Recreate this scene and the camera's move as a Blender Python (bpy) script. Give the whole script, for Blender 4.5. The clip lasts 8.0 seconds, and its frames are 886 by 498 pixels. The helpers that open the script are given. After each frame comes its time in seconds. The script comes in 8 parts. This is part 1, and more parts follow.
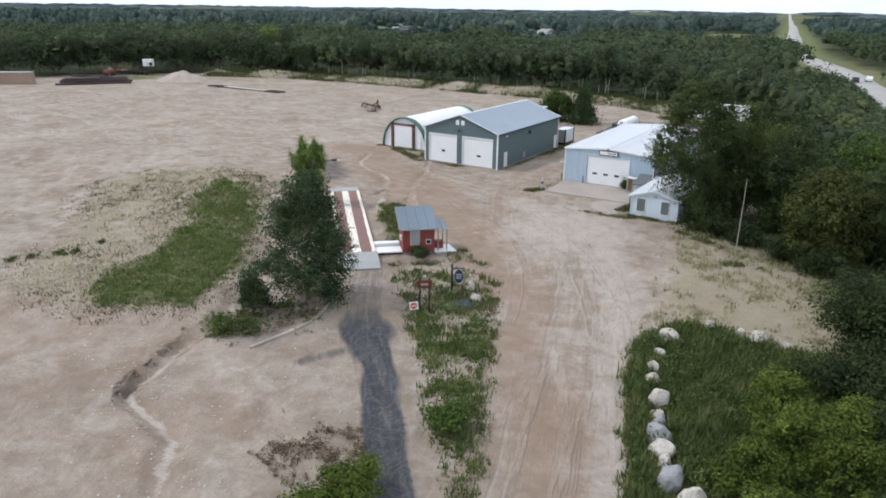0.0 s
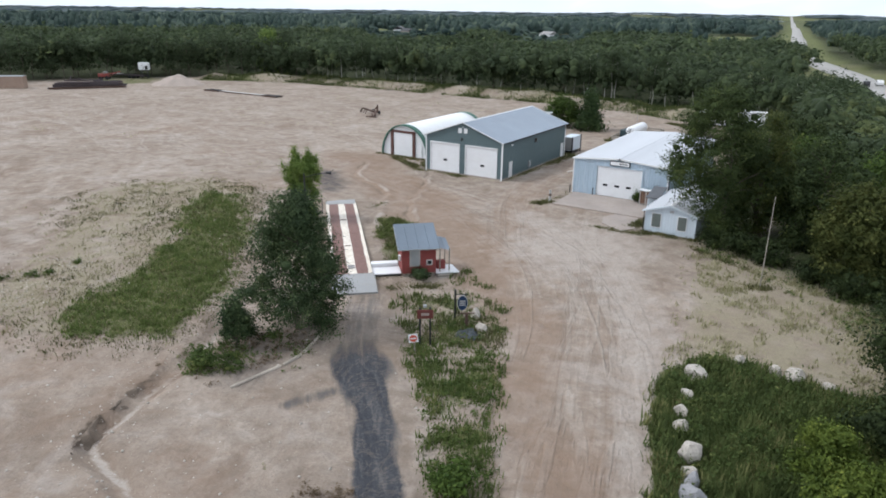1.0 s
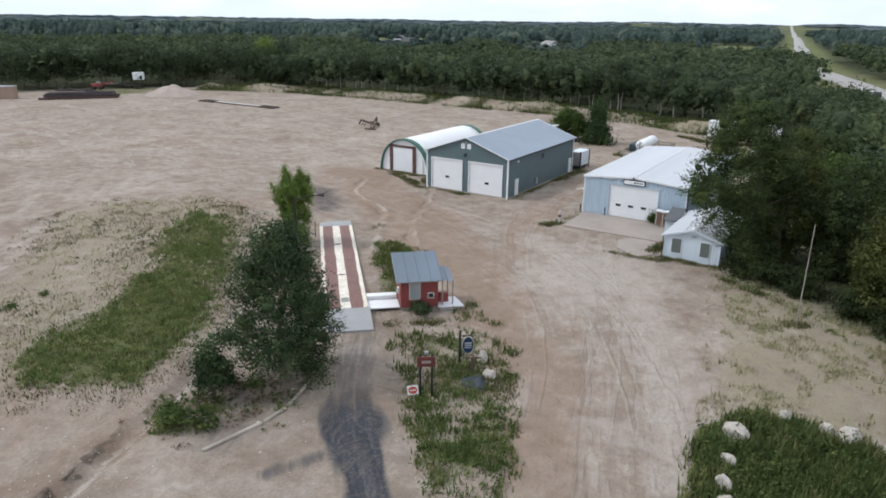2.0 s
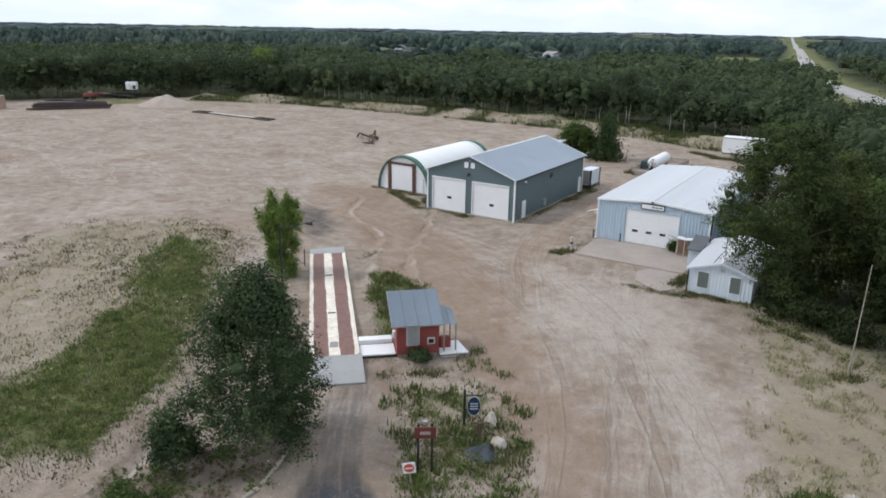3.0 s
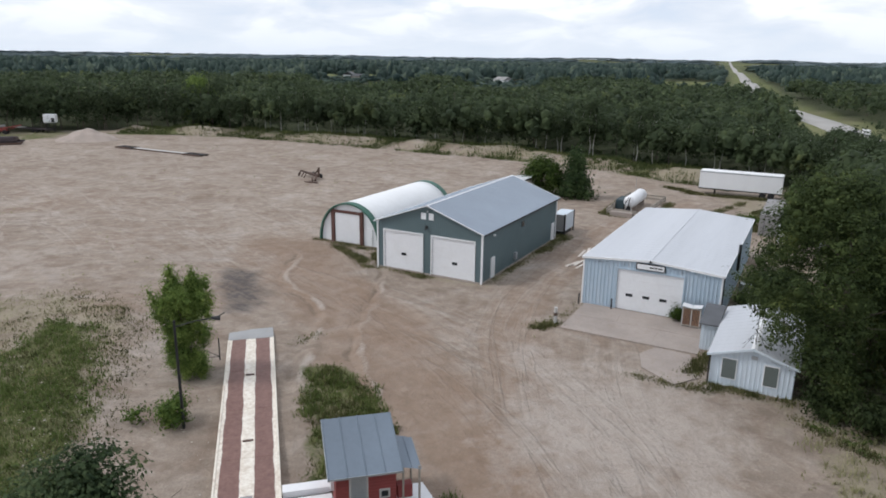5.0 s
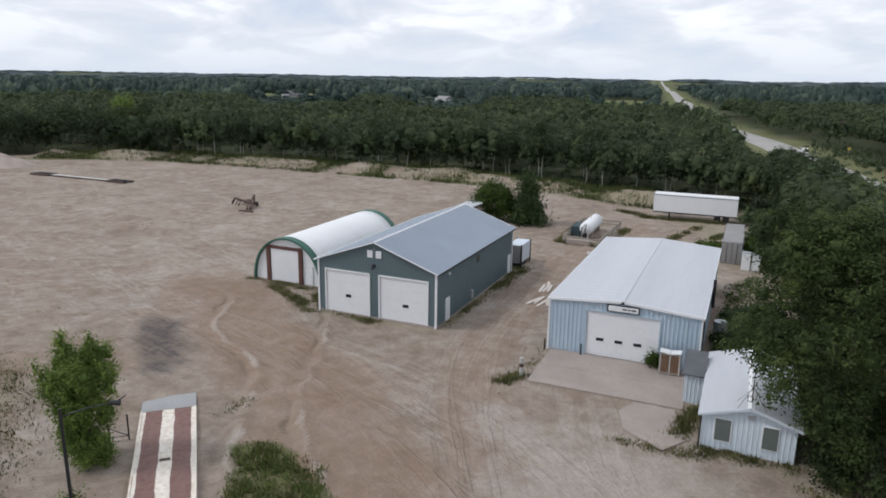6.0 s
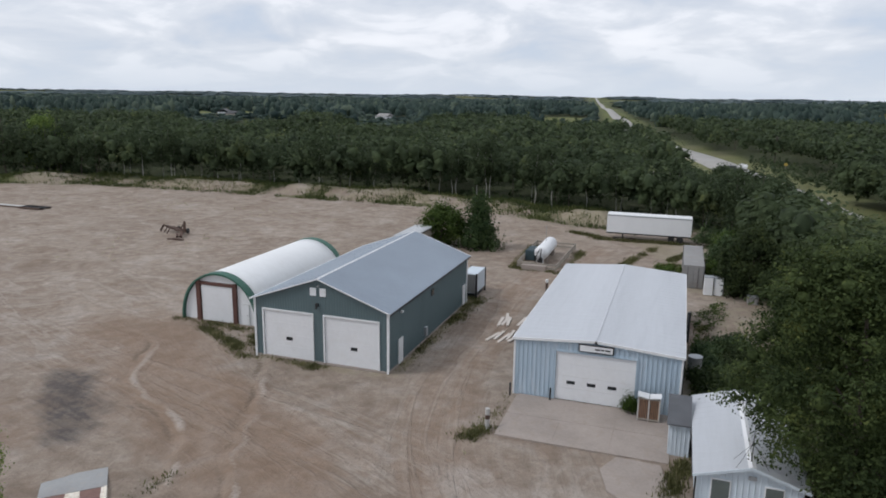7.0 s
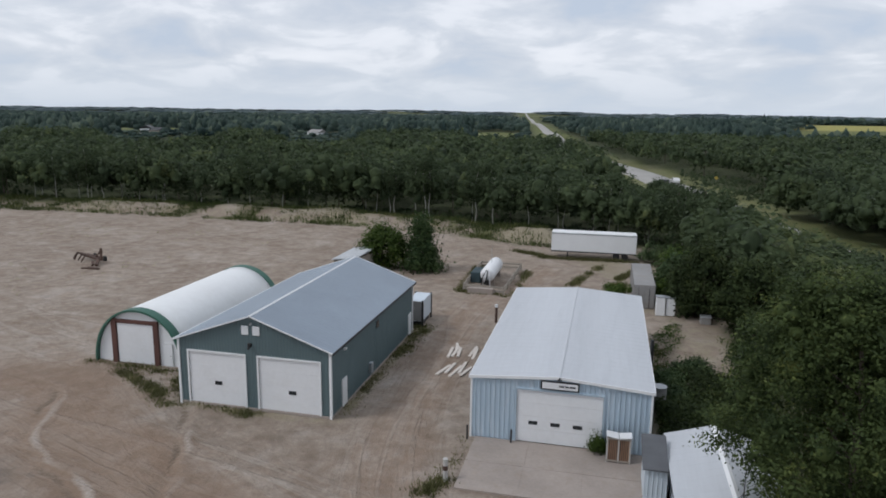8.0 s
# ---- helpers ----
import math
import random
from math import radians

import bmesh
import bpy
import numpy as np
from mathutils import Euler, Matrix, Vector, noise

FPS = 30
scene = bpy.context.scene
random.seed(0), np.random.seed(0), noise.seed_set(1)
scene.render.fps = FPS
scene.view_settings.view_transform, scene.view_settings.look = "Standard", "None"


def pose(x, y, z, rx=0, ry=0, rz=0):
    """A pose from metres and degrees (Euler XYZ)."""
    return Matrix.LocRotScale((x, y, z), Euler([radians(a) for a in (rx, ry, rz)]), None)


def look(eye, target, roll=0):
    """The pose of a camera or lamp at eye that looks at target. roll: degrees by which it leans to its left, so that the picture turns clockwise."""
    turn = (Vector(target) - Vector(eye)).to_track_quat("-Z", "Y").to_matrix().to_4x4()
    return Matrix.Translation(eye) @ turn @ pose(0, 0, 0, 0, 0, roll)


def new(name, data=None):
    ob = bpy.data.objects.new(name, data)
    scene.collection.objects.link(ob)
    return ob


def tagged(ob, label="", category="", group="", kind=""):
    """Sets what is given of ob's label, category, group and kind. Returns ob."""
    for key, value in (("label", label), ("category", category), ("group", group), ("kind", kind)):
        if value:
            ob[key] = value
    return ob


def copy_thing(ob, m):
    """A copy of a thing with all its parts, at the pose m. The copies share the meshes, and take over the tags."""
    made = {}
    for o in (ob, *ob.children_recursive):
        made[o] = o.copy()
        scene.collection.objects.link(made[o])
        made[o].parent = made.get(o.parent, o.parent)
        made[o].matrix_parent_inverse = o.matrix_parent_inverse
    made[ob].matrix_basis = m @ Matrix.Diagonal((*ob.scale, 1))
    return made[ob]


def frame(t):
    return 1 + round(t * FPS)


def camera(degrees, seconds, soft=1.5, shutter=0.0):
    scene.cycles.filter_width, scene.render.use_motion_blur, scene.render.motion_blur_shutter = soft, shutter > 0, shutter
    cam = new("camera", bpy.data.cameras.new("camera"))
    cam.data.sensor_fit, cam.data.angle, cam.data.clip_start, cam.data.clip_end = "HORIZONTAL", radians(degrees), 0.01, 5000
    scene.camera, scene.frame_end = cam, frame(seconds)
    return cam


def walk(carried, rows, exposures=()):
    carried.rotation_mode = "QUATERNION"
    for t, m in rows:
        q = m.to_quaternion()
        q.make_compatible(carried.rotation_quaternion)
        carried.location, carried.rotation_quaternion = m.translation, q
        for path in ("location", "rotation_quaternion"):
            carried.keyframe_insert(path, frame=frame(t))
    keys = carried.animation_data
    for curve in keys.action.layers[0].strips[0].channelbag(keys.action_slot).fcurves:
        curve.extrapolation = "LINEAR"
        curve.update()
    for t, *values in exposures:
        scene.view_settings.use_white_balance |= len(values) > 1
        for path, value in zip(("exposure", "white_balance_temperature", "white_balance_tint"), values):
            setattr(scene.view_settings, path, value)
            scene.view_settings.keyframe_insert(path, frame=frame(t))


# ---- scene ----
cam = camera(64.8, 8.0, 1.8)

PATH = [
    (0, (1.645, -4.356, 22.052), (0.641, -2.754, 21.398), 0.7),
    (0.5, (0.311, -2.314, 22.061), (-0.695, -0.713, 21.409), 0.7),
    (1, (-1.188, -0.042, 22.046), (-2.196, 1.56, 21.398), 0.7),
    (1.5, (-2.783, 2.367, 21.999), (-3.794, 3.971, 21.361), 0.7),
    (1.7, (-3.466, 3.352, 21.995), (-4.477, 4.957, 21.362), 0.7),
    (2.8, (-7.581, 9.364, 21.989), (-8.599, 10.976, 21.384), 0.9),
    (3, (-8.341, 10.594, 21.992), (-9.359, 12.207, 21.391), 1.0),
    (3.5, (-10.302, 13.574, 21.983), (-11.321, 15.192, 21.398), 1.0),
    (4, (-12.294, 16.65, 21.936), (-13.298, 18.284, 21.37), 1.0),
    (4.2, (-13.084, 17.866, 21.926), (-14.078, 19.508, 21.366), 1.1),
    (5.3, (-17.445, 24.885, 22.082), (-18.319, 26.607, 21.564), 0.7),
    (5.5, (-18.231, 26.093, 22.101), (-19.078, 27.833, 21.596), 0.8),
    (6, (-20.132, 29.152, 22.198), (-20.908, 30.931, 21.716), 0.8),
    (6.5, (-21.796, 31.958, 22.248), (-22.499, 33.774, 21.79), 0.7),
    (7, (-23.281, 34.48, 22.253), (-23.908, 36.329, 21.819), 0.8),
    (7.5, (-24.54, 36.728, 22.291), (-25.085, 38.608, 21.88), 0.8),
    (8, (-25.639, 38.798, 22.297), (-26.09, 40.707, 21.907), 0.7),
]
walk(cam, [(t, look(eye, target, roll)) for t, eye, target, roll in PATH],
     [(0.0, 0.22, 6010, 10), (1.5, 0.12, 6040, 10), (3.5, 0.02, 6100, 10), (5.5, -0.18, 6180, 12), (6.5, -0.31, 6180, 12), (8.0, -0.50, 6090, 11)])

# ---------- light ----------
SUN_AZ, SUN_EL = 240.0, 48.0     # compass-like: degrees from +y towards +x, and height
world = bpy.data.worlds.new("overcast_sky")
scene.world = world
world.use_nodes = True
wn, wl = world.node_tree.nodes, world.node_tree.links
wn.clear()
w_out = wn.new("ShaderNodeOutputWorld")
w_bg = wn.new("ShaderNodeBackground")
w_sky = wn.new("ShaderNodeTexSky")
w_sky.sky_type = 'NISHITA'
w_sky.sun_disc = False
w_sky.sun_elevation, w_sky.sun_rotation = radians(SUN_EL), radians(SUN_AZ)
w_dim = wn.new("ShaderNodeMix")
w_dim.data_type = 'RGBA'
w_dim.blend_type = 'MULTIPLY'
w_dim.inputs[0].default_value = 1.0
w_dim.inputs[7].default_value = (0.1, 0.1, 0.1, 1)
wl.new(w_sky.outputs[0], w_dim.inputs[6])
# broken cloud deck seen at a slant: the pattern tightens towards the horizon
w_tc = wn.new("ShaderNodeTexCoord")
w_sep = wn.new("ShaderNodeSeparateXYZ")
wl.new(w_tc.outputs["Generated"], w_sep.inputs[0])
w_abs = wn.new("ShaderNodeMath"); w_abs.operation = 'ABSOLUTE'
wl.new(w_sep.outputs[2], w_abs.inputs[0])
w_den = wn.new("ShaderNodeMath"); w_den.operation = 'ADD'
w_den.inputs[1].default_value = 0.26
wl.new(w_abs.outputs[0], w_den.inputs[0])
w_dx = wn.new("ShaderNodeMath"); w_dx.operation = 'DIVIDE'
w_dy = wn.new("ShaderNodeMath"); w_dy.operation = 'DIVIDE'
for w_d, k in ((w_dx, 0), (w_dy, 1)):
    wl.new(w_sep.outputs[k], w_d.inputs[0])
    wl.new(w_den.outputs[0], w_d.inputs[1])
w_cmb = wn.new("ShaderNodeCombineXYZ")
wl.new(w_dx.outputs[0], w_cmb.inputs[0])
wl.new(w_dy.outputs[0], w_cmb.inputs[1])
w_n1 = wn.new("ShaderNodeTexNoise")
w_n1.inputs["Scale"].default_value = 2.3
w_n1.inputs["Detail"].default_value = 8
w_n1.inputs["Roughness"].default_value = 0.52
w_n1.inputs["Distortion"].default_value = 0.35
wl.new(w_cmb.outputs[0], w_n1.inputs["Vector"])
w_r1 = wn.new("ShaderNodeValToRGB")
w_r1.color_ramp.elements[0].position, w_r1.color_ramp.elements[0].color = 0.33, (0.86, 0.95, 1.07, 1)
w_r1.color_ramp.elements[1].position, w_r1.color_ramp.elements[1].color = 0.66, (1.38, 1.38, 1.39, 1)
for w_p, w_c in ((0.43, (0.98, 1.03, 1.10, 1)), (0.52, (1.12, 1.15, 1.19, 1)), (0.575, (1.30, 1.31, 1.33, 1))):
    w_r1.color_ramp.elements.new(w_p).color = w_c
wl.new(w_n1.outputs[0], w_r1.inputs[0])
# paler, more even band towards the horizon
w_hz = wn.new("ShaderNodeMapRange")
w_hz.inputs[1].default_value, w_hz.inputs[2].default_value = 0.0, 0.07
w_hz.inputs[3].default_value, w_hz.inputs[4].default_value = 0.9, 0.0
wl.new(w_abs.outputs[0], w_hz.inputs[0])
w_hm = wn.new("ShaderNodeMix"); w_hm.data_type = 'RGBA'
w_hm.inputs[7].default_value = (0.98, 1.06, 1.14, 1)
wl.new(w_hz.outputs[0], w_hm.inputs[0]); wl.new(w_r1.outputs[0], w_hm.inputs[6])
w_mix = wn.new("ShaderNodeMix"); w_mix.data_type = 'RGBA'
w_mix.inputs[0].default_value = 0.9
wl.new(w_dim.outputs[2], w_mix.inputs[6]); wl.new(w_hm.outputs[2], w_mix.inputs[7])
wl.new(w_mix.outputs[2], w_bg.inputs[0])
w_bg.inputs[1].default_value = 0.95
wl.new(w_bg.outputs[0], w_out.inputs[0])

sun_data = bpy.data.lights.new("sun", 'SUN')
sun_data.energy, sun_data.angle, sun_data.color = 1.8, radians(11), (1.0, 0.95, 0.88)
sun = new("sun", sun_data)
_az, _el = radians(SUN_AZ), radians(SUN_EL)
sun_dir = Vector((math.sin(_az) * math.cos(_el), math.cos(_az) * math.cos(_el), math.sin(_el)))
sun.matrix_world = look(sun_dir * 200, (0, 0, 0))

# ---------- materials ----------
def mat(name):
    m = bpy.data.materials.new(name)
    m.use_nodes = True
    nt = m.node_tree
    return m, nt.nodes, nt.links, nt.nodes["Principled BSDF"]


def ramp(nodes, stops):
    r = nodes.new("ShaderNodeValToRGB")
    els = r.color_ramp.elements
    els[0].position, els[0].color = stops[0][0], (*stops[0][1], 1)
    els[1].position, els[1].color = stops[-1][0], (*stops[-1][1], 1)
    for p, c in stops[1:-1]:
        k = els.new(p)
        k.color = (*c, 1)
    return r


def mixc(nodes, links, fac, a, b, blend='MIX'):
    n = nodes.new("ShaderNodeMix")
    n.data_type, n.blend_type = 'RGBA', blend
    for sock, v in ((0, fac), (6, a), (7, b)):
        if isinstance(v, (int, float)):
            n.inputs[sock].default_value = v
        elif isinstance(v, tuple):
            n.inputs[sock].default_value = (*v, 1)
        else:
            links.new(v, n.inputs[sock])
    return n.outputs[2]


def noise_at(nodes, links, vec, scale, detail=4, rough=0.55, dist=0.0):
    n = nodes.new("ShaderNodeTexNoise")
    n.inputs["Scale"].default_value = scale
    n.inputs["Detail"].default_value = detail
    n.inputs["Roughness"].default_value = rough
    n.inputs["Distortion"].default_value = dist
    links.new(vec, n.inputs["Vector"])
    return n.outputs[0]


def math_n(nodes, links, op, a, b=None, clamp=False):
    n = nodes.new("ShaderNodeMath")
    n.operation, n.use_clamp = op, clamp
    for i, v in enumerate((a, b)):
        if v is None:
            continue
        if isinstance(v, (int, float)):
            n.inputs[i].default_value = v
        else:
            links.new(v, n.inputs[i])
    return n.outputs[0]


def scaled(nodes, links, vec, s):
    n = nodes.new("ShaderNodeMapping")
    n.inputs["Scale"].default_value = s
    links.new(vec, n.inputs[0])
    return n.outputs[0]


def plain(name, col, rough=0.6, metal=0.0, var=0.12, scale=3.0, grime=None, grime_amt=0.35, bump=0.0, stretch=(1, 1, 1)):
    """Painted or bare surface: base colour with broad and fine variation, and a second tone for dirt or rust."""
    m, n, l, b = mat(name)
    tc = n.new("ShaderNodeTexCoord").outputs["Object"]
    v = scaled(n, l, tc, stretch)
    big = noise_at(n, l, v, scale * 0.25, 5, 0.6)
    fine = noise_at(n, l, v, scale * 4, 6, 0.65)
    lo = tuple(max(0, c * (1 - var * 1.6)) for c in col)
    hi = tuple(min(1, c * (1 + var)) for c in col)
    c1 = ramp(n, [(0.3, lo), (0.7, hi)])
    l.new(math_n(n, l, 'ADD', math_n(n, l, 'MULTIPLY', big, 0.65), math_n(n, l, 'MULTIPLY', fine, 0.35)), c1.inputs[0])
    out = c1.outputs[0]
    if grime:
        g = noise_at(n, l, v, scale * 0.9, 8, 0.7, 0.6)
        gm = n.new("ShaderNodeMapRange")
        gm.inputs[1].default_value, gm.inputs[2].default_value = 0.52, 0.72
        gm.inputs[3].default_value, gm.inputs[4].default_value = 0.0, grime_amt
        l.new(g, gm.inputs[0])
        out = mixc(n, l, gm.outputs[0], out, grime)
    l.new(out, b.inputs["Base Color"])
    rr = n.new("ShaderNodeMapRange")
    rr.inputs[3].default_value, rr.inputs[4].default_value = rough * 0.8, min(1, rough * 1.2)
    l.new(fine, rr.inputs[0])
    l.new(rr.outputs[0], b.inputs["Roughness"])
    b.inputs["Metallic"].default_value = metal
    if bump:
        bp = n.new("ShaderNodeBump")
        bp.inputs["Strength"].default_value, bp.inputs["Distance"].default_value = bump, 0.02
        l.new(fine, bp.inputs["Height"])
        l.new(bp.outputs[0], b.inputs["Normal"])
    return m


def foliage(name, dark, light, warm=None, patch=0.35, amount=1.2, own=0.75):
    """Leaves: each leaf clump has its own tone, with slight see-through."""
    m, n, l, b = mat(name)
    geo = n.new("ShaderNodeNewGeometry")
    rnd = geo.outputs["Random Per Island"]
    stops = [(0.0, dark), (0.75, light)]
    stops.append((1.0, warm or light))
    c = ramp(n, stops)
    tc = n.new("ShaderNodeTexCoord").outputs["Object"]
    big = noise_at(n, l, tc, patch, 3, 0.6)
    mb = math_n(n, l, 'MULTIPLY', math_n(n, l, 'SUBTRACT', big, 0.5), amount)
    mr_ = math_n(n, l, 'MULTIPLY', math_n(n, l, 'SUBTRACT', rnd, 0.5), own)
    l.new(math_n(n, l, 'ADD', math_n(n, l, 'ADD', mb, mr_), 0.45, True), c.inputs[0])
    col = c.outputs[0]
    oi = n.new("ShaderNodeObjectInfo")
    hs = n.new("ShaderNodeHueSaturation")
    mr = n.new("ShaderNodeMapRange")
    mr.inputs[3].default_value, mr.inputs[4].default_value = 0.8, 1.2
    l.new(oi.outputs["Random"], mr.inputs[0])
    l.new(mr.outputs[0], hs.inputs["Value"])
    l.new(col, hs.inputs["Color"])
    l.new(hs.outputs[0], b.inputs["Base Color"])
    b.inputs["Roughness"].default_value = 0.62
    b.inputs["Specular IOR Level"].default_value = 0.1
    tr = n.new("ShaderNodeBsdfTranslucent")
    l.new(hs.outputs[0], tr.inputs[0])
    mx = n.new("ShaderNodeMixShader")
    mx.inputs[0].default_value = 0.38
    l.new(b.outputs[0], mx.inputs[1])
    l.new(tr.outputs[0], mx.inputs[2])
    l.new(mx.outputs[0], n["Material Output"].inputs[0])
    return m


# ---------- mesh helpers ----------
def mesh_np(name, verts, faces, material=None):
    """A mesh from arrays: verts (n, 3), faces (m, 3) or (m, 4)."""
    verts = np.asarray(verts, dtype=np.float32)
    faces = np.asarray(faces, dtype=np.int32)
    k = faces.shape[1]
    me = bpy.data.meshes.new(name)
    me.vertices.add(len(verts))
    me.vertices.foreach_set("co", verts.ravel())
    me.loops.add(faces.size)
    me.loops.foreach_set("vertex_index", faces.ravel())
    me.polygons.add(len(faces))
    me.polygons.foreach_set("loop_start", np.arange(0, faces.size, k, dtype=np.int32))
    me.polygons.foreach_set("loop_total", np.full(len(faces), k, dtype=np.int32))
    me.update(calc_edges=True)
    if material:
        me.materials.append(material)
    return me


def to_mesh(name, bm, material):
    me = bpy.data.meshes.new(name)
    bmesh.ops.recalc_face_normals(bm, faces=bm.faces)
    bm.to_mesh(me)
    bm.free()
    me.materials.append(material)
    return me


def part(name, bm, material, parent=None, label="", m=None):
    """Links a bmesh as one mesh object under a thing or a part."""
    ob = new(name, to_mesh(name, bm, material))
    if parent:
        ob.parent = parent
    if m is not None:
        ob.matrix_basis = m
    if label:
        tagged(ob, label)
    return ob


def thing(name, label, category, m=None, group="", kind=""):
    ob = new(name)
    ob.empty_display_size = 0.2
    if m is not None:
        ob.matrix_basis = m
    return tagged(ob, label, category, group, kind)


def box(bm, x0, x1, y0, y1, z0, z1, bevel=0.0):
    r = bmesh.ops.create_cube(bm, size=1.0)
    for v in r["verts"]:
        v.co = Vector((x0 + (v.co.x + 0.5) * (x1 - x0), y0 + (v.co.y + 0.5) * (y1 - y0), z0 + (v.co.z + 0.5) * (z1 - z0)))
    if bevel:
        es = {e for v in r["verts"] for e in v.link_edges}
        bmesh.ops.bevel(bm, geom=list(es), offset=bevel, segments=1, affect='EDGES')


def boxed(x0, x1, y0, y1, z0, z1, bevel=0.0):
    bm = bmesh.new()
    box(bm, x0, x1, y0, y1, z0, z1, bevel)
    return bm


def rod(bm, a, b, r0, r1=None, seg=8):
    """A tapered round bar from a to b."""
    a, b = Vector(a), Vector(b)
    r1 = r0 if r1 is None else r1
    d = b - a
    q = d.to_track_quat('Z', 'Y').to_matrix()
    rings = []
    for c, r in ((a, r0), (b, r1)):
        rings.append([bm.verts.new(c + q @ Vector((r * math.cos(2 * math.pi * i / seg), r * math.sin(2 * math.pi * i / seg), 0))) for i in range(seg)])
    for i in range(seg):
        j = (i + 1) % seg
        bm.faces.new((rings[0][i], rings[0][j], rings[1][j], rings[1][i]))
    bm.faces.new(rings[0][::-1])
    bm.faces.new(rings[1])


def rods(*bars, seg=8):
    bm = bmesh.new()
    for bar in bars:
        rod(bm, *bar, seg=seg)
    return bm


def beam(bm, a, b, w, h):
    """A square bar from a to b, w wide and h high."""
    a, b = Vector(a), Vector(b)
    d = (b - a).normalized()
    side = d.cross(Vector((0, 0, 1)))
    if side.length < 1e-4:
        side = Vector((1, 0, 0))
    side.normalize()
    up = side.cross(d).normalized()
    vs = []
    for p in (a, b):
        vs.append([bm.verts.new(p + side * sx * w / 2 + up * sz * h / 2) for sx, sz in ((-1, -1), (1, -1), (1, 1), (-1, 1))])
    for i in range(4):
        j = (i + 1) % 4
        bm.faces.new((vs[0][i], vs[0][j], vs[1][j], vs[1][i]))
    bm.faces.new(vs[0][::-1])
    bm.faces.new(vs[1])


def beams(*bars):
    bm = bmesh.new()
    for bar in bars:
        beam(bm, *bar)
    return bm


def prism(bm, pts, y0, y1):
    """The outline pts (x, z) drawn out along y."""
    f = [bm.verts.new((x, y0, z)) for x, z in pts]
    k = [bm.verts.new((x, y1, z)) for x, z in pts]
    n = len(pts)
    for i in range(n):
        j = (i + 1) % n
        bm.faces.new((f[i], f[j], k[j], k[i]))
    bm.faces.new(f[::-1])
    bm.faces.new(k)


def rib_sheet(bm, a, b, z0, z1, out, pitch=0.3, depth=0.03, rib=0.07, end=None):
    """Upright ribbed cladding from a to b (x, y), between the heights z0 and z1 (numbers, or functions of the way 0..1); out: the outward normal."""
    a, b, out = Vector((*a, 0)), Vector((*b, 0)), Vector((*out, 0))
    length = (b - a).length
    n = max(1, round(length / pitch))
    p = length / n
    s, d = [], []
    for i in range(n):
        for off, dep in ((0, 0), (p - rib - 0.03, 0), (p - rib, depth), (p - 0.03, depth)):
            s.append(i * p + off)
            d.append(dep)
    s.append(length)
    d.append(0)
    f0 = z0 if callable(z0) else (lambda t: z0)
    f1 = z1 if callable(z1) else (lambda t: z1)
    low, high = [], []
    for t, dep in zip(s, d):
        q = a + (b - a) * (t / length) + out * dep
        low.append(bm.verts.new((q.x, q.y, f0(t / length))))
        high.append(bm.verts.new((q.x, q.y, f1(t / length))))
    for i in range(len(s) - 1):
        bm.faces.new((low[i], low[i + 1], high[i + 1], high[i]))


def rib_roof(bm, e0, e1, r0, r1, pitch=0.6, depth=0.04, rib=0.05):
    """Ribbed roof sheet between the eave e0-e1 and the ridge r0-r1, with ribs running up the slope."""
    e0, e1, r0, r1 = map(Vector, (e0, e1, r0, r1))
    nrm = (e1 - e0).cross(r0 - e0).normalized()
    if nrm.z < 0:
        nrm = -nrm
    length = (e1 - e0).length
    n = max(1, round(length / pitch))
    lo, hi = [], []
    for i in range(n + 1):
        for off, dep in ((0, 0), (rib * 0.3, depth), (rib * 0.7, depth), (rib, 0)):
            t = min(1, (i * length / n + off - (rib if i == n else 0)) / length)
            lo.append(bm.verts.new(e0.lerp(e1, t) + nrm * dep))
            hi.append(bm.verts.new(r0.lerp(r1, t) + nrm * dep))
    for i in range(len(lo) - 1):
        bm.faces.new((lo[i], lo[i + 1], hi[i + 1], hi[i]))


# ---------- the plan ----------
DRIVE = [(0.0, 2.0), (-5.0, 7.6), (-9.6, 12.6), (-15.0, 18.5), (-17.6, 21.3), (-20.7, 24.7), (-24.5, 28.8), (-29.8, 34.2), (-35.5, 42.8)]     # dark asphalt lane, centre
TRACKS = [
    [(2.0, -8.0), (-3.0, 4.0), (-7.0, 15.0), (-10.5, 26.0), (-13.6, 36.0), (-18.5, 48.0), (-26.0, 59.0), (-38.0, 68.0), (-52.0, 73.5), (-70.0, 79.0), (-95.0, 86.0), (-140, 96)],
    [(-16.0, 42.0), (-20.0, 56.0), (-25.0, 67.0), (-28.0, 76.0)],
    [(-32.0, 64.0), (-37.0, 74.0), (-39.5, 86.0), (-40.0, 102.0), (-39.5, 116.0), (-34.0, 136.0)],
    [(-40.0, 68.0), (-58.0, 80.0), (-75.0, 98.0), (-85.0, 125.0), (-100, 150)],
]
GULLY = [(-56.0, 47.0), (-47.3, 41.4), (-43.2, 35.7), (-41.4, 32.3), (-38.5, 28.1), (-37.7, 24.5), (-36.4, 21.0), (-35.5, 18.8), (-34.6, 17.3), (-33.1, 16.5), (-29.8, 16.0), (-28.4, 15.5), (-27.2, 14.2), (-25.5, 12.1), (-23.8, 10.2)]
WASH = [(-66.0, 80.0), (-63.5, 75.5), (-59.5, 72.6), (-55.5, 70.6), (-52.6, 67.6), (-50.6, 64.0), (-48.9, 61.0), (-47.4, 58.6)]
WASH_B = [(-56.0, 83.0), (-52.6, 76.5), (-50.6, 73.0), (-48.7, 67.6), (-45.6, 63.2), (-41.5, 59.0)]
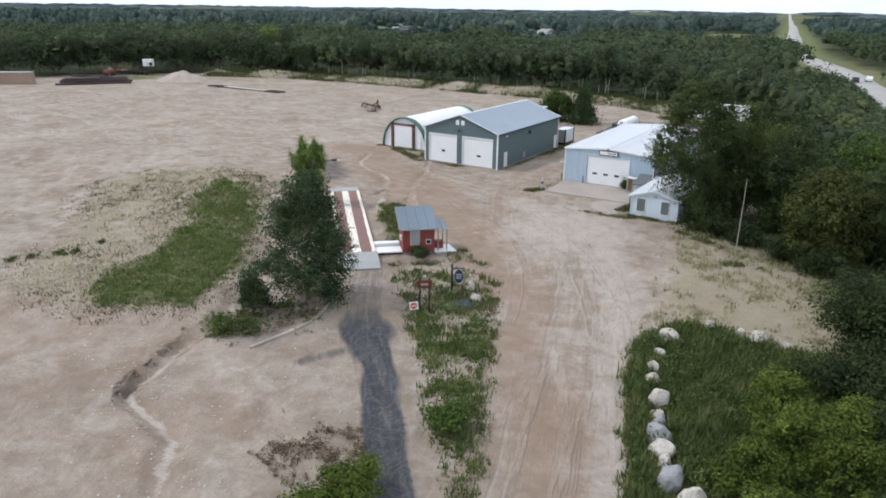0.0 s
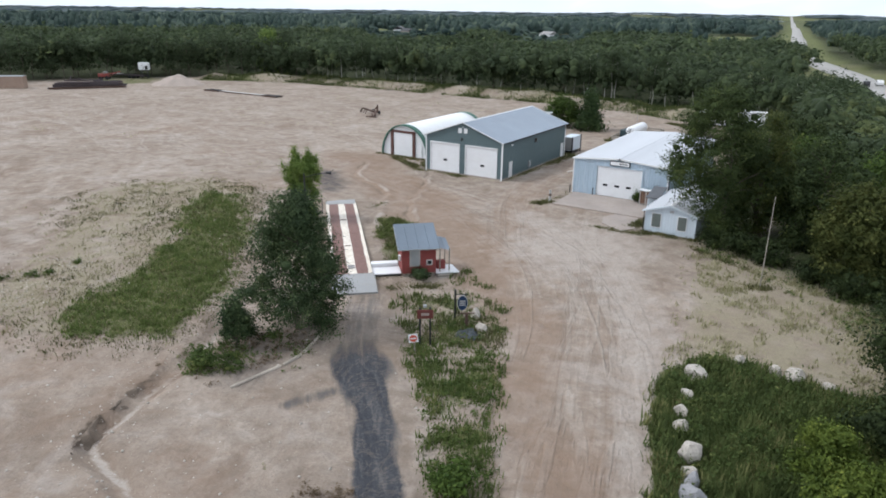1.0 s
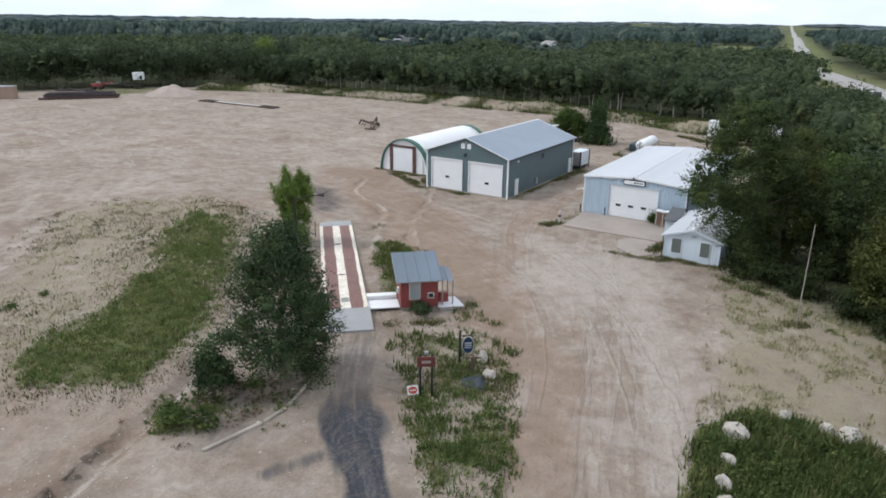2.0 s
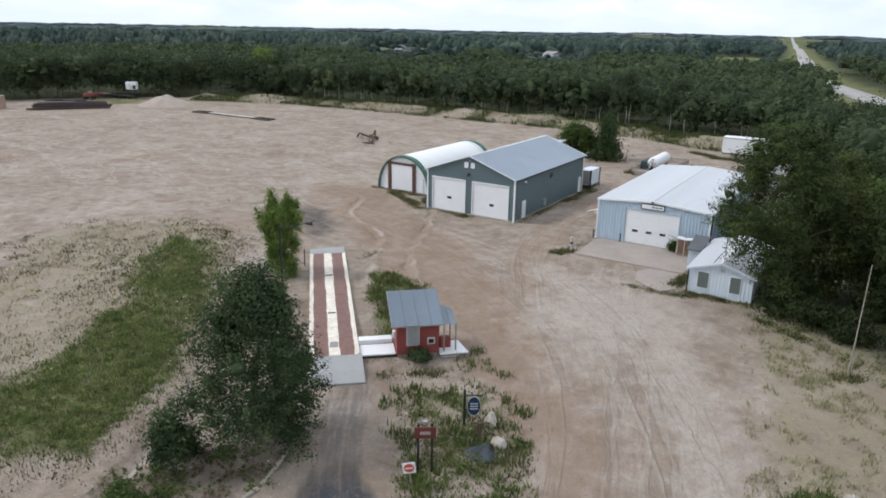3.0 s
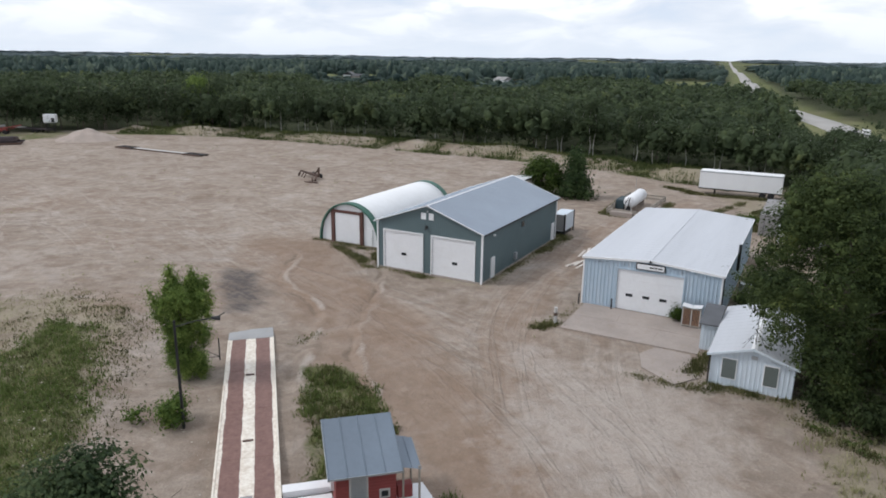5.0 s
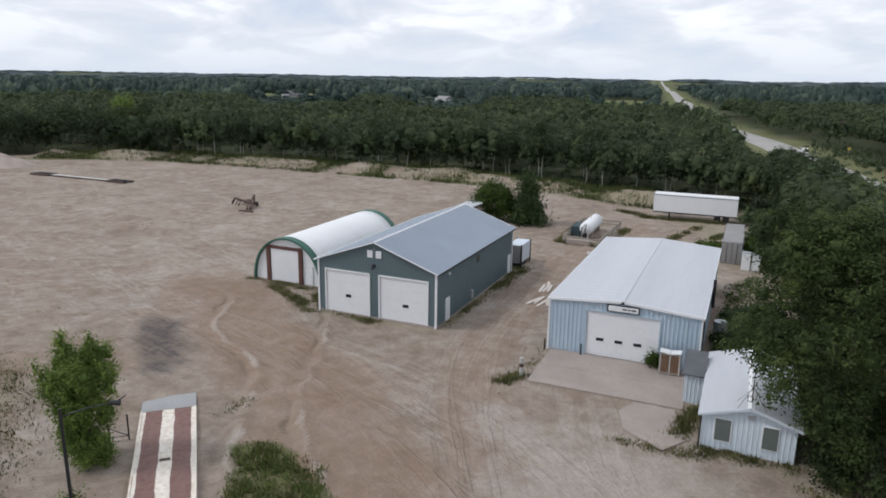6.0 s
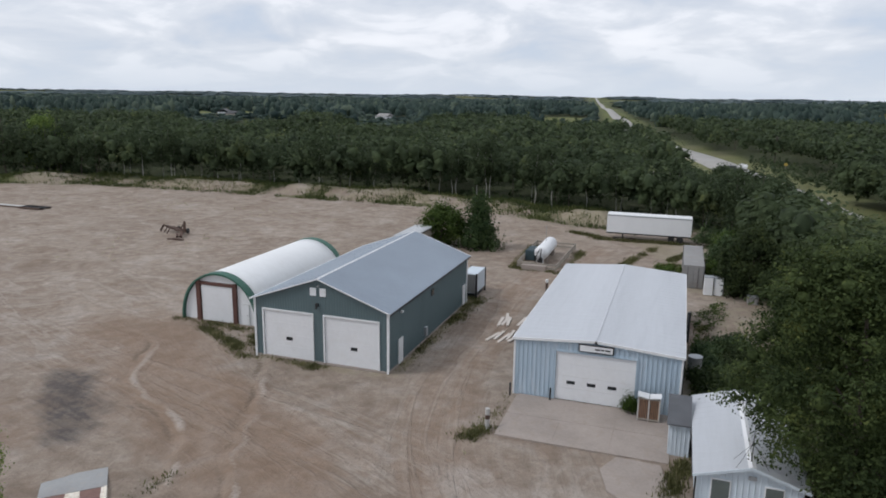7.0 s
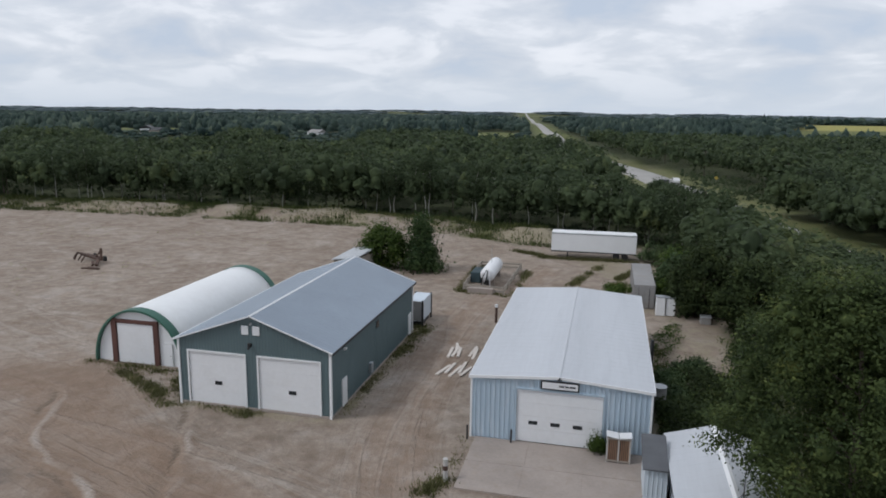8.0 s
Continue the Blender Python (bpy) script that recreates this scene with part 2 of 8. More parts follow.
# the highway's bends are fitted to the camera's view, on level ground
HIGHWAY = [(40.0, -60.0), (24.0, 60.0), (8.8, 159.0), (0.6, 217.0), (-6.0, 255.0), (-14.0, 303.0), (-30.0, 365.0), (-47.0, 440.0), (-70.0, 619.0), (-134.0, 1148.0), (-204.0, 1702.0), (-330.0, 2700.0), (-560.0, 4500.0)]
GRASS_LEFT = [(-47.5, 23.6), (-50.8, 24.2), (-53.0, 27.4), (-55.4, 35.5), (-60.8, 42.4), (-68.0, 49.2), (-71.0, 55.6), (-66.5, 57.5), (-62.0, 54.6), (-55.0, 48.6), (-48.8, 41.0), (-43.6, 35.2), (-42.8, 31.0), (-41.8, 27.6), (-45.0, 25.0)]
SCRUB_LEFT = [(-60.0, 19.0), (-72.0, 34.0), (-88.0, 46.0), (-86.0, 56.0), (-77.0, 63.0), (-66.0, 64.0), (-58.0, 55.0), (-50.0, 45.0), (-42.0, 34.0), (-39.5, 26.0), (-48.0, 20.0)]
MEDIAN = [(-33.0, 44.0), (-30.0, 40.0), (-26.8, 35.6), (-19.6, 26.9), (-13.8, 20.5), (-11.2, 17.5), (-7.6, 13.4), (-5.8, 14.2), (-9.2, 17.6), (-11.6, 20.6), (-14.6, 27.1), (-17.7, 33.2), (-21.0, 40.0), (-24.0, 46.2), (-27.0, 47.0)]
WEEDS_RIGHT = [(-4.4, 19.0), (-5.9, 24.4), (-7.3, 28.0), (-9.8, 35.0), (-11.3, 42.9), (-9.0, 46.8), (-3.7, 46.8), (2.0, 46.3), (6.0, 48.0), (11.5, 46.0), (9.8, 38.0), (10.4, 31.0), (7.0, 25.0), (4.5, 18.5), (-0.5, 15.5)]
SCRUB_RIGHT = [(-11.0, 44.0), (-12.5, 52.0), (-15.5, 66.0), (-12.0, 70.0), (8.0, 66.0), (12.0, 46.0), (-3.0, 45.0)]
LOT = [(-260.0, -60.0), (-232.0, 108.0), (-214.0, 142.0), (-187.0, 166.0), (-148.0, 170.0), (-118.0, 173.0), (-80.0, 173.0), (-55.0, 170.0), (-38.0, 163.0), (-18.0, 157.0), (-14.0, 135.0), (-11.0, 118.0), (-8.0, 100.0), (-10.0, 84.0), (-13.0, 70.0), (-2.0, 62.0), (6.0, 52.0), (12.0, 40.0), (14.0, -60.0)]
CLAY = [(-8.6, 23.0), (-11.1, 26.5), (-13.8, 30.4), (-16.9, 35.5), (-20.4, 42.5), (-25.3, 48.4), (-31.2, 54.1), (-38.0, 59.3), (-43.8, 64.3), (-48.2, 68.1), (-53.3, 72.4), (-60.7, 77.4), (-69.2, 84.4), (-82.0, 90.0)]      # reddish worn lane
SCALE_GRASS = [(-38.0, 48.0), (-48.0, 59.4), (-45.0, 61.2), (-40.6, 59.4), (-36.6, 55.2), (-35.8, 51.0)]


def curved(line, n=8):
    """A bent line drawn through its points as a smooth curve."""
    p = [Vector(q) for q in [line[0], *line, line[-1]]]
    out = []
    for a, b, c_, d in zip(p[:-3], p[1:-2], p[2:-1], p[3:]):
        for i in range(n):
            t = i / n
            q = 0.5 * ((2 * b) + (c_ - a) * t + (2 * a - 5 * b + 4 * c_ - d) * t * t + (3 * b - a - 3 * c_ + d) * t ** 3)
            out.append((q.x, q.y))
    return out + [line[-1]]


TRACKS = [curved(k, 6) for k in TRACKS]
GULLY = curved(GULLY, 5)
DRIVE = curved(DRIVE, 5)
CLAY = curved(CLAY, 4)
WASH, WASH_B = curved(WASH, 5), curved(WASH_B, 5)
HIGHWAY = curved(HIGHWAY, 4)


def inside(poly, x, y):
    x, y = np.asarray(x, float), np.asarray(y, float)
    r = np.zeros(x.shape, bool)
    n = len(poly)
    for i in range(n):
        (xa, ya), (xb, yb) = poly[i], poly[(i + 1) % n]
        c = (ya > y) != (yb > y)
        r ^= c & (x < (xb - xa) * (y - ya) / ((yb - ya) or 1e-9) + xa)
    return r


def along(line, x, y):
    """Distance to a bent line, signed side offset, and the way along it."""
    x, y = np.asarray(x, float), np.asarray(y, float)
    best = np.full(x.shape, 1e9)
    off, way = np.zeros(x.shape), np.zeros(x.shape)
    run = 0.0
    for (xa, ya), (xb, yb) in zip(line[:-1], line[1:]):
        dx, dy = xb - xa, yb - ya
        ln = math.hypot(dx, dy)
        t = np.clip(((x - xa) * dx + (y - ya) * dy) / ln ** 2, 0, 1)
        px, py = x - (xa + t * dx), y - (ya + t * dy)
        d = np.hypot(px, py)
        s = (dx * (y - ya) - dy * (x - xa)) / ln
        w = d < best
        best = np.where(w, d, best)
        off = np.where(w, s, off)
        way = np.where(w, run + t * ln, way)
        run += ln
    return best, off, way


def edge_dist(poly, x, y):
    """Distance inside the outline (positive) or outside it (negative)."""
    d, _, _ = along(list(poly) + [poly[0]], x, y)
    return np.where(inside(poly, x, y), d, -d)


def smooth(a, b, x):
    t = np.clip((x - a) / (b - a), 0, 1)
    return t * t * (3 - 2 * t)


_tab = np.random.default_rng(3).random((256, 256))


def wob(x, y, s):
    """Smooth value noise, 0..1, with features about s metres wide."""
    x, y = np.asarray(x, float) / s, np.asarray(y, float) / s
    xi, yi = np.floor(x).astype(int), np.floor(y).astype(int)
    fx, fy = x - xi, y - yi
    fx, fy = fx * fx * (3 - 2 * fx), fy * fy * (3 - 2 * fy)
    g = lambda i, j: _tab[i & 255, j & 255]
    return (g(xi, yi) * (1 - fx) + g(xi + 1, yi) * fx) * (1 - fy) + (g(xi, yi + 1) * (1 - fx) + g(xi + 1, yi + 1) * fx) * fy


def level(x, y):
    """Height of the ground."""
    x, y = np.asarray(x, float), np.asarray(y, float)
    z = -0.06 - 0.52 * smooth(62, 38, y)
    near = smooth(260, 120, np.hypot(x + 20, y - 40))
    yard = np.minimum(smooth(0.0, 6.0, np.maximum.reduce([-57.5 - x, x + 15.0, 70.0 - y, y - 112.0])), 1)
    z = z + near * (0.4 + 0.6 * yard) * (0.14 * (wob(x, y, 7.0) - 0.5) + 0.13 * (wob(x + 50, y, 2.6) - 0.5) + 0.08 * (wob(x, y + 30, 1.1) - 0.5))
    d = edge_dist(SCRUB_LEFT, x, y)
    z = z + 0.55 * smooth(-2, 9, d)
    d, s, _ = along(GULLY, x, y)
    gs = s + 0.9 * (wob(x, y, 2.3) - 0.5)
    cut = 0.22 + 0.42 * smooth(14.5, 17, y) * smooth(26.5, 21, y)
    z = z - cut * smooth(1.0, 0.3, np.abs(gs)) * (d < 3) * (0.6 + 0.6 * wob(x, y, 3.0)) + 0.10 * smooth(1.2, 0.2, np.abs(gs + 1.5)) * (d < 4)
    for line in (WASH, WASH_B):
        d, s, _ = along(line, x, y)
        sw = s + 0.7 * (wob(x, y, 1.7) - 0.5)
        z = z + (d < 3) * (0.13 * smooth(0.7, 0.1, np.abs(sw - 0.6)) - 0.13 * smooth(0.7, 0.1, np.abs(sw + 0.3)))
    d = edge_dist(MEDIAN, x, y)
    z = z + 0.18 * smooth(0, 2, d)
    for k, line in enumerate(TRACKS):
        d, s, _ = along(line, x, y)
        for off in (-2.6, -0.8, 1.2, 2.9):
            z = z - 0.035 * smooth(0.38, 0.12, np.abs(s - off - 0.8 * (wob(x, y, 17.0) - 0.5))) * smooth(5, 3, d)
    # spoil ridge along the back of the yard
    ridge = [(-190, 160), (-160, 172), (-120, 174), (-80, 174), (-55, 171), (-36, 163)]
    d, s, w = along(ridge, x, y)
    z = z + (0.4 + 2.3 * wob(x, y, 8.0)) * smooth(6.0, 0.5, d)
    # the land drops a little, and rolls, far off, then rises to fit the camera's horizon
    r = np.hypot(x, y)
    z = z - 2.0 * smooth(600, 2500, r) + 12.0 * smooth(2500, 4700, r) + 7.0 * (wob(x, y, 420.0) - 0.5) * smooth(600, 1600, r)
    # knolls raised so far houses and fields show from the camera
    for fx, fy, fr, fh in ((-125, 640, 150, 2.5), (-400, 580, 120, 1.0), (-250, 580, 90, 1.0), (330, 1100, 420, 6.0)):
        z = z + fh * smooth(fr, fr * 0.2, np.hypot(x - fx, y - fy))
    return z


def zat(x, y):
    return float(level(np.array([x]), np.array([y]))[0])

# ---------- material set ----------
M_TEAL = plain("teal_painted_steel", (0.098, 0.142, 0.152), 0.5, 0.0, 0.08, 1.2)
M_TEALROOF = plain("blue_grey_roof_steel", (0.25, 0.295, 0.35), 0.42, 0.25, 0.10, 0.6)
M_HUTROOF = plain("slate_blue_roof_steel", (0.15, 0.185, 0.225), 0.45, 0.2, 0.1, 1.0)
M_WHITE = plain("white_paint", (0.74, 0.75, 0.76), 0.5, 0.0, 0.05, 1.5)
M_DOOR = plain("white_door_panel", (0.73, 0.74, 0.755), 0.45, 0.0, 0.05, 0.8, (0.45, 0.42, 0.38), 0.15)
M_FABRIC = plain("white_membrane", (0.74, 0.75, 0.75), 0.55, 0.0, 0.05, 0.5, (0.55, 0.54, 0.5), 0.2)
M_GREEN = plain("green_membrane", (0.035, 0.12, 0.085), 0.55, 0.0, 0.1, 1.0)
M_BROWN = plain("red_brown_timber", (0.10, 0.045, 0.035), 0.75, 0.0, 0.2, 2.0)
M_PALEBLUE = plain("pale_blue_galvanised_cladding", (0.42, 0.52, 0.61), 0.45, 0.15, 0.08, 1.0, (0.66, 0.70, 0.74), 0.55, stretch=(3, 3, 0.35))
M_WROOF = plain("white_metal_roof", (0.49, 0.51, 0.54), 0.5, 0.1, 0.07, 1.0, (0.40, 0.42, 0.45), 0.5, stretch=(1.4, 0.09, 1))
M_WCLAD = plain("white_blue_cladding", (0.58, 0.65, 0.71), 0.5, 0.05, 0.06, 1.5, (0.42, 0.46, 0.48), 0.3, stretch=(2, 2, 0.4))
M_CONC = plain("weathered_concrete", (0.325, 0.28, 0.248), 0.85, 0.0, 0.16, 1.2, (0.27, 0.215, 0.17), 0.6, 0.3)
M_RAMP = plain("blue_grey_concrete", (0.30, 0.305, 0.305), 0.85, 0.0, 0.12, 1.5, (0.36, 0.32, 0.28), 0.5, 0.3)
M_CONCPALE = plain("pale_concrete", (0.45, 0.44, 0.42), 0.85, 0.0, 0.10, 1.5, (0.40, 0.35, 0.30), 0.4, 0.3)
M_CREAM = plain("rust_streaked_cream_paint", (0.70, 0.65, 0.56), 0.7, 0.0, 0.10, 1.0, (0.33, 0.19, 0.13), 0.75)
M_RED = plain("barn_red_siding", (0.235, 0.050, 0.045), 0.7, 0.0, 0.12, 2.5)
M_DARK = plain("dark_metal", (0.025, 0.026, 0.028), 0.5, 0.3, 0.2, 2.0)
M_GLASS = plain("dark_window_glass", (0.02, 0.024, 0.028), 0.08, 0.0, 0.1, 1.0)
M_BOARD = plain("grey_green_window_board", (0.12, 0.14, 0.13), 0.6, 0.0, 0.12, 2.0)
M_GALV = plain("galvanised_steel", (0.42, 0.44, 0.46), 0.45, 0.6, 0.12, 2.0)
M_RUST = plain("rusty_steel", (0.095, 0.058, 0.044), 0.85, 0.1, 0.3, 2.0, (0.06, 0.045, 0.04), 0.6)
M_WOOD = plain("grey_weathered_wood", (0.30, 0.27, 0.23), 0.85, 0.0, 0.2, 2.0, stretch=(1, 1, 4))
M_OLDGREY = plain("old_grey_paint", (0.26, 0.255, 0.25), 0.7, 0.0, 0.15, 1.0, (0.2, 0.13, 0.09), 0.4)
M_TYRE = plain("tyre_rubber", (0.02, 0.02, 0.02), 0.9, 0.0, 0.2)
M_STONE = plain("pale_boulder", (0.47, 0.43, 0.38), 0.9, 0.0, 0.35, 1.6, (0.26, 0.23, 0.21), 0.45, 0.8)
M_STONEGREY = plain("grey_boulder", (0.26, 0.26, 0.27), 0.9, 0.0, 0.25, 1.6, (0.42, 0.40, 0.37), 0.5, 0.8)
M_BARK = plain("bark", (0.10, 0.08, 0.065), 0.95, 0.0, 0.3, 5.0, None, 0, 0.5, (1, 1, 0.3))
M_BIRCH = plain("pale_aspen_bark", (0.36, 0.35, 0.31), 0.9, 0.0, 0.25, 1.5)

# the steel deck of the scale: red oxide wheel lanes, cream paint worn off them
M_DECK, _n, _l, _b = mat("scale_deck_steel")
_tc = _n.new("ShaderNodeTexCoord").outputs["Object"]
_sp = _n.new("ShaderNodeSeparateXYZ")
_l.new(_tc, _sp.inputs[0])
_edge = noise_at(_n, _l, scaled(_n, _l, _tc, (0.8, 0.35, 1)), 1.6, 6, 0.65, 0.4)
_x = math_n(_n, _l, 'ADD', math_n(_n, _l, 'ABSOLUTE', _sp.outputs[0]), math_n(_n, _l, 'MULTIPLY', math_n(_n, _l, 'SUBTRACT', _edge, 0.5), 0.34))
_in = _n.new("ShaderNodeMapRange"); _in.inputs[1].default_value, _in.inputs[2].default_value = 0.36, 0.40
_ou = _n.new("ShaderNodeMapRange"); _ou.inputs[1].default_value, _ou.inputs[2].default_value = 1.42, 1.46
_l.new(_x, _in.inputs[0]); _l.new(_x, _ou.inputs[0])
_lane = math_n(_n, _l, 'SUBTRACT', _in.outputs[0], _ou.outputs[0], True)
_fine = noise_at(_n, _l, _tc, 3.0, 7, 0.7)
_ox = ramp(_n, [(0.3, (0.13, 0.068, 0.056)), (0.7, (0.215, 0.122, 0.102))]); _l.new(_fine, _ox.inputs[0])
_cr = ramp(_n, [(0.3, (0.50, 0.42, 0.33)), (0.6, (0.74, 0.70, 0.62))]); _l.new(_fine, _cr.inputs[0])
_l.new(mixc(_n, _l, _lane, _cr.outputs[0], _ox.outputs[0]), _b.inputs["Base Color"])
_b.inputs["Roughness"].default_value = 0.7

F_DARK = foliage("broadleaf_dark", (0.018, 0.029, 0.013), (0.054, 0.075, 0.027), (0.125, 0.145, 0.045), 0.45, 2.0, 0.5)
F_BERM = foliage("rough_verge_grass", (0.054, 0.077, 0.026), (0.116, 0.143, 0.050), (0.23, 0.225, 0.098), 0.35, 2.3)
F_LIME = foliage("lime_shrub_leaves", (0.040, 0.064, 0.013), (0.112, 0.148, 0.028), (0.22, 0.25, 0.05), 0.7, 2.2, 0.5)
F_TALL = foliage("tall_tree_leaves", (0.022, 0.036, 0.015), (0.078, 0.106, 0.036), (0.170, 0.195, 0.060), 0.5, 2.0, 0.5)
F_OLIVE = foliage("olive_leaves", (0.034, 0.047, 0.014), (0.088, 0.102, 0.030), (0.17, 0.172, 0.055), 0.6, 2.2, 0.5)
F_MID = foliage("broadleaf_mid", (0.034, 0.058, 0.028), (0.095, 0.136, 0.060), (0.165, 0.205, 0.09), 0.5, 1.8)
F_POPLAR = foliage("poplar_leaves", (0.062, 0.105, 0.026), (0.165, 0.225, 0.055), (0.26, 0.31, 0.085), 0.6, 1.6)
F_WEED = foliage("rank_weed_leaves", (0.042, 0.068, 0.020), (0.100, 0.138, 0.042), (0.19, 0.20, 0.07), 0.5, 2.0)
F_BUSH = foliage("shrub_leaves", (0.035, 0.062, 0.016), (0.095, 0.145, 0.032), (0.16, 0.19, 0.05))
F_FOREST = foliage("forest_leaves", (0.034, 0.049, 0.027), (0.067, 0.091, 0.043), (0.120, 0.142, 0.058), 0.085, 2.2, 0.4)
# bluish leaf tones, with some distance haze painted into the green
F_FAR = foliage("hazed_far_forest_leaves", (0.030, 0.052, 0.047), (0.074, 0.107, 0.086), (0.125, 0.160, 0.115), 0.016, 2.6, 0.7)
# haze over the horizon woods is painted into these pale blue tones
F_HORIZON = foliage("hazed_far_woods", (0.11, 0.150, 0.165), (0.17, 0.215, 0.22), (0.24, 0.27, 0.24), 0.004, 2.6, 0.6)
F_SPRUCE = foliage("spruce_needles", (0.024, 0.046, 0.020), (0.064, 0.095, 0.036))
F_GRASS = foliage("green_weeds", (0.070, 0.104, 0.028), (0.140, 0.178, 0.056), (0.27, 0.26, 0.12), 0.5, 2.0)
F_WALL = foliage("wall_foot_weeds", (0.060, 0.066, 0.026), (0.140, 0.138, 0.062), (0.29, 0.255, 0.15), 0.7, 1.8)
F_DEAD = foliage("dead_brown_weeds", (0.085, 0.062, 0.040), (0.16, 0.12, 0.078), (0.26, 0.21, 0.15), 0.7, 1.8)
F_DRY = foliage("dry_weeds", (0.215, 0.210, 0.105), (0.35, 0.33, 0.20), (0.50, 0.46, 0.33), 0.5, 1.6)

# ---------- ground ----------
M_GROUND, gn, gl, gb = mat("sand_and_gravel_ground")
g_tc = gn.new("ShaderNodeTexCoord").outputs["Object"]


def attr(name):
    a = gn.new("ShaderNodeAttribute")
    a.attribute_name = name
    s = gn.new("ShaderNodeSeparateColor")
    gl.new(a.outputs["Color"], s.inputs[0])
    return s.outputs[0], s.outputs[1], s.outputs[2]


a_grass, a_asph, a_track = attr("zone_a")
a_forest_and_shade, a_field, a_canola = attr("zone_b")
a_scrub, a_dark, a_pale = attr("zone_c")
g_big = noise_at(gn, gl, g_tc, 0.07, 6, 0.6, 0.5)
g_mid = noise_at(gn, gl, g_tc, 0.6, 7, 0.65, 0.3)
g_fine = noise_at(gn, gl, g_tc, 7.0, 8, 0.75)
a_t1, a_t2, a_t3 = attr("zone_d")


def streaks(k):
    a = gn.new("ShaderNodeAttribute")
    a.attribute_name = "flow_" + str(k)
    return noise_at(gn, gl, scaled(gn, gl, a.outputs["Vector"], (0.07, 1.0, 1)), 1.0, 8, 0.66, 1.2)


g_streaks = [streaks(k) for k in range(4)]
g_streak = g_streaks[0]
g_pebble = gn.new("ShaderNodeTexVoronoi"); g_pebble.inputs["Scale"].default_value = 3.2
gl.new(g_tc, g_pebble.inputs["Vector"])
sand = ramp(gn, [(0.35, (0.186, 0.144, 0.113)), (0.5, (0.286, 0.236, 0.192)), (0.63, (0.388, 0.336, 0.287))])
gl.new(math_n(gn, gl, 'ADD', math_n(gn, gl, 'MULTIPLY', g_big, 0.36), math_n(gn, gl, 'ADD', math_n(gn, gl, 'MULTIPLY', g_mid, 0.36), math_n(gn, gl, 'MULTIPLY', g_fine, 0.28))), sand.inputs[0])
def track_ramp():
    return ramp(gn, [(0.38, (0.215, 0.157, 0.117)), (0.50, (0.284, 0.227, 0.182)), (0.62, (0.368, 0.316, 0.270))])


c = sand.outputs[0]
for k, mask in enumerate((a_track, a_t1, a_t2, a_t3)):
    tr_ = track_ramp()
    gl.new(math_n(gn, gl, 'ADD', math_n(gn, gl, 'MULTIPLY', g_streaks[k], 0.62), math_n(gn, gl, 'MULTIPLY', g_mid, 0.38)), tr_.inputs[0])
    c = mixc(gn, gl, math_n(gn, gl, 'MULTIPLY', mask, math_n(gn, gl, 'ADD', math_n(gn, gl, 'MULTIPLY', g_mid, 0.9), 0.25), True), c, tr_.outputs[0])


# broad damp and dusty mottles
g_blot = noise_at(gn, gl, g_tc, 0.23, 7, 0.6, 0.9)
for lo_, hi_, amt_, col_ in ((0.52, 0.65, 0.58, (0.192, 0.142, 0.108)), (0.46, 0.33, 0.45, (0.40, 0.355, 0.318))):
    bl_ = gn.new("ShaderNodeMapRange")
    bl_.inputs[1].default_value, bl_.inputs[2].default_value = lo_, hi_
    bl_.inputs[3].default_value, bl_.inputs[4].default_value = 0.0, amt_
    gl.new(g_blot, bl_.inputs[0])
    c = mixc(gn, gl, bl_.outputs[0], c, col_)

# crumbs, clods and thin wandering ruts
g_crumb = noise_at(gn, gl, g_tc, 0.85, 12, 0.66, 0.5)
cm_ = gn.new("ShaderNodeMapRange")
cm_.inputs[1].default_value, cm_.inputs[2].default_value = 0.36, 0.64
cm_.inputs[3].default_value, cm_.inputs[4].default_value = 0.87, 1.14
gl.new(g_crumb, cm_.inputs[0])
c = mixc(gn, gl, 1.0, c, cm_.outputs[0], 'MULTIPLY')


def rut_lines(vec, half):
    q = noise_at(gn, gl, vec, 1.0, 5, 0.55, 0.3)
    r = gn.new("ShaderNodeMapRange")
    r.inputs[1].default_value, r.inputs[2].default_value = 0.0, half
    r.inputs[3].default_value, r.inputs[4].default_value = 1.0, 0.0
    gl.new(math_n(gn, gl, 'ABSOLUTE', math_n(gn, gl, 'SUBTRACT', q, 0.5)), r.inputs[0])
    side = gn.new("ShaderNodeMapRange")
    side.inputs[1].default_value, side.inputs[2].default_value = half, half * 2.4
    side.inputs[3].default_value, side.inputs[4].default_value = 1.0, 0.0
    gl.new(math_n(gn, gl, 'ABSOLUTE', math_n(gn, gl, 'SUBTRACT', q, 0.5 + half * 1.6)), side.inputs[0])
    return r.outputs[0], side.outputs[0]


ruts = []
for k, mask in enumerate((a_track, a_t1, a_t2, a_t3)):
    a_ = gn.new("ShaderNodeAttribute")
    a_.attribute_name = "flow_" + str(k)
    dk, lt = rut_lines(scaled(gn, gl, a_.outputs["Vector"], (0.03, 0.36, 1)), 0.018)
    gate = math_n(gn, gl, 'MULTIPLY', mask, g_mid)
    c = mixc(gn, gl, math_n(gn, gl, 'MULTIPLY', dk, gate, True), c, (0.13, 0.095, 0.07))
    c = mixc(gn, gl, math_n(gn, gl, 'MULTIPLY', lt, math_n(gn, gl, 'MULTIPLY', gate, 0.55), True), c, (0.42, 0.38, 0.335))
    ruts.append(math_n(gn, gl, 'MULTIPLY', math_n(gn, gl, 'SUBTRACT', lt, dk), gate))
a_yard, a_yard2 = attr("zone_f")[:2]
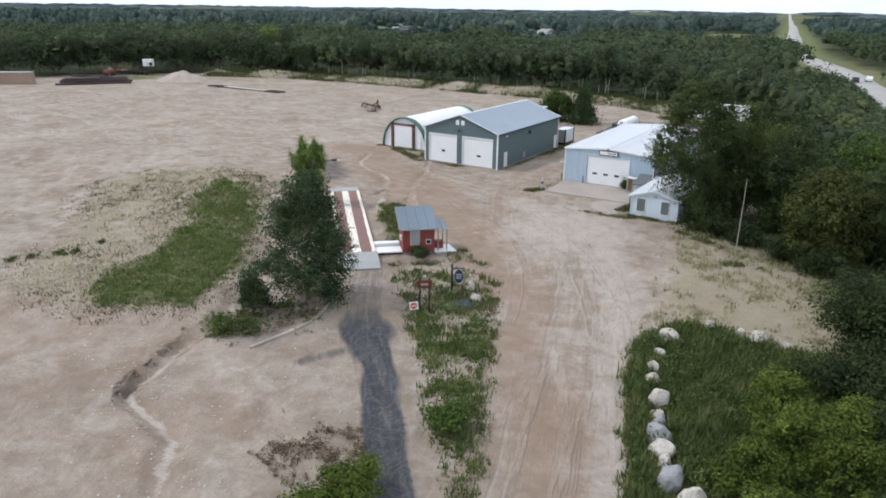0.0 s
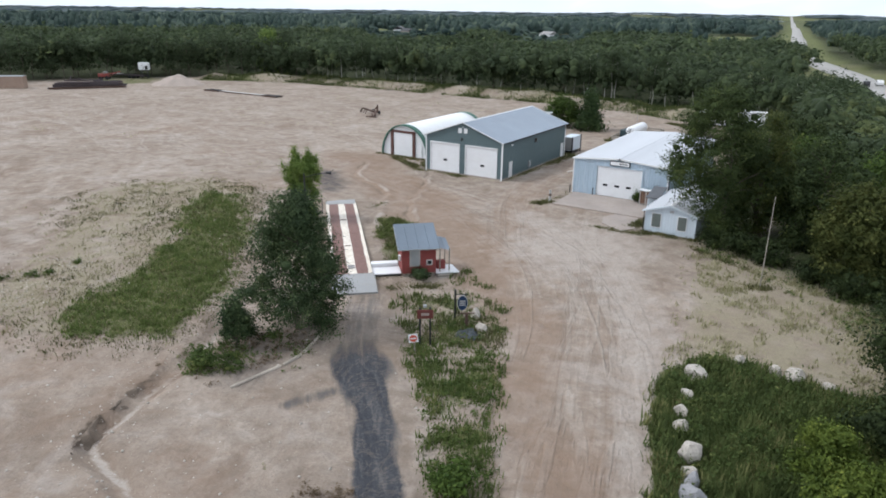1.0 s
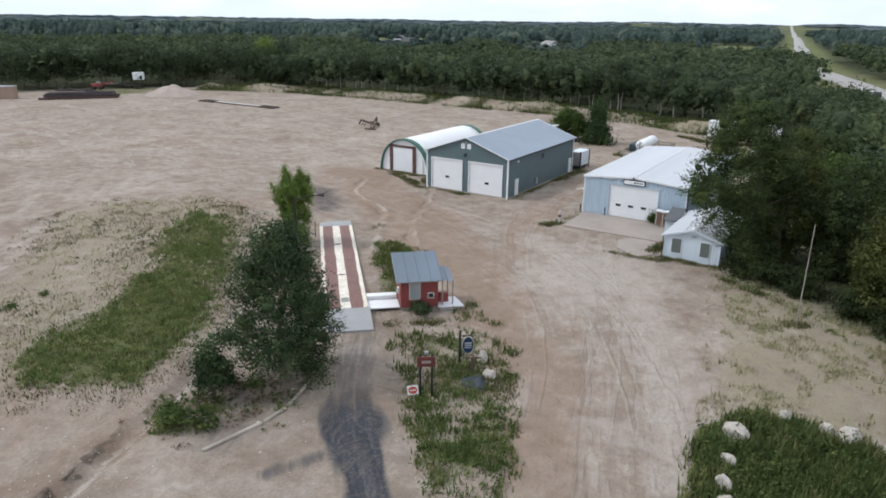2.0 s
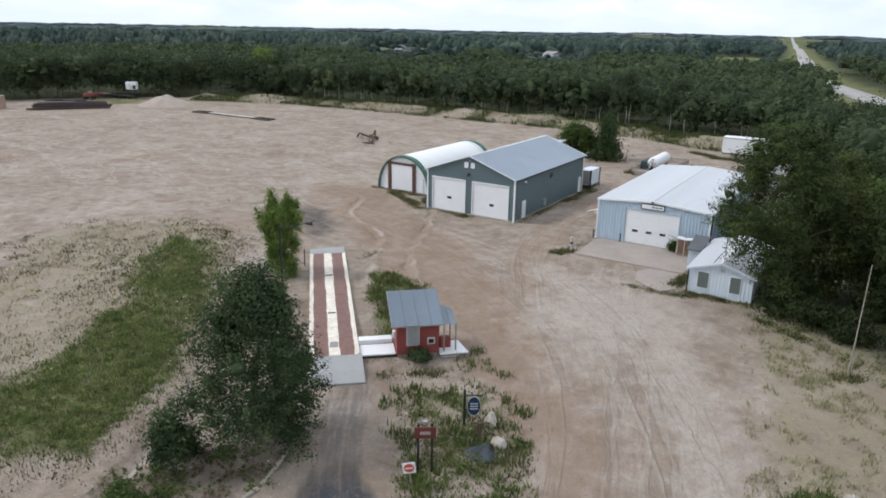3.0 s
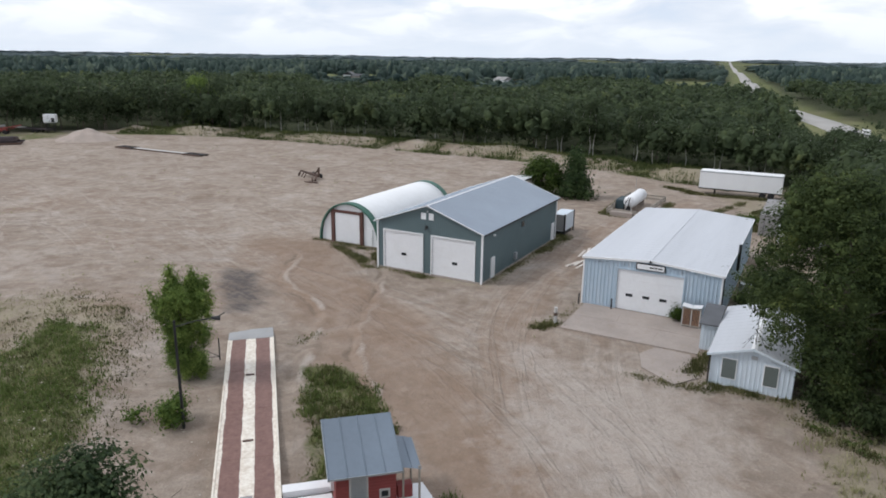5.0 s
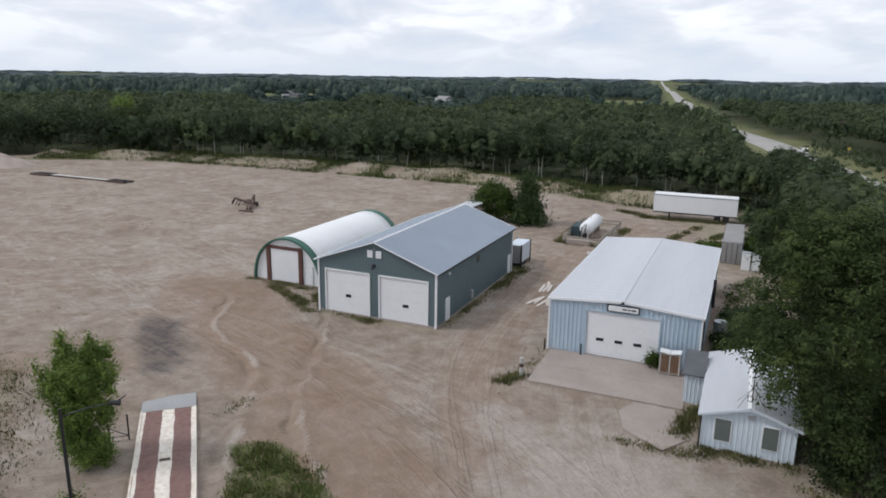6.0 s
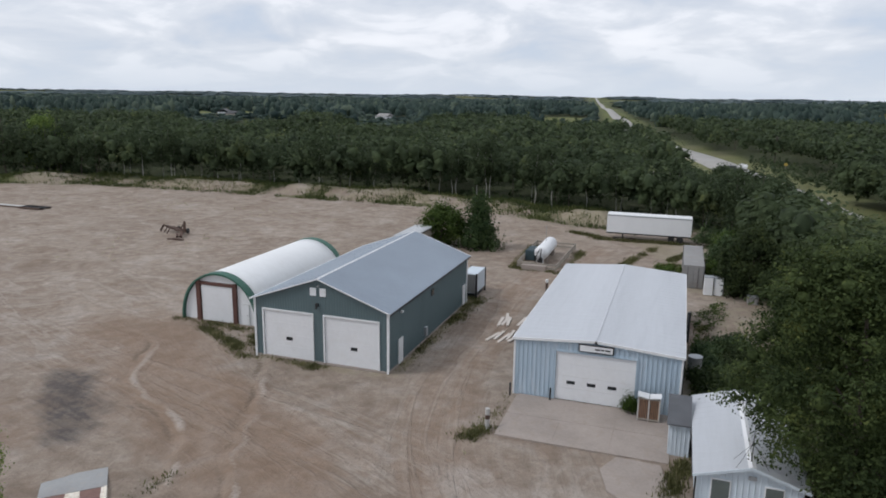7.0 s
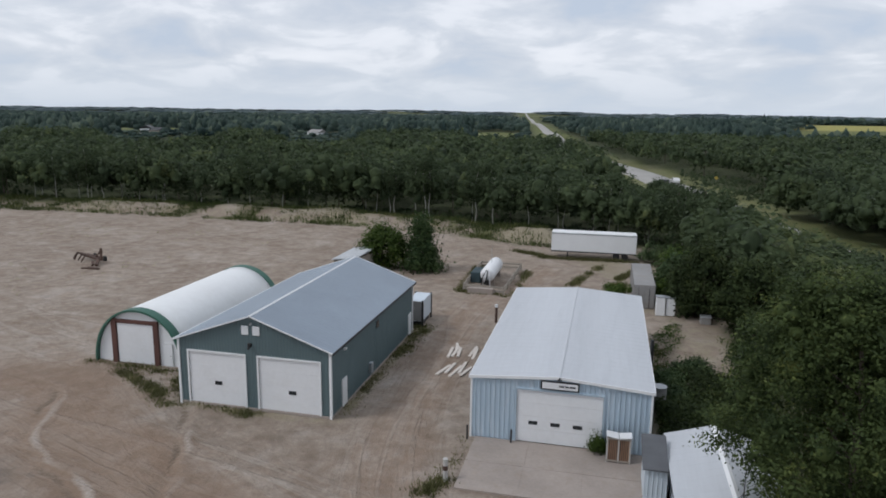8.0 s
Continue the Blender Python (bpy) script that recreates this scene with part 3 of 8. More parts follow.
for mask, turn, shape in ((a_yard, 20, (0.035, 0.17, 1)), (a_yard2, -38, (0.03, 0.13, 1))):
    rot = gn.new("ShaderNodeMapping")
    rot.vector_type = 'POINT'
    rot.inputs["Rotation"].default_value = (0, 0, radians(turn))
    gl.new(g_tc, rot.inputs[0])
    dk, lt = rut_lines(scaled(gn, gl, rot.outputs[0], shape), 0.010)
    gate = math_n(gn, gl, 'MULTIPLY', mask, math_n(gn, gl, 'ADD', g_mid, 0.1))
    c = mixc(gn, gl, math_n(gn, gl, 'MULTIPLY', dk, gate, True), c, (0.165, 0.115, 0.085))
    c = mixc(gn, gl, math_n(gn, gl, 'MULTIPLY', lt, math_n(gn, gl, 'MULTIPLY', gate, 0.6), True), c, (0.43, 0.385, 0.34))
g_rut = math_n(gn, gl, 'ADD', math_n(gn, gl, 'ADD', ruts[0], ruts[1]), math_n(gn, gl, 'ADD', ruts[2], ruts[3]))


def ragged(mask, lo, hi, n1, amt):
    """A mask with a ragged outline."""
    s = math_n(gn, gl, 'ADD', mask, math_n(gn, gl, 'MULTIPLY', math_n(gn, gl, 'SUBTRACT', n1, 0.5), amt))
    r = gn.new("ShaderNodeMapRange")
    r.inputs[1].default_value, r.inputs[2].default_value = lo, hi
    gl.new(s, r.inputs[0])
    return r.outputs[0]


# reddish clay worn up where the lorries turn, water-sorted pale sand, crumbling dark gully edges, and shade painted
# into the wash grooves
a_brown, a_wash, a_cut = attr("zone_e")
clay = mixc(gn, gl, g_mid, (0.190, 0.122, 0.080), (0.285, 0.203, 0.148))
c = mixc(gn, gl, math_n(gn, gl, 'MULTIPLY', ragged(a_brown, 0.25, 0.95, math_n(gn, gl, 'ADD', math_n(gn, gl, 'MULTIPLY', g_streaks[0], 0.5), math_n(gn, gl, 'MULTIPLY', g_blot, 0.5)), 1.5), 0.58), c, clay)
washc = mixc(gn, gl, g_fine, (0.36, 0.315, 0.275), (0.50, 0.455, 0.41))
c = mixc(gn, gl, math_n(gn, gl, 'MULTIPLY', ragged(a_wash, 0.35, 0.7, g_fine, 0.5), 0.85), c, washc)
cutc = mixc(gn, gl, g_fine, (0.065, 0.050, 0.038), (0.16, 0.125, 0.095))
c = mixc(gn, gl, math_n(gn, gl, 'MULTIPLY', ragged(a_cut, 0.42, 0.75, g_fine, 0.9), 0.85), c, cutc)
pale = mixc(gn, gl, g_fine, (0.33, 0.285, 0.248), (0.46, 0.41, 0.365))
c = mixc(gn, gl, math_n(gn, gl, 'MULTIPLY', ragged(a_pale, 0.40, 0.85, g_mid, 1.1), 0.8), c, pale)
scrubc = mixc(gn, gl, g_fine, (0.185, 0.168, 0.10), (0.325, 0.285, 0.20))
c = mixc(gn, gl, math_n(gn, gl, 'MULTIPLY', ragged(a_scrub, 0.48, 0.8, g_mid, 1.2), 0.75), c, scrubc)
grassc = ramp(gn, [(0.3, (0.055, 0.070, 0.024)), (0.55, (0.115, 0.125, 0.048)), (0.75, (0.25, 0.22, 0.13))])
gl.new(g_fine, grassc.inputs[0])
c = mixc(gn, gl, ragged(a_grass, 0.40, 0.62, g_mid, 0.9), c, grassc.outputs[0])
darkc = mixc(gn, gl, g_fine, (0.024, 0.024, 0.029), (0.105, 0.098, 0.096))
c = mixc(gn, gl, math_n(gn, gl, 'MULTIPLY', ragged(a_dark, 0.34, 1.05, math_n(gn, gl, 'ADD', math_n(gn, gl, 'MULTIPLY', g_streaks[0], 0.35), math_n(gn, gl, 'MULTIPLY', g_crumb, 0.65)), 2.2), 0.85), c, darkc)
asph = ramp(gn, [(0.38, (0.036, 0.039, 0.046)), (0.52, (0.058, 0.061, 0.069)), (0.68, (0.16, 0.15, 0.14))])
a_fl = gn.new("ShaderNodeAttribute")
a_fl.attribute_name = "flow_drive"
g_lane = noise_at(gn, gl, scaled(gn, gl, a_fl.outputs["Vector"], (0.22, 1.7, 1)), 1.0, 8, 0.66, 0.6)
gl.new(math_n(gn, gl, 'ADD', math_n(gn, gl, 'MULTIPLY', g_lane, 0.6), math_n(gn, gl, 'MULTIPLY', g_fine, 0.4)), asph.inputs[0])
asph_m = ragged(a_asph, 0.38, 0.72, math_n(gn, gl, 'ADD', math_n(gn, gl, 'MULTIPLY', g_lane, 0.65), math_n(gn, gl, 'MULTIPLY', g_fine, 0.35)), 1.3)
c = mixc(gn, gl, asph_m, c, asph.outputs[0])
floor_c = mixc(gn, gl, g_mid, (0.028, 0.038, 0.018), (0.065, 0.078, 0.034))
c = mixc(gn, gl, a_forest_and_shade, c, floor_c)
field_c = mixc(gn, gl, g_big, (0.090, 0.110, 0.038), (0.165, 0.175, 0.066))
c = mixc(gn, gl, a_field, c, field_c)
c = mixc(gn, gl, a_canola, c, (0.36, 0.33, 0.10))
rill = noise_at(gn, gl, scaled(gn, gl, g_tc, (0.5, 0.33, 1)), 1.0, 9, 0.6, 2.2)
rl = gn.new("ShaderNodeMapRange")
rl.inputs[1].default_value, rl.inputs[2].default_value = 0.0, 0.035
rl.inputs[3].default_value, rl.inputs[4].default_value = 0.55, 0.0
gl.new(math_n(gn, gl, 'ABSOLUTE', math_n(gn, gl, 'SUBTRACT', rill, 0.5)), rl.inputs[0])
speck = noise_at(gn, gl, g_tc, 2.3, 10, 0.8)
sk = gn.new("ShaderNodeMapRange")
sk.inputs[1].default_value, sk.inputs[2].default_value = 0.56, 0.70
sk.inputs[3].default_value, sk.inputs[4].default_value = 0.0, 0.6
gl.new(speck, sk.inputs[0])
c = mixc(gn, gl, math_n(gn, gl, 'MULTIPLY', rl.outputs[0], g_mid), c, (0.20, 0.165, 0.135))
c = mixc(gn, gl, math_n(gn, gl, 'MULTIPLY', sk.outputs[0], math_n(gn, gl, 'SUBTRACT', 1.0, a_forest_and_shade, True)), c, (0.17, 0.14, 0.11))
gl.new(c, gb.inputs["Base Color"])
gb.inputs["Roughness"].default_value = 0.95
gb.inputs["Specular IOR Level"].default_value = 0.15
g_bump = gn.new("ShaderNodeBump")
g_bump.inputs["Strength"].default_value, g_bump.inputs["Distance"].default_value = 1.0, 0.30
gl.new(math_n(gn, gl, 'ADD', math_n(gn, gl, 'MULTIPLY', g_mid, 0.5), math_n(gn, gl, 'ADD', math_n(gn, gl, 'MULTIPLY', g_fine, 0.25), math_n(gn, gl, 'ADD', math_n(gn, gl, 'MULTIPLY', math_n(gn, gl, 'MULTIPLY', g_streak, a_track), 0.3), math_n(gn, gl, 'ADD', math_n(gn, gl, 'MULTIPLY', g_rut, 0.3), math_n(gn, gl, 'ADD', math_n(gn, gl, 'MULTIPLY', g_crumb, 0.55), math_n(gn, gl, 'MULTIPLY', g_pebble.outputs[0], 0.12)))))), g_bump.inputs["Height"])
gl.new(g_bump.outputs[0], gb.inputs["Normal"])


def steps(*runs):
    """Grid lines: (start, end, step) runs joined."""
    out = []
    for a, b, s in runs:
        out += list(np.arange(a, b - 1e-6, s))
    return np.array(out + [runs[-1][1]])


gx = steps((-4800, -1000, 400), (-1000, -300, 70), (-300, -120, 6), (-120, -72, 2.0), (-72, -22, 0.32), (-22, -3, 0.5), (-3, 16, 1.2), (16, 60, 6), (60, 400, 40), (400, 1000, 100), (1000, 4800, 400))
gy = steps((-3000, -200, 400), (-200, 0, 25), (0, 10, 1.0), (10, 34, 0.28), (34, 78, 0.36), (78, 84, 0.5), (84, 140, 1.2), (140, 190, 2.0), (190, 320, 10), (320, 1000, 40), (1000, 2000, 100), (2000, 4800, 400))
GX, GY = np.meshgrid(gx, gy)
px, py = GX.ravel(), GY.ravel()
nx, ny = len(gx), len(gy)
idx = np.arange(nx * ny).reshape(ny, nx)
gf = np.stack([idx[:-1, :-1], idx[:-1, 1:], idx[1:, 1:], idx[1:, :-1]], -1).reshape(-1, 4)
pz = level(px, py)
ground_me = mesh_np("ground", np.stack([px, py, pz], 1), gf, M_GROUND)
ground_me.polygons.foreach_set("use_smooth", np.ones(len(gf), bool))

FIELDS = [[(-150, 560), (-100, 545), (-96, 700), (-150, 780)], [(-300, 395), (-240, 400), (-260, 470), (-330, 470)], [(-520, 640), (-420, 600), (-430, 720), (-560, 760)],
          [(70, 600), (300, 600), (430, 925), (180, 925)]]
CANOLA = [(190, 930), (420, 930), (560, 1250), (260, 1250)]
hd, hs, hw = along(HIGHWAY, px, py)
asph_d, asph_s, asph_w = along(DRIVE, px, py)
asph_w = asph_w - 22.3
asph_half = 1.2 + 0.6 * smooth(12, 20, asph_w)
ridge_d = along([(-190, 160), (-160, 172), (-120, 174), (-80, 174), (-55, 171), (-36, 163)], px, py)[0]
z_grass = np.maximum.reduce([smooth(-2.2, 3.0, edge_dist(GRASS_LEFT, px, py) + 1.4 * (wob(px, py, 3.0) - 0.5)) * (0.62 + 0.3 * wob(px, py, 2.2)), smooth(-0.7, 0.9, edge_dist(MEDIAN, px, py) + 1.0 * (wob(px, py, 1.6) - 0.5)) * (0.14 + 0.34 * wob(px, py, 2.6) + 0.3 * wob(px, py, 0.9)),
                             smooth(-0.4, 1.2, edge_dist(WEEDS_RIGHT, px, py)), smooth(14, 7, ridge_d) * (0.25 + 0.65 * wob(px, py, 6.0)) * (0.6 + 0.4 * wob(px, py, 2.5)) * (1 - 0.8 * smooth(0.50, 0.66, wob(px, py, 8.0)) * smooth(7, 3, ridge_d)), 0.7 * smooth(16, 8, np.hypot((px + 206) * 0.8, py - 138)) * (0.5 + 0.5 * wob(px, py, 4.0)), smooth(-1.2, 1.0, edge_dist(SCALE_GRASS, px, py) + 1.5 * (wob(px, py, 2.0) - 0.5)) * 0.62])
asph_l = 0.9 * (wob(asph_w * 0.25, asph_s, 0.8) - 0.5) + 0.3 * (wob(px, py, 3.1) - 0.5)
z_asph = smooth(asph_half + 0.8, asph_half - 0.7, asph_d + asph_l) * (0.46 + 0.54 * smooth(0, 8, 24 - asph_w))
# short dark tongue off the lane, in the asphalt tone
z_asph = np.maximum(z_asph, 0.56 * smooth(1.3, 0.1, along([(-26.6, 30.3), (-28.6, 26.0)], px, py)[0]))
z_asph = np.maximum(z_asph, smooth(2.0, 0.6, along([(-2.0, 4.2), (10.0, -9.5), (45.0, -48.0)], px, py)[0] + asph_l))
z_tracks, flows = [], []
for k, line in enumerate(TRACKS):
    d, s, w = along(line, px, py)
    half = (5.2, 4.0, 3.2, 3.5)[k]
    z_tracks.append(smooth(half + 2.5, half - 2.5, d) * (1.0, 0.5, 0.85, 0.45)[k] * (1 - 0.65 * smooth(-60, -85, px)))
    flows.append(np.stack([w + 40 * k, s + 31 * k, 0 * s], 1))
lot_d = edge_dist(LOT, px, py)
lot_d = lot_d + 9.0 * (wob(px, py, 8.0) - 0.5) * (px > -2) * (py < 60)
verge = smooth(20, 12, hd)
# beside the workshop, shade is painted on the sand in the forest floor tone
z_forest_and_shade = np.maximum(smooth(1.0, -3.0, lot_d), 0.92 * smooth(-1, 1.5, edge_dist([(-21.9, 82), (-12, 76), (-7, 100), (-8, 116), (-13, 116), (-14, 101), (-21.5, 99)], px, py)))
z_forest_and_shade = z_forest_and_shade * (1 - 0.85 * smooth(16, 9, hd) * smooth(185, 215, py) * smooth(420, 340, py))
z_field = 0.85 * verge * smooth(3, -3, lot_d)
for f in FIELDS:
    z_field = np.maximum(z_field, smooth(-6, 6, edge_dist(f, px, py)))
z_can = 0.8 * smooth(-10, 10, edge_dist(CANOLA, px, py))
z_field = np.maximum(z_field, smooth(1300, 2200, np.hypot(px, py)) * smooth(0.60, 0.72, wob(px, py, 310.0)))
z_scrub = np.maximum.reduce([0.55 * smooth(14, 8, hd) * smooth(185, 215, py) * smooth(420, 340, py), smooth(-1.5, 5.0, edge_dist(SCRUB_LEFT, px, py)) * 0.68, smooth(-1.0, 2.5, edge_dist(SCRUB_RIGHT, px, py)) * 0.74,
                             smooth(11, 5, ridge_d) * (0.35 + 0.6 * wob(px, py, 5.0)),
                             smooth(10, 2, lot_d) * 0.6 * (py > 60),                              0.6 * smooth(-2, 3, edge_dist([(-21.5, 80), (-12, 76), (-10, 112), (-16, 118), (-21.5, 110)], px, py)),
                             0.65 * smooth(0.0, 1.0, 1.7 - np.maximum(np.abs(px + 50.6) - 6.2, np.abs(py - 94.2) - 10.8)),
                             0.15 * smooth(3.0, 0.5, along(GULLY, px, py)[0]),
                             0.72 * smooth(-3, 4, edge_dist([(-38, 141), (-37, 152), (-14, 150), (-15, 112), (-25, 118), (-26, 134), (-32, 143)], px, py)) * (0.5 + 0.6 * wob(px, py, 5.0)),
                             0.6 * smooth(4, 1, np.hypot(px + 61, py - 118) - 5)])
z_dark = np.maximum.reduce([smooth(4.4, 0.5, along([(-67.8, 73.2), (-63.8, 69.8), (-60.2, 67.0)], px + 3.0 * (wob(px, py, 3.0) - 0.5), py)[0]) * 0.95, 0.4 * smooth(8, 2, np.hypot((px + 63.5) * 0.7, py - 69.5)),
                            0.6 * smooth(4.2, 1, along([(-34.5, 34), (-33.5, 27.5), (-36, 29)], px, py)[0])])
z_pale = np.maximum.reduce([0.72 * smooth(4.5, 1.0, along([(-2.5, 16), (-6.0, 26), (-9.5, 36), (-13.5, 48), (-19.0, 57), (-27.0, 66), (-34.0, 70)], px, py)[0]), 0.8 * smooth(6, 2, ridge_d) * smooth(0.50, 0.68, wob(px, py, 8.0)), 0.85 * smooth(15, 2, np.hypot(px + 25, (py - 63) * 0.8)), 
                            0.52 * smooth(8, 1, along([(-66, 20), (-78, 40), (-92, 66)], px, py)[0]), 0.6 * smooth(2.2, 0.6, along([(-19.0, 27), (-22, 33)], px, py)[0])])
br_d, br_s, br_w = along(CLAY, px, py)
br_half = 1.6 + 3.2 * smooth(28, 52, br_w) - 1.5 * smooth(80, 105, br_w)
z_brown = smooth(br_half + 3.0, br_half - 2.0, br_d + 3.0 * (wob(px, py, 5.0) - 0.5)) * (1 - 0.75 * smooth(82, 104, br_w))
z_brown = np.maximum(z_brown, 0.6 * smooth(4.5, 1.0, along(TRACKS[2], px, py)[0]))
z_brown = np.maximum(z_brown, 0.55 * smooth(-4, 6, edge_dist([(-62, 12), (-58, 24), (-44, 26), (-38, 30), (-30, 27), (-20, 14), (-26, 4), (-50, 4)], px, py)) * (0.5 + 0.7 * wob(px, py, 5.0)))
z_brown = np.maximum(z_brown, 0.55 * smooth(9.0, 2.0, along([(-70.0, 62.0), (-62.0, 70.0), (-72.0, 84.0)], px, py)[0]))
gu_d, gu_s, gu_w = along(GULLY, px, py)
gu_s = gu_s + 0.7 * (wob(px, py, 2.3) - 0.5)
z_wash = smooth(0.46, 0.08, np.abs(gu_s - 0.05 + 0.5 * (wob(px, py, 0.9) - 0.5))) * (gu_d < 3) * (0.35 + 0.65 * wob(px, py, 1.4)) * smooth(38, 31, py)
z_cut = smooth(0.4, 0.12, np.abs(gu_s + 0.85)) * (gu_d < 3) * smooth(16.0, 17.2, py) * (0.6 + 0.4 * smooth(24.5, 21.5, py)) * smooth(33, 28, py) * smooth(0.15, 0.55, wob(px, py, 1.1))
# each wash has a pale rim and a dark line painting its groove's shade
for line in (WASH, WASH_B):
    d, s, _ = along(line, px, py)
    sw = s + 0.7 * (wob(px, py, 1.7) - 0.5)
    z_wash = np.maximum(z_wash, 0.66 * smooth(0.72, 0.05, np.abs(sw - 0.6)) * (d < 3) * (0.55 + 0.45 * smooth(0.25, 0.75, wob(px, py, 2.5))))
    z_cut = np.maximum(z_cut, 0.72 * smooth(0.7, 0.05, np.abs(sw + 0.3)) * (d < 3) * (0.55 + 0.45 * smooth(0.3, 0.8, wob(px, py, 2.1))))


def put_attr(me, name, cols):
    a = me.attributes.new(name, 'FLOAT_COLOR', 'POINT')
    a.data.foreach_set("color", np.concatenate([np.stack(cols, 1), np.ones((len(cols[0]), 1))], 1).astype(np.float32).ravel())


put_attr(ground_me, "zone_a", [z_grass, z_asph, z_tracks[0]])
put_attr(ground_me, "zone_d", z_tracks[1:])
z_open = smooth(2, 9, lot_d) * smooth(66, 78, py) * smooth(-52, -66, px)
z_turn = smooth(26, 8, along([(-150, 78), (-122, 76), (-96, 84), (-76, 92)], px, py)[0])
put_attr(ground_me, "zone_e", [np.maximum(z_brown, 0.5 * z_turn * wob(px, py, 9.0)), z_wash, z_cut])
put_attr(ground_me, "zone_f", [np.maximum(0.45 * z_open, 0.9 * z_turn), np.maximum(0.4 * z_open, 0.8 * z_turn), 0 * px])
put_attr(ground_me, "zone_b", [z_forest_and_shade, z_field, z_can])
put_attr(ground_me, "zone_c", [z_scrub, z_dark, z_pale])
fl = ground_me.attributes.new("flow_drive", 'FLOAT_VECTOR', 'POINT')
fl.data.foreach_set("vector", np.stack([asph_w, asph_s, 0 * asph_s], 1).astype(np.float32).ravel())
for k in range(4):
    fl = ground_me.attributes.new("flow_" + str(k), 'FLOAT_VECTOR', 'POINT')
    fl.data.foreach_set("vector", flows[k].astype(np.float32).ravel())
tagged(new("ground", ground_me), "bare tan sand and gravel yard with tyre tracks and weedy patches", "ground", kind="structure")

# ---------- highway ----------
M_ROAD = plain("pale_worn_asphalt", (0.33, 0.32, 0.30), 0.9, 0.0, 0.10, 0.3, (0.22, 0.21, 0.2), 0.4)


def strip(line, offs, lift, step=12.0):
    """A ribbon that follows a bent line, between two side offsets, laid on the ground."""
    pts = []
    for (xa, ya), (xb, yb) in zip(line[:-1], line[1:]):
        n = max(1, int(math.hypot(xb - xa, yb - ya) / step))
        pts += [(xa + (xb - xa) * i / n, ya + (yb - ya) * i / n) for i in range(n)]
    pts.append(line[-1])
    p = np.array(pts)
    d = np.gradient(p, axis=0)
    d /= np.linalg.norm(d, axis=1, keepdims=True)
    nrm = np.stack([-d[:, 1], d[:, 0]], 1)
    rows = []
    for o, dz in offs:
        q = p + nrm * o
        rows.append(np.column_stack([q, level(p[:, 0], p[:, 1]) + lift + dz]))
    v = np.stack(rows, 1).reshape(-1, 3)
    k = len(offs)
    f = [(i * k + j, i * k + j + 1, (i + 1) * k + j + 1, (i + 1) * k + j) for i in range(len(p) - 1) for j in range(k - 1)]
    return v, f


hv, hf = strip(HIGHWAY, [(-5.6, -0.9), (-4.6, 0.0), (0, 0.06), (4.6, 0.0), (5.6, -0.9)], 0.75)
tagged(new("road", mesh_np("road", hv, hf, M_ROAD)), "long pale asphalt highway through the woods, bent to fit the view", "road", kind="structure")

# ---------- plants ----------
def leaves(lobes, n, size, r, flat=0.35, inner=0.5, jitter=0.36, per=18, puff=2.1):
    """Leaves in small sprays, the sprays set on and in a set of lobes (centre, radii): arrays of verts and quads."""
    n = max(1, n // per)
    lobes = [(np.array(c, float), np.array(s, float)) for c, s in lobes]
    vol = np.array([np.prod(s) ** (2 / 3) for _, s in lobes])
    pick = r.choice(len(lobes), n, p=vol / vol.sum())
    C = np.array([c for c, _ in lobes])[pick]
    S = np.array([s for _, s in lobes])[pick]
    d = r.normal(size=(n, 3))
    d /= np.linalg.norm(d, axis=1, keepdims=True)
    rad = inner + (1.06 - inner) * r.random((n, 1)) ** 0.6
    rad = np.where(r.random((n, 1)) < 0.16, rad * (1.08 + 0.34 * r.random((n, 1)) ** 2), rad)
    P = C + d * S * rad
    n = n * per
    P, d = np.repeat(P, per, 0), np.repeat(d, per, 0)
    off = r.normal(size=(n, 3))
    P = P + off * size * puff * np.array([1, 1, 0.7]) * np.repeat(0.6 + 0.8 * r.random((n // per, 1)), per, 0)
    nrm = 0.6 * d + 0.45 * off + r.normal(size=(n, 3)) * jitter + np.array([0, 0, flat])
    nrm /= np.linalg.norm(nrm, axis=1, keepdims=True)
    t = np.cross(nrm, r.normal(size=(n, 3)))
    t /= np.linalg.norm(t, axis=1, keepdims=True)
    b = np.cross(nrm, t)
    s = size * (0.6 + 0.8 * r.random((n, 1)))
    droop = nrm * s * 0.25
    V = np.stack([P - t * s * 0.8, P + b * s * 0.4 - droop * 0.6, P + t * s * 0.8, P - b * s * 0.4 - droop * 0.6], 1)
    return V.reshape(-1, 3), np.arange(4 * n).reshape(n, 4)


def ball(sub):
    """Corners and triangles of a round ball."""
    bm = bmesh.new()
    bmesh.ops.create_icosphere(bm, subdivisions=sub, radius=1.0)
    v = np.array([p.co[:] for p in bm.verts])
    f = np.array([[q.index for q in p.verts] for p in bm.faces])
    bm.free()
    return v, f


BALLS = {1: ball(1), 2: ball(2)}


def hearts(lobes, r, k=0.45, sub=1):
    """The dense inside of a crown: a dented lump of twigs and leaves in every lobe."""
    tv, tf = BALLS[sub]
    V, F = [], []
    for i, (c, q) in enumerate([p for p in lobes if max(p[1][:2]) < 1.0]):
        V.append(np.array(c) + tv * np.array(q) * k * (0.72 + 0.5 * r.random((len(tv), 1))))
        F.append(tf + i * len(tv))
    return (np.concatenate(V), np.concatenate(F)) if V else (np.zeros((0, 3)), np.zeros((0, 3), int))


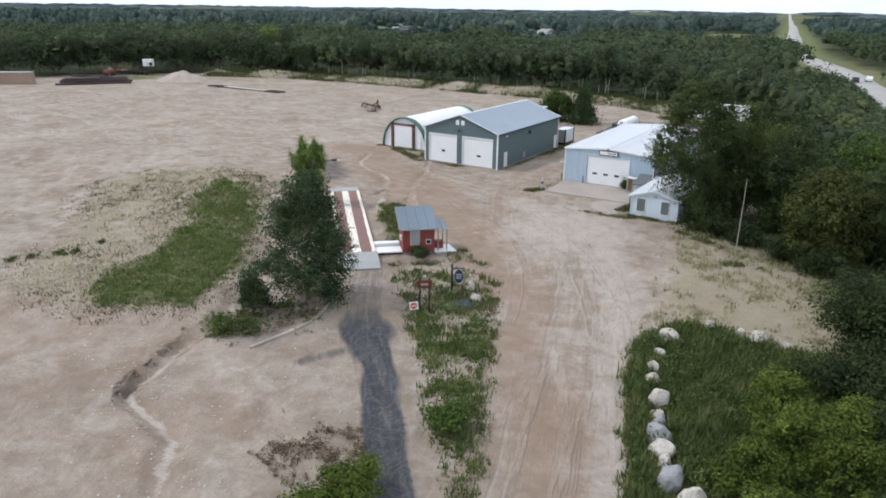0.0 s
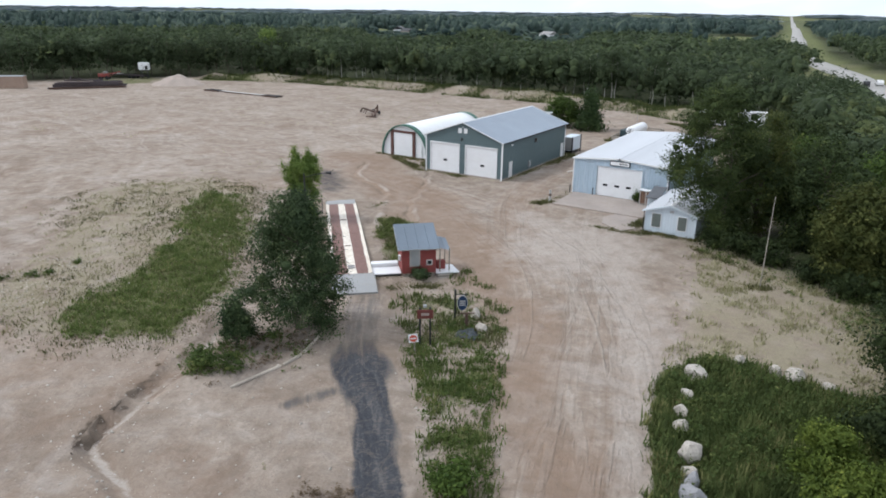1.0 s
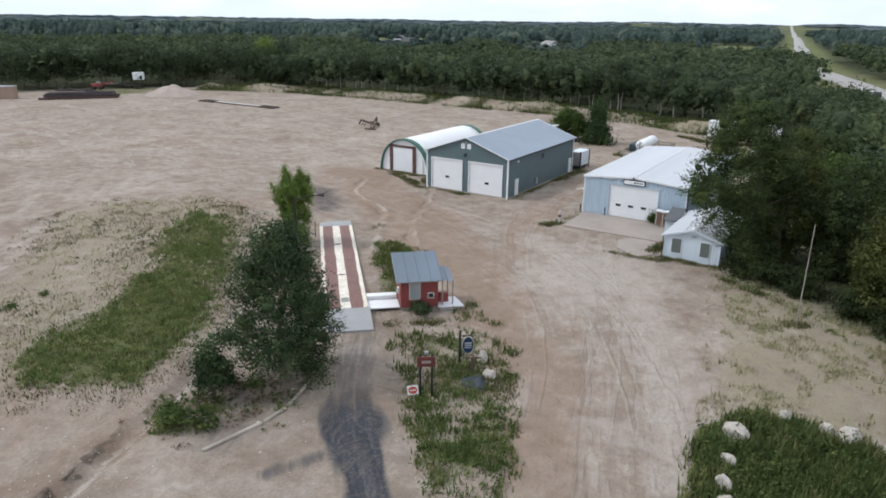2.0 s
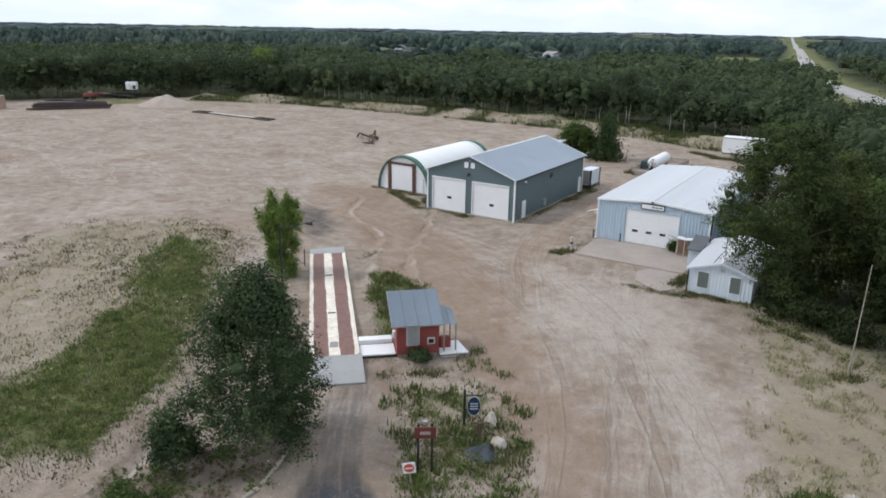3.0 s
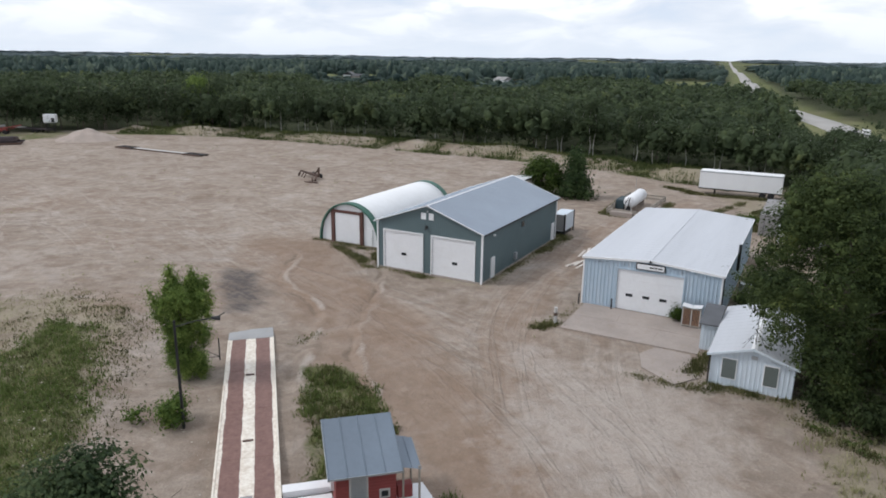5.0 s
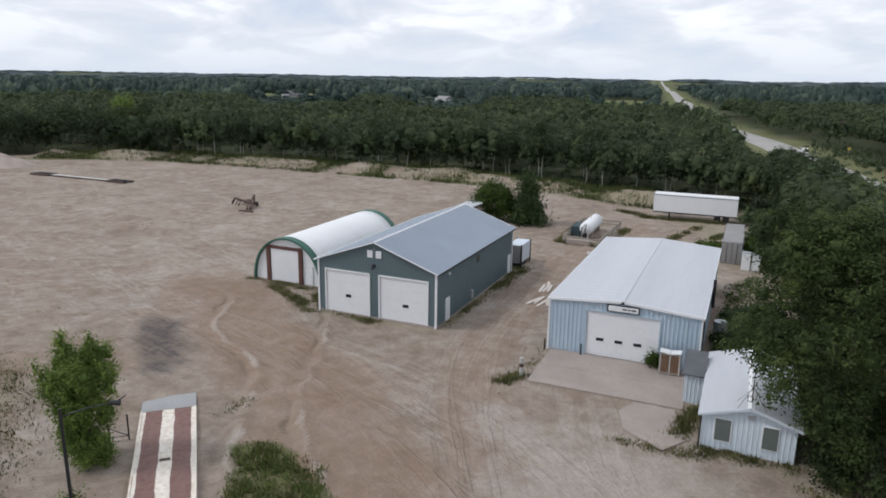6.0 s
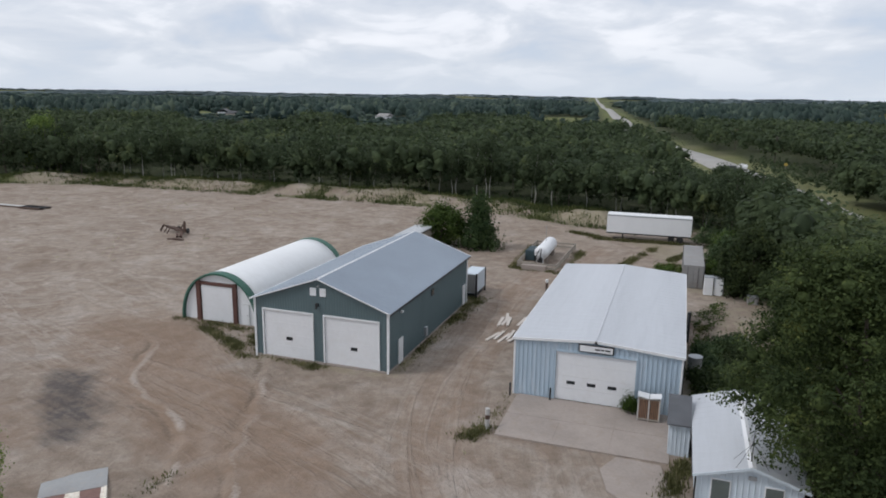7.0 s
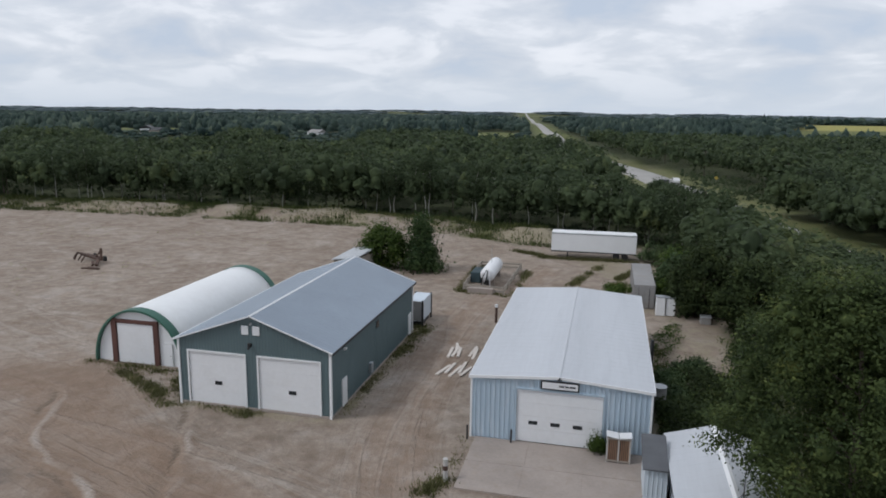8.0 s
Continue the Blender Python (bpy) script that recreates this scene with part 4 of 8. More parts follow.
def joined(*pieces):
    """Pieces of triangles and quads as one set of triangles."""
    V, F, n = [], [], 0
    for v, f in pieces:
        if f.shape[1] == 4:
            f = np.concatenate([f[:, [0, 1, 2]], f[:, [0, 2, 3]]])
        V.append(v)
        F.append(f + n)
        n += len(v)
    return np.concatenate(V), np.concatenate(F)


def wood(bm, base, top, r0, r1, limbs, r, lean=0.25):
    """A tapered trunk in bent pieces, with limbs (height share, length)."""
    base, top = Vector(base), Vector(top)
    pts = [base.lerp(top, i / 4) + Vector((r.normal() * lean, r.normal() * lean, 0)) * (0 if i in (0,) else 1) for i in range(5)]
    for i in range(4):
        rod(bm, pts[i], pts[i + 1], r0 + (r1 - r0) * i / 4, r0 + (r1 - r0) * (i + 1) / 4, 8)
    for share, length, ang, rise in limbs:
        p = base.lerp(top, share)
        k = min(3, int(share * 4))
        p = pts[k].lerp(pts[k + 1], share * 4 - k)
        q = p + Vector((math.cos(ang), math.sin(ang), rise)).normalized() * length
        mid = p.lerp(q, 0.5) + Vector((0, 0, length * 0.08))
        rr = (r0 + (r1 - r0) * share) * 0.5
        rod(bm, p, mid, rr, rr * 0.6, 6)
        rod(bm, mid, q, rr * 0.6, rr * 0.15, 6)


def tree(name, label, x, y, lobes, n, size, leaf_mat, trunk_h, r0, limbs, seed, group="", flat=0.35, inner=0.5, category="tree", bark=None):
    r = np.random.default_rng(seed)
    z = zat(x, y)
    t = thing(name, label, category, pose(x, y, z), group)
    bm = bmesh.new()
    wood(bm, (0, 0, -0.15), (0, 0, trunk_h), r0, r0 * 0.25, limbs, r)
    part("trunk", bm, bark or M_BARK, t)
    v, f = joined(leaves(lobes, n, size, r, flat, inner), hearts(lobes, r))
    crown = new("crown", mesh_np("crown", v, f, leaf_mat))
    crown.parent = t
    return t


def ring_limbs(n, h0, h1, length, r):
    return [(h0 + (h1 - h0) * r.random(), length * (0.7 + 0.6 * r.random()), 2 * math.pi * (i / n + 0.1 * r.random()), 0.35 + 0.5 * r.random()) for i in range(n)]


# poplar beside the scale: slim, with two tops
r_ = np.random.default_rng(11)
lob = []
for k in range(120):
    h, a = 0.35 + 6.3 * r_.random(), r_.random() * 6.28
    w = 1.3 + 0.55 * math.sin(math.pi * smooth(1.5, 8.5, h))
    o = w * r_.random() ** 0.55
    q = 0.34 + 0.2 * r_.random()
    lob.append(((o * math.cos(a), o * math.sin(a), h), (q, q, q * 1.7)))
for ox, oy, top in ((-0.44, -0.56, 8.4), (0.44, 0.58, 8.1)):
    for k in range(22):
        t_ = k / 21
        w = 1.0 * (1 - t_) ** 0.8 + 0.06
        a = r_.random() * 6.28
        lob.append(((ox + 0.62 * w * math.cos(a), oy + 0.62 * w * math.sin(a), 5.2 + (top - 5.6) * t_), (0.13 + 0.34 * w, 0.13 + 0.34 * w, 0.5)))
lob += [((-1.35, -1.7, 6.5), (0.24, 0.24, 0.45)), ((-1.15, -1.45, 5.8), (0.36, 0.36, 0.6)), ((-0.95, -1.2, 5.0), (0.5, 0.5, 0.8)), ((1.05, 1.3, 5.6), (0.36, 0.36, 0.6))]
tree("poplar_tree", "young green poplar with two tops beside the truck scale", -53.7, 54.6, lob, 48000, 0.088, F_POPLAR, 6.8, 0.13, ring_limbs(10, 0.15, 0.8, 1.2, r_), 12, "", 0.3, 0.35)

# broad bushy tree in front of the scale
r_ = np.random.default_rng(21)
lob = []
for k in range(54):
    h = 0.5 + 9.2 * r_.random() ** 1.05
    t_ = h / 10.0
    w = 4.5 * math.sin(math.pi * (0.24 + 0.71 * t_)) ** 1.1
    a = r_.random() * 6.28
    o = max(0.2, w * (0.35 + 0.45 * r_.random()))
    s = 0.75 + 0.55 * r_.random()
    lob.append(((o * math.cos(a), o * math.sin(a), h), (s * 1.1, s * 1.1, s)))
lob += [((0, 0, 4.0), (3.0, 3.0, 2.8)), ((0.1, 0, 6.5), (1.9, 1.9, 2.2)), ((0.3, 0.2, 9.2), (0.9, 0.9, 1.2))]
tree("broadleaf_tree", "dense dark green tree beside the asphalt lane", -35.3, 34.2, lob, 46000, 0.112, F_MID, 8.5, 0.22, ring_limbs(14, 0.12, 0.85, 3.0, r_), 22)


def shrub(x, y, w, h, n, size, seed, leaf_mat=None, label="bushy green shrub growing in the sand", group=""):
    r = np.random.default_rng(seed)
    lob = [((w * 0.5 * r.normal() * 0.6, w * 0.5 * r.normal() * 0.6, h * (0.25 + 0.55 * r.random())), (w * 0.3 * (0.6 + 0.6 * r.random()), w * 0.3 * (0.6 + 0.6 * r.random()), h * 0.26 * (0.6 + 0.7 * r.random()))) for _ in range(9)]
    lob.append(((0, 0, h * 0.35), (w * 0.33, w * 0.33, h * 0.33)))
    return tree("shrub", label, x, y, lob, n, size, leaf_mat or F_BUSH, h * 0.7, 0.05 + 0.01 * h, ring_limbs(6, 0.1, 0.7, w * 0.4, r), seed + 1, group, 0.22, 0.35, "shrub")


shrub(-36.9, 29.6, 1.7, 3.9, 4200, 0.12, 31, F_MID, "upright green sapling beside the washed-out gully")
shrub(-37.6, 31.0, 1.4, 2.4, 1800, 0.12, 48, F_MID, "upright green sapling beside the washed-out gully")
shrub(-37.0, 26.6, 1.9, 1.2, 1300, 0.12, 33, F_WEED, "low grey-green shrub by the kerb logs")
shrub(-35.0, 27.2, 1.5, 0.9, 700, 0.12, 35, F_WEED, "low grey-green shrub by the kerb logs")
shrub(-50.0, 49.6, 2.2, 1.9, 2000, 0.14, 37, None, "rounded green shrub under the yard light")
shrub(-17.3, 16.5, 2.9, 1.5, 6500, 0.11, 39, F_LIME, "bright green bush beside the asphalt lane")
shrub(-16.2, 24.6, 1.9, 1.5, 2200, 0.14, 41, None, "green bush in the weedy median")
shrub(-33.45, 47.55, 1.7, 1.2, 2200, 0.1, 43, F_MID, "green weeds against the red hut wall")
shrub(-25.2, 83.0, 1.0, 1.5, 1500, 0.09, 45, None, "green vine bush beside the garage door")

# big trees on the east side of the yard
def big_tree(x, y, h, w, n, seed, leaf_mat=None, size=0.3, label="large dense dark green tree at the edge of the yard"):
    r = np.random.default_rng(seed)
    lob = []
    for k in range(70):
        t_ = 0.02 + 0.98 * r.random()
        prof = w * (math.sin(math.pi * min(1, t_ * 0.93 + 0.05)) ** 0.6)
        a = r.random() * 6.28
        o = prof * (0.55 + 0.4 * r.random())
        s = w * (0.16 + 0.14 * r.random())
        lob.append(((o * math.cos(a), o * math.sin(a), h * (0.02 + 0.9 * t_)), (s, s, s * 0.85)))
    lob += [((0, 0, h * 0.4), (w * 0.7, w * 0.7, h * 0.3)), ((0, 0, h * 0.72), (w * 0.6, w * 0.6, h * 0.2))]
    return tree("broadleaf_tree", label, x, y, lob, n, size, leaf_mat or F_DARK, h * 0.8, 0.3, ring_limbs(12, 0.2, 0.85, w * 0.8, r), seed + 1, "trees beside the yard", 0.4, 0.5)


# the tallest one leans its crown over the small hut
r_ = np.random.default_rng(51)
lob = []
for k in range(120):
    z_ = 1.2 + 13.7 * r_.random()
    w = 5.0 * math.sin(math.pi * min(1, (z_ / 15.6) ** 0.85)) ** 0.6
    a = r_.random() * 6.28
    o = w * (0.55 + 0.38 * r_.random())
    q = 0.75 + 0.65 * r_.random()
    xo = -1.4 * smooth(3.0, 6.5, z_) + o * math.cos(a)
    if z_ < 4.2 and xo < -1.6:
        continue
    lob.append(((xo, o * math.sin(a), z_), (q, q, q * 0.95)))
lob += [((-1.2, 0, 7.0), (3.2, 3.2, 3.4)), ((-1.4, 0, 11.0), (2.7, 2.7, 2.6)), ((0.2, 0, 3.6), (1.5, 2.0, 2.2))]
tree("broadleaf_tree", "tall dense dark green tree leaning over the white hut", -13.6, 73.0, lob, 64000, 0.128, F_TALL, 12.0, 0.3, ring_limbs(12, 0.2, 0.85, 3.8, r_), 52, "trees beside the yard", 0.7, 0.5)
big_tree(-11.0, 78.0, 13.2, 3.9, 20000, 151, F_OLIVE, 0.17)
big_tree(-5.0, 76.0, 11.0, 5.2, 24000, 53, size=0.165)
big_tree(-1.0, 67.0, 9.2, 4.2, 24000, 55, F_OLIVE, 0.17, "dense olive green tree at the edge of the yard")
big_tree(4.5, 70.0, 9.6, 5.2, 16000, 57, size=0.21)
big_tree(0.5, 83.0, 9.6, 4.8, 14000, 59, F_BUSH, 0.22)
big_tree(8.0, 58.0, 7.0, 4.6, 12000, 61, size=0.22)
big_tree(-14.8, 119.5, 8.2, 3.7, 11000, 66, size=0.22)
big_tree(-10.5, 114.0, 7.6, 3.8, 10000, 68, size=0.22)
big_tree(-16.4, 126.0, 5.6, 2.6, 6000, 64, F_MID, 0.22)
big_tree(-183.5, 177.0, 15.5, 5.4, 9000, 86, F_POPLAR, 0.4, "tall bright green tree standing out at the forest edge")
big_tree(6.5, 50.5, 6.5, 4.0, 12000, 63, size=0.2)
big_tree(-8.0, 86.5, 9.2, 4.4, 15000, 65, F_BUSH, size=0.22)
big_tree(-4.5, 116.0, 7.0, 5.0, 10000, 67, size=0.26)
big_tree(-11.5, 126.0, 8.0, 4.6, 10000, 69, size=0.26)
def round_bush(x, y, h, w, n, seed, size=0.11):
    """A heaped bush: small lobes over a rounded body, with gaps between them."""
    r = np.random.default_rng(seed)
    lob = []
    for k in range(34):
        t_ = r.random()
        a = r.random() * 6.28
        o = w * math.cos(0.5 * math.pi * t_ ** 1.4) ** 0.7 * (0.7 + 0.3 * r.random())
        q = w * (0.16 + 0.13 * r.random())
        lob.append(((o * math.cos(a), o * math.sin(a), h * (0.12 + 0.8 * t_)), (q, q, q * 1.15)))
    lob.append(((0, 0, h * 0.4), (w * 0.6, w * 0.6, h * 0.4)))
    return tree("shrub", "dense yellow-green bush among tall weeds", x, y, lob, n, size, F_LIME, h * 0.75, 0.08, ring_limbs(7, 0.1, 0.7, w * 0.7, r), seed + 1, "bushes", 0.25, 0.45, "shrub")


for k, (x, y, w, h) in enumerate(((-0.6, 36.2, 1.9, 3.0), (0.9, 32.4, 2.2, 3.2), (-0.6, 28.6, 1.8, 2.6), (3.4, 29.8, 2.2, 3.4), (3.6, 35.2, 2.0, 3.0), (0.8, 25.4, 1.7, 2.2))):
    round_bush(x, y, h, w, 9500, 571 + 20 * k)
shrub(7.0, 33.2, 5.0, 4.6, 9000, 0.15, 175, F_DARK, "dense dark green bush among tall weeds", "bushes")
shrub(7.4, 27.6, 5.0, 4.2, 9000, 0.15, 177, F_DARK, "dense dark green bush among tall weeds", "bushes")
shrub(2.6, 40.4, 4.0, 3.2, 7000, 0.14, 179, F_DARK, "dense dark green bush among tall weeds", "bushes")
shrub(6.2, 38.5, 6.0, 4.4, 12000, 0.16, 75, F_DARK, "dense dark green bush among tall weeds", "bushes")
shrub(4.4, 44.5, 6.5, 6.0, 16000, 0.16, 77, F_DARK, "dense dark green bush among tall weeds", "bushes")

# spruce and round bush behind the teal shed
r_ = np.random.default_rng(81)
lob = [((0.1 * r_.normal(), 0.1 * r_.normal(), 0.5 + 8.2 * k / 21), (2.7 * (1 - k / 23) * (0.75 + 0.5 * r_.random()) + 0.12, 2.7 * (1 - k / 23) * (0.75 + 0.5 * r_.random()) + 0.12, 0.4)) for k in range(22)]
tree("spruce_tree", "dark green spruce behind the teal shed", -50.8, 132.5, lob, 6000, 0.28, F_SPRUCE, 8.6, 0.16, [], 82, "", -0.2, 0.55)
big_tree(-56.5, 132.5, 6.2, 3.4, 9500, 83, F_BUSH, 0.22, "rounded mid green tree behind the teal shed")

# ---------- woods ----------
def wood_template(seed, kind):
    """One forest tree about 1 high, as arrays."""
    r = np.random.default_rng(seed)
    if kind == "aspen":
        lob = [((0.10 * r.normal(), 0.10 * r.normal(), 0.45 + 0.5 * r.random()), (0.13, 0.13, 0.12)) for _ in range(7)] + [((0, 0, 0.7), (0.17, 0.17, 0.26))]
    else:
        lob = [((0.17 * r.normal(), 0.17 * r.normal(), 0.3 + 0.55 * r.random()), (0.17, 0.17, 0.15)) for _ in range(7)] + [((0, 0, 0.55), (0.25, 0.25, 0.3))]
    return lob, r


def in_woods(x, y):
    ok = (edge_dist(LOT, x, y) < -1.5) & (along(HIGHWAY, x, y)[0] > np.where(along(HIGHWAY, x, y)[1] > 0, np.where(y < 205, 7.0, np.where(y < 300, 13.0, np.where(y < 380, 8.0, 21.0))), np.where(y < 290, 7, np.where(y < 380, 10, 17))) + np.where(y > 1150, 16, 0) + np.where(y > 2000, 34, 0) + 3 * wob(x, y, 40.0))
    for f in FIELDS:
        ok &= ~inside(f, x, y)
    return ok & ~inside(CANOLA, x, y)


def scatter(r0, r1, spacing, seed, keep=1.0):
    """Jittered points in the wedge of land that the walk looks over, between two distances."""
    r = np.random.default_rng(seed)
    n = int((r1 ** 2 - r0 ** 2) * 0.5 * 1.75 / spacing ** 2 * keep)
    rad = np.sqrt(r.random(n) * (r1 ** 2 - r0 ** 2) + r0 ** 2)
    ang = radians(-72) + radians(100) * r.random(n)
    x, y = -22 + rad * np.sin(ang), 30 + rad * np.cos(ang)
    ok = in_woods(x, y)
    return x[ok], y[ok], r


def young(x, y):
    """Cuts tree heights in front of the far houses and lawns, to clear the camera's view."""
    k = np.ones(np.shape(x))
    for a, b, w in (((-391, 545), (-240, 345), 28), ((-250, 560), (-157, 340), 24), ((-122, 680), (-85, 420), 20)):
        k = np.minimum(k, 0.32 + 0.68 * smooth(w * 0.6, w * 1.3, along([a, b], x, y)[0]))
    return k


# edge trees, one by one
edge_line = [(-236, 100), (-218, 144), (-190, 169), (-148, 176), (-118, 180), (-80, 180), (-55, 177), (-36, 169), (-16, 163), (-9, 140)]
protos = []
for k in range(5):
    lob, r = wood_template(300 + k, "aspen" if k < 3 else "broad")
    lob = [((c[0] * 11, c[1] * 11, c[2] * 11), (s[0] * 11, s[1] * 11, s[2] * 11)) for c, s in lob]
    protos.append(tree("forest_tree", "slender aspen at the forest edge" if k < 3 else "leafy tree at the forest edge", -230 - 4 * k, 90 + 6 * k, lob, 900, 0.34, F_FOREST, 9.6, 0.12,
                       ring_limbs(4, 0.5, 0.85, 1.6, r), 310 + k, "forest edge trees", 0.3, 0.45, "tree", M_BIRCH if k < 3 else M_BARK))
r_ = np.random.default_rng(91)
run = 0
for (xa, ya), (xb, yb) in zip(edge_line[:-1], edge_line[1:]):
    ln = math.hypot(xb - xa, yb - ya)
    for i in range(int(ln / 2.6)):
        t_ = (i + r_.random()) / (ln / 2.6)
        x, y = xa + (xb - xa) * t_ + r_.normal() * 1.2, ya + (yb - ya) * t_ - 1.5 + abs(r_.normal()) * 3
        s = (0.75 + 0.5 * r_.random()) * (1.15 if x < -165 else 1.0)
        big = 1.25 if -200 < x < -180 and r_.random() < 0.3 else 1.0
        src = protos[int(r_.integers(0, 3)) if (x > -160 and r_.random() < 0.75) else int(r_.integers(3, 5))]
        o = copy_thing(src, pose(x, y, zat(x, y), 0, 0, 360 * r_.random()))
        o.scale = (s * big, s * big, s * big * (0.9 + 0.25 * r_.random()))

# the wood behind them
def crowns(x, y, h, seed, lumps, sprays):
    """Woodland trees: each a few dented lumps of foliage with loose sprays of leaves on top; arrays of verts and triangles."""
    r = np.random.default_rng(seed)
    n = len(x)
    slim = np.where(wob(x, y, 19.0) > 0.5, 0.72, 1.0)
    j = np.arange(lumps)
    ang = 2 * math.pi * (j[None] / max(1, lumps - 1) + r.random((n, 1)))
    off = np.where(j[None] == 0, 0.0, 0.17) * (0.6 + 0.8 * r.random((n, lumps))) * (h * slim)[:, None]
    cz = np.where(j[None] == 0, 0.70, 0.40 + 0.32 * r.random((n, lumps))) * h[:, None]
    rad = np.where(j[None] == 0, 0.21, 0.13 + 0.08 * r.random((n, lumps))) * (h * slim)[:, None]
    C = np.stack([x[:, None] + off * np.cos(ang), y[:, None] + off * np.sin(ang), level(x, y)[:, None] + cz], -1).reshape(-1, 3)
    R = np.stack([rad, rad, np.where(j[None] == 0, 1.35, 1.1) * rad], -1).reshape(-1, 3)
    segs, tv, tf = (6, [], []) if lumps > 4 else (5, [], [])
    els = (-0.7, 0.05, 0.75) if lumps > 4 else (-0.3, 0.55)
    for k, el in enumerate(els):
        tv += [(math.cos(a) * math.cos(el), math.sin(a) * math.cos(el), math.sin(el)) for a in [2 * math.pi * (i + 0.5 * (k % 2)) / segs for i in range(segs)]]
    tv.append((0, 0, 1))
    for k in range(len(els) - 1):
        for i in range(segs):
            p, q = k * segs + i, k * segs + (i + 1) % segs
            tf += [(p, q, q + segs), (p, q + segs, p + segs)]
    tf += [(len(tv) - 1 - segs + i, len(tv) - 1 - segs + (i + 1) % segs, len(tv) - 1) for i in range(segs)]
    tv, tf = np.array(tv), np.array(tf)
    V1 = C[:, None] + tv[None] * R[:, None] * (0.32 + 0.58 * r.random((len(C), len(tv), 1)))
    F1 = tf[None] + (np.arange(len(C)) * len(tv))[:, None, None]
    C, R = np.repeat(C, sprays, 0), np.repeat(R, sprays, 0)
    m = len(C)
    d = r.normal(size=(m, 3)) + np.array([0, 0, 0.35])
    d /= np.linalg.norm(d, axis=1, keepdims=True)
    nrm = 0.7 * d + 0.4 * r.normal(size=(m, 3)) + np.array([0, 0, 0.6])
    nrm /= np.linalg.norm(nrm, axis=1, keepdims=True)
    t = np.cross(nrm, r.normal(size=(m, 3)))
    t /= np.linalg.norm(t, axis=1, keepdims=True)
    b = np.cross(nrm, t)
    P = C + d * R * (0.7 + 0.65 * r.random((m, 1)))
    q = R[:, :1] * (0.16 + 0.18 * r.random((m, 1))) * {7: 0.72, 5: 0.86}.get(lumps, 1.5)
    V2 = np.stack([P - t * q, P + b * q * 0.7, P + t * q, P - b * q * 0.7], 1).reshape(-1, 3)
    return joined((V1.reshape(-1, 3), F1.reshape(-1, 3)), (V2, np.arange(len(V2)).reshape(-1, 4)))


x, y, r_ = scatter(40, 480, 5.2, 92)
rr_ = np.hypot(x + 22, y - 30)
r2_ = np.random.default_rng(89)
bx, by = -24 + 76 * r2_.random(1500), 96 + 190 * r2_.random(1500)
ok = in_woods(bx, by) & (np.hypot(bx + 22, by - 30) > 45)
x, y = np.concatenate([x, bx[ok]]), np.concatenate([y, by[ok]])
rr_ = np.hypot(x + 22, y - 30)
hs = (8.0 + 2.4 * r_.random(len(x)) + 3.6 * wob(x, y, 26.0)) * np.where(np.hypot(x + 5, y - 90) < 30, 0.8, 1.0) * np.where((along(HIGHWAY, x, y)[0] < 24) & (y > 208) & (y < 305), 0.3, 1.0)
h_d, h_s, _ = along(HIGHWAY, x, y)
cap = np.where(y < 135, 0.45 * h_d, 0.72 * (h_d - 4.2) + 1.0) + 0.5 * r_.random(len(x))
hs = np.where((h_s > 0) & (y < 232), np.minimum(hs, cap), hs) * young(x, y)
tgt = y + 3.9 * h_d
hs = np.where((h_s > 0) & (tgt > 236) & (tgt < 306), np.minimum(hs, 0.34 * h_d), hs)
big = (hs > 1.8) & (np.hypot(x + 2, y - 78) > 24)
x, y, hs, rr_ = x[big], y[big], hs[big], rr_[big]
# a belt of scrub trees along the west side of the highway
tt = r2_.random(560)
by = 112 + 112 * tt
bo = 8.0 + 7.0 * r2_.random(560) ** 1.2
bx = np.interp(by, [q[1] for q in HIGHWAY], [q[0] for q in HIGHWAY]) - bo
ok = edge_dist(LOT, bx, by) < -1.5
x, y, hs = np.concatenate([x, bx[ok]]), np.concatenate([y, by[ok]]), np.concatenate([hs, np.where((bx > 1.5) & (by < 152), 5.4 + 1.8 * r2_.random(560), np.minimum(4.6 + 2.2 * r2_.random(560), 0.53 * bo + 0.4))[ok]])
# understory along the forest edge
et = np.linspace(0, 1, len(edge_line))
tt = 0.22 + 0.78 * r2_.random(700)
bx = np.interp(tt, et, [q[0] for q in edge_line]) + 1.5 * r2_.normal(size=700)
by = np.interp(tt, et, [q[1] for q in edge_line]) + 6.0 * r2_.random(700) - 1.0
x, y, hs = np.concatenate([x, bx]), np.concatenate([y, by]), np.concatenate([hs, np.where(bx < -160, 1.6 + 2.2 * r2_.random(700), 0.9 + 1.2 * r2_.random(700) ** 2)])
rr_ = np.hypot(x + 22, y - 30)
tier = np.where(rr_ < 105, 0, np.where(rr_ < 215, 1, 2))
pieces = [crowns(x[tier == k], y[tier == k], hs[tier == k], 340 + k, (7, 5, 4)[k], (44, 23, 8)[k]) for k in range(3)]
tagged(new("woodland", mesh_np("woodland", *joined(*pieces), F_FOREST)), "dense mixed green woodland behind the yard", "woods", kind="stuff")


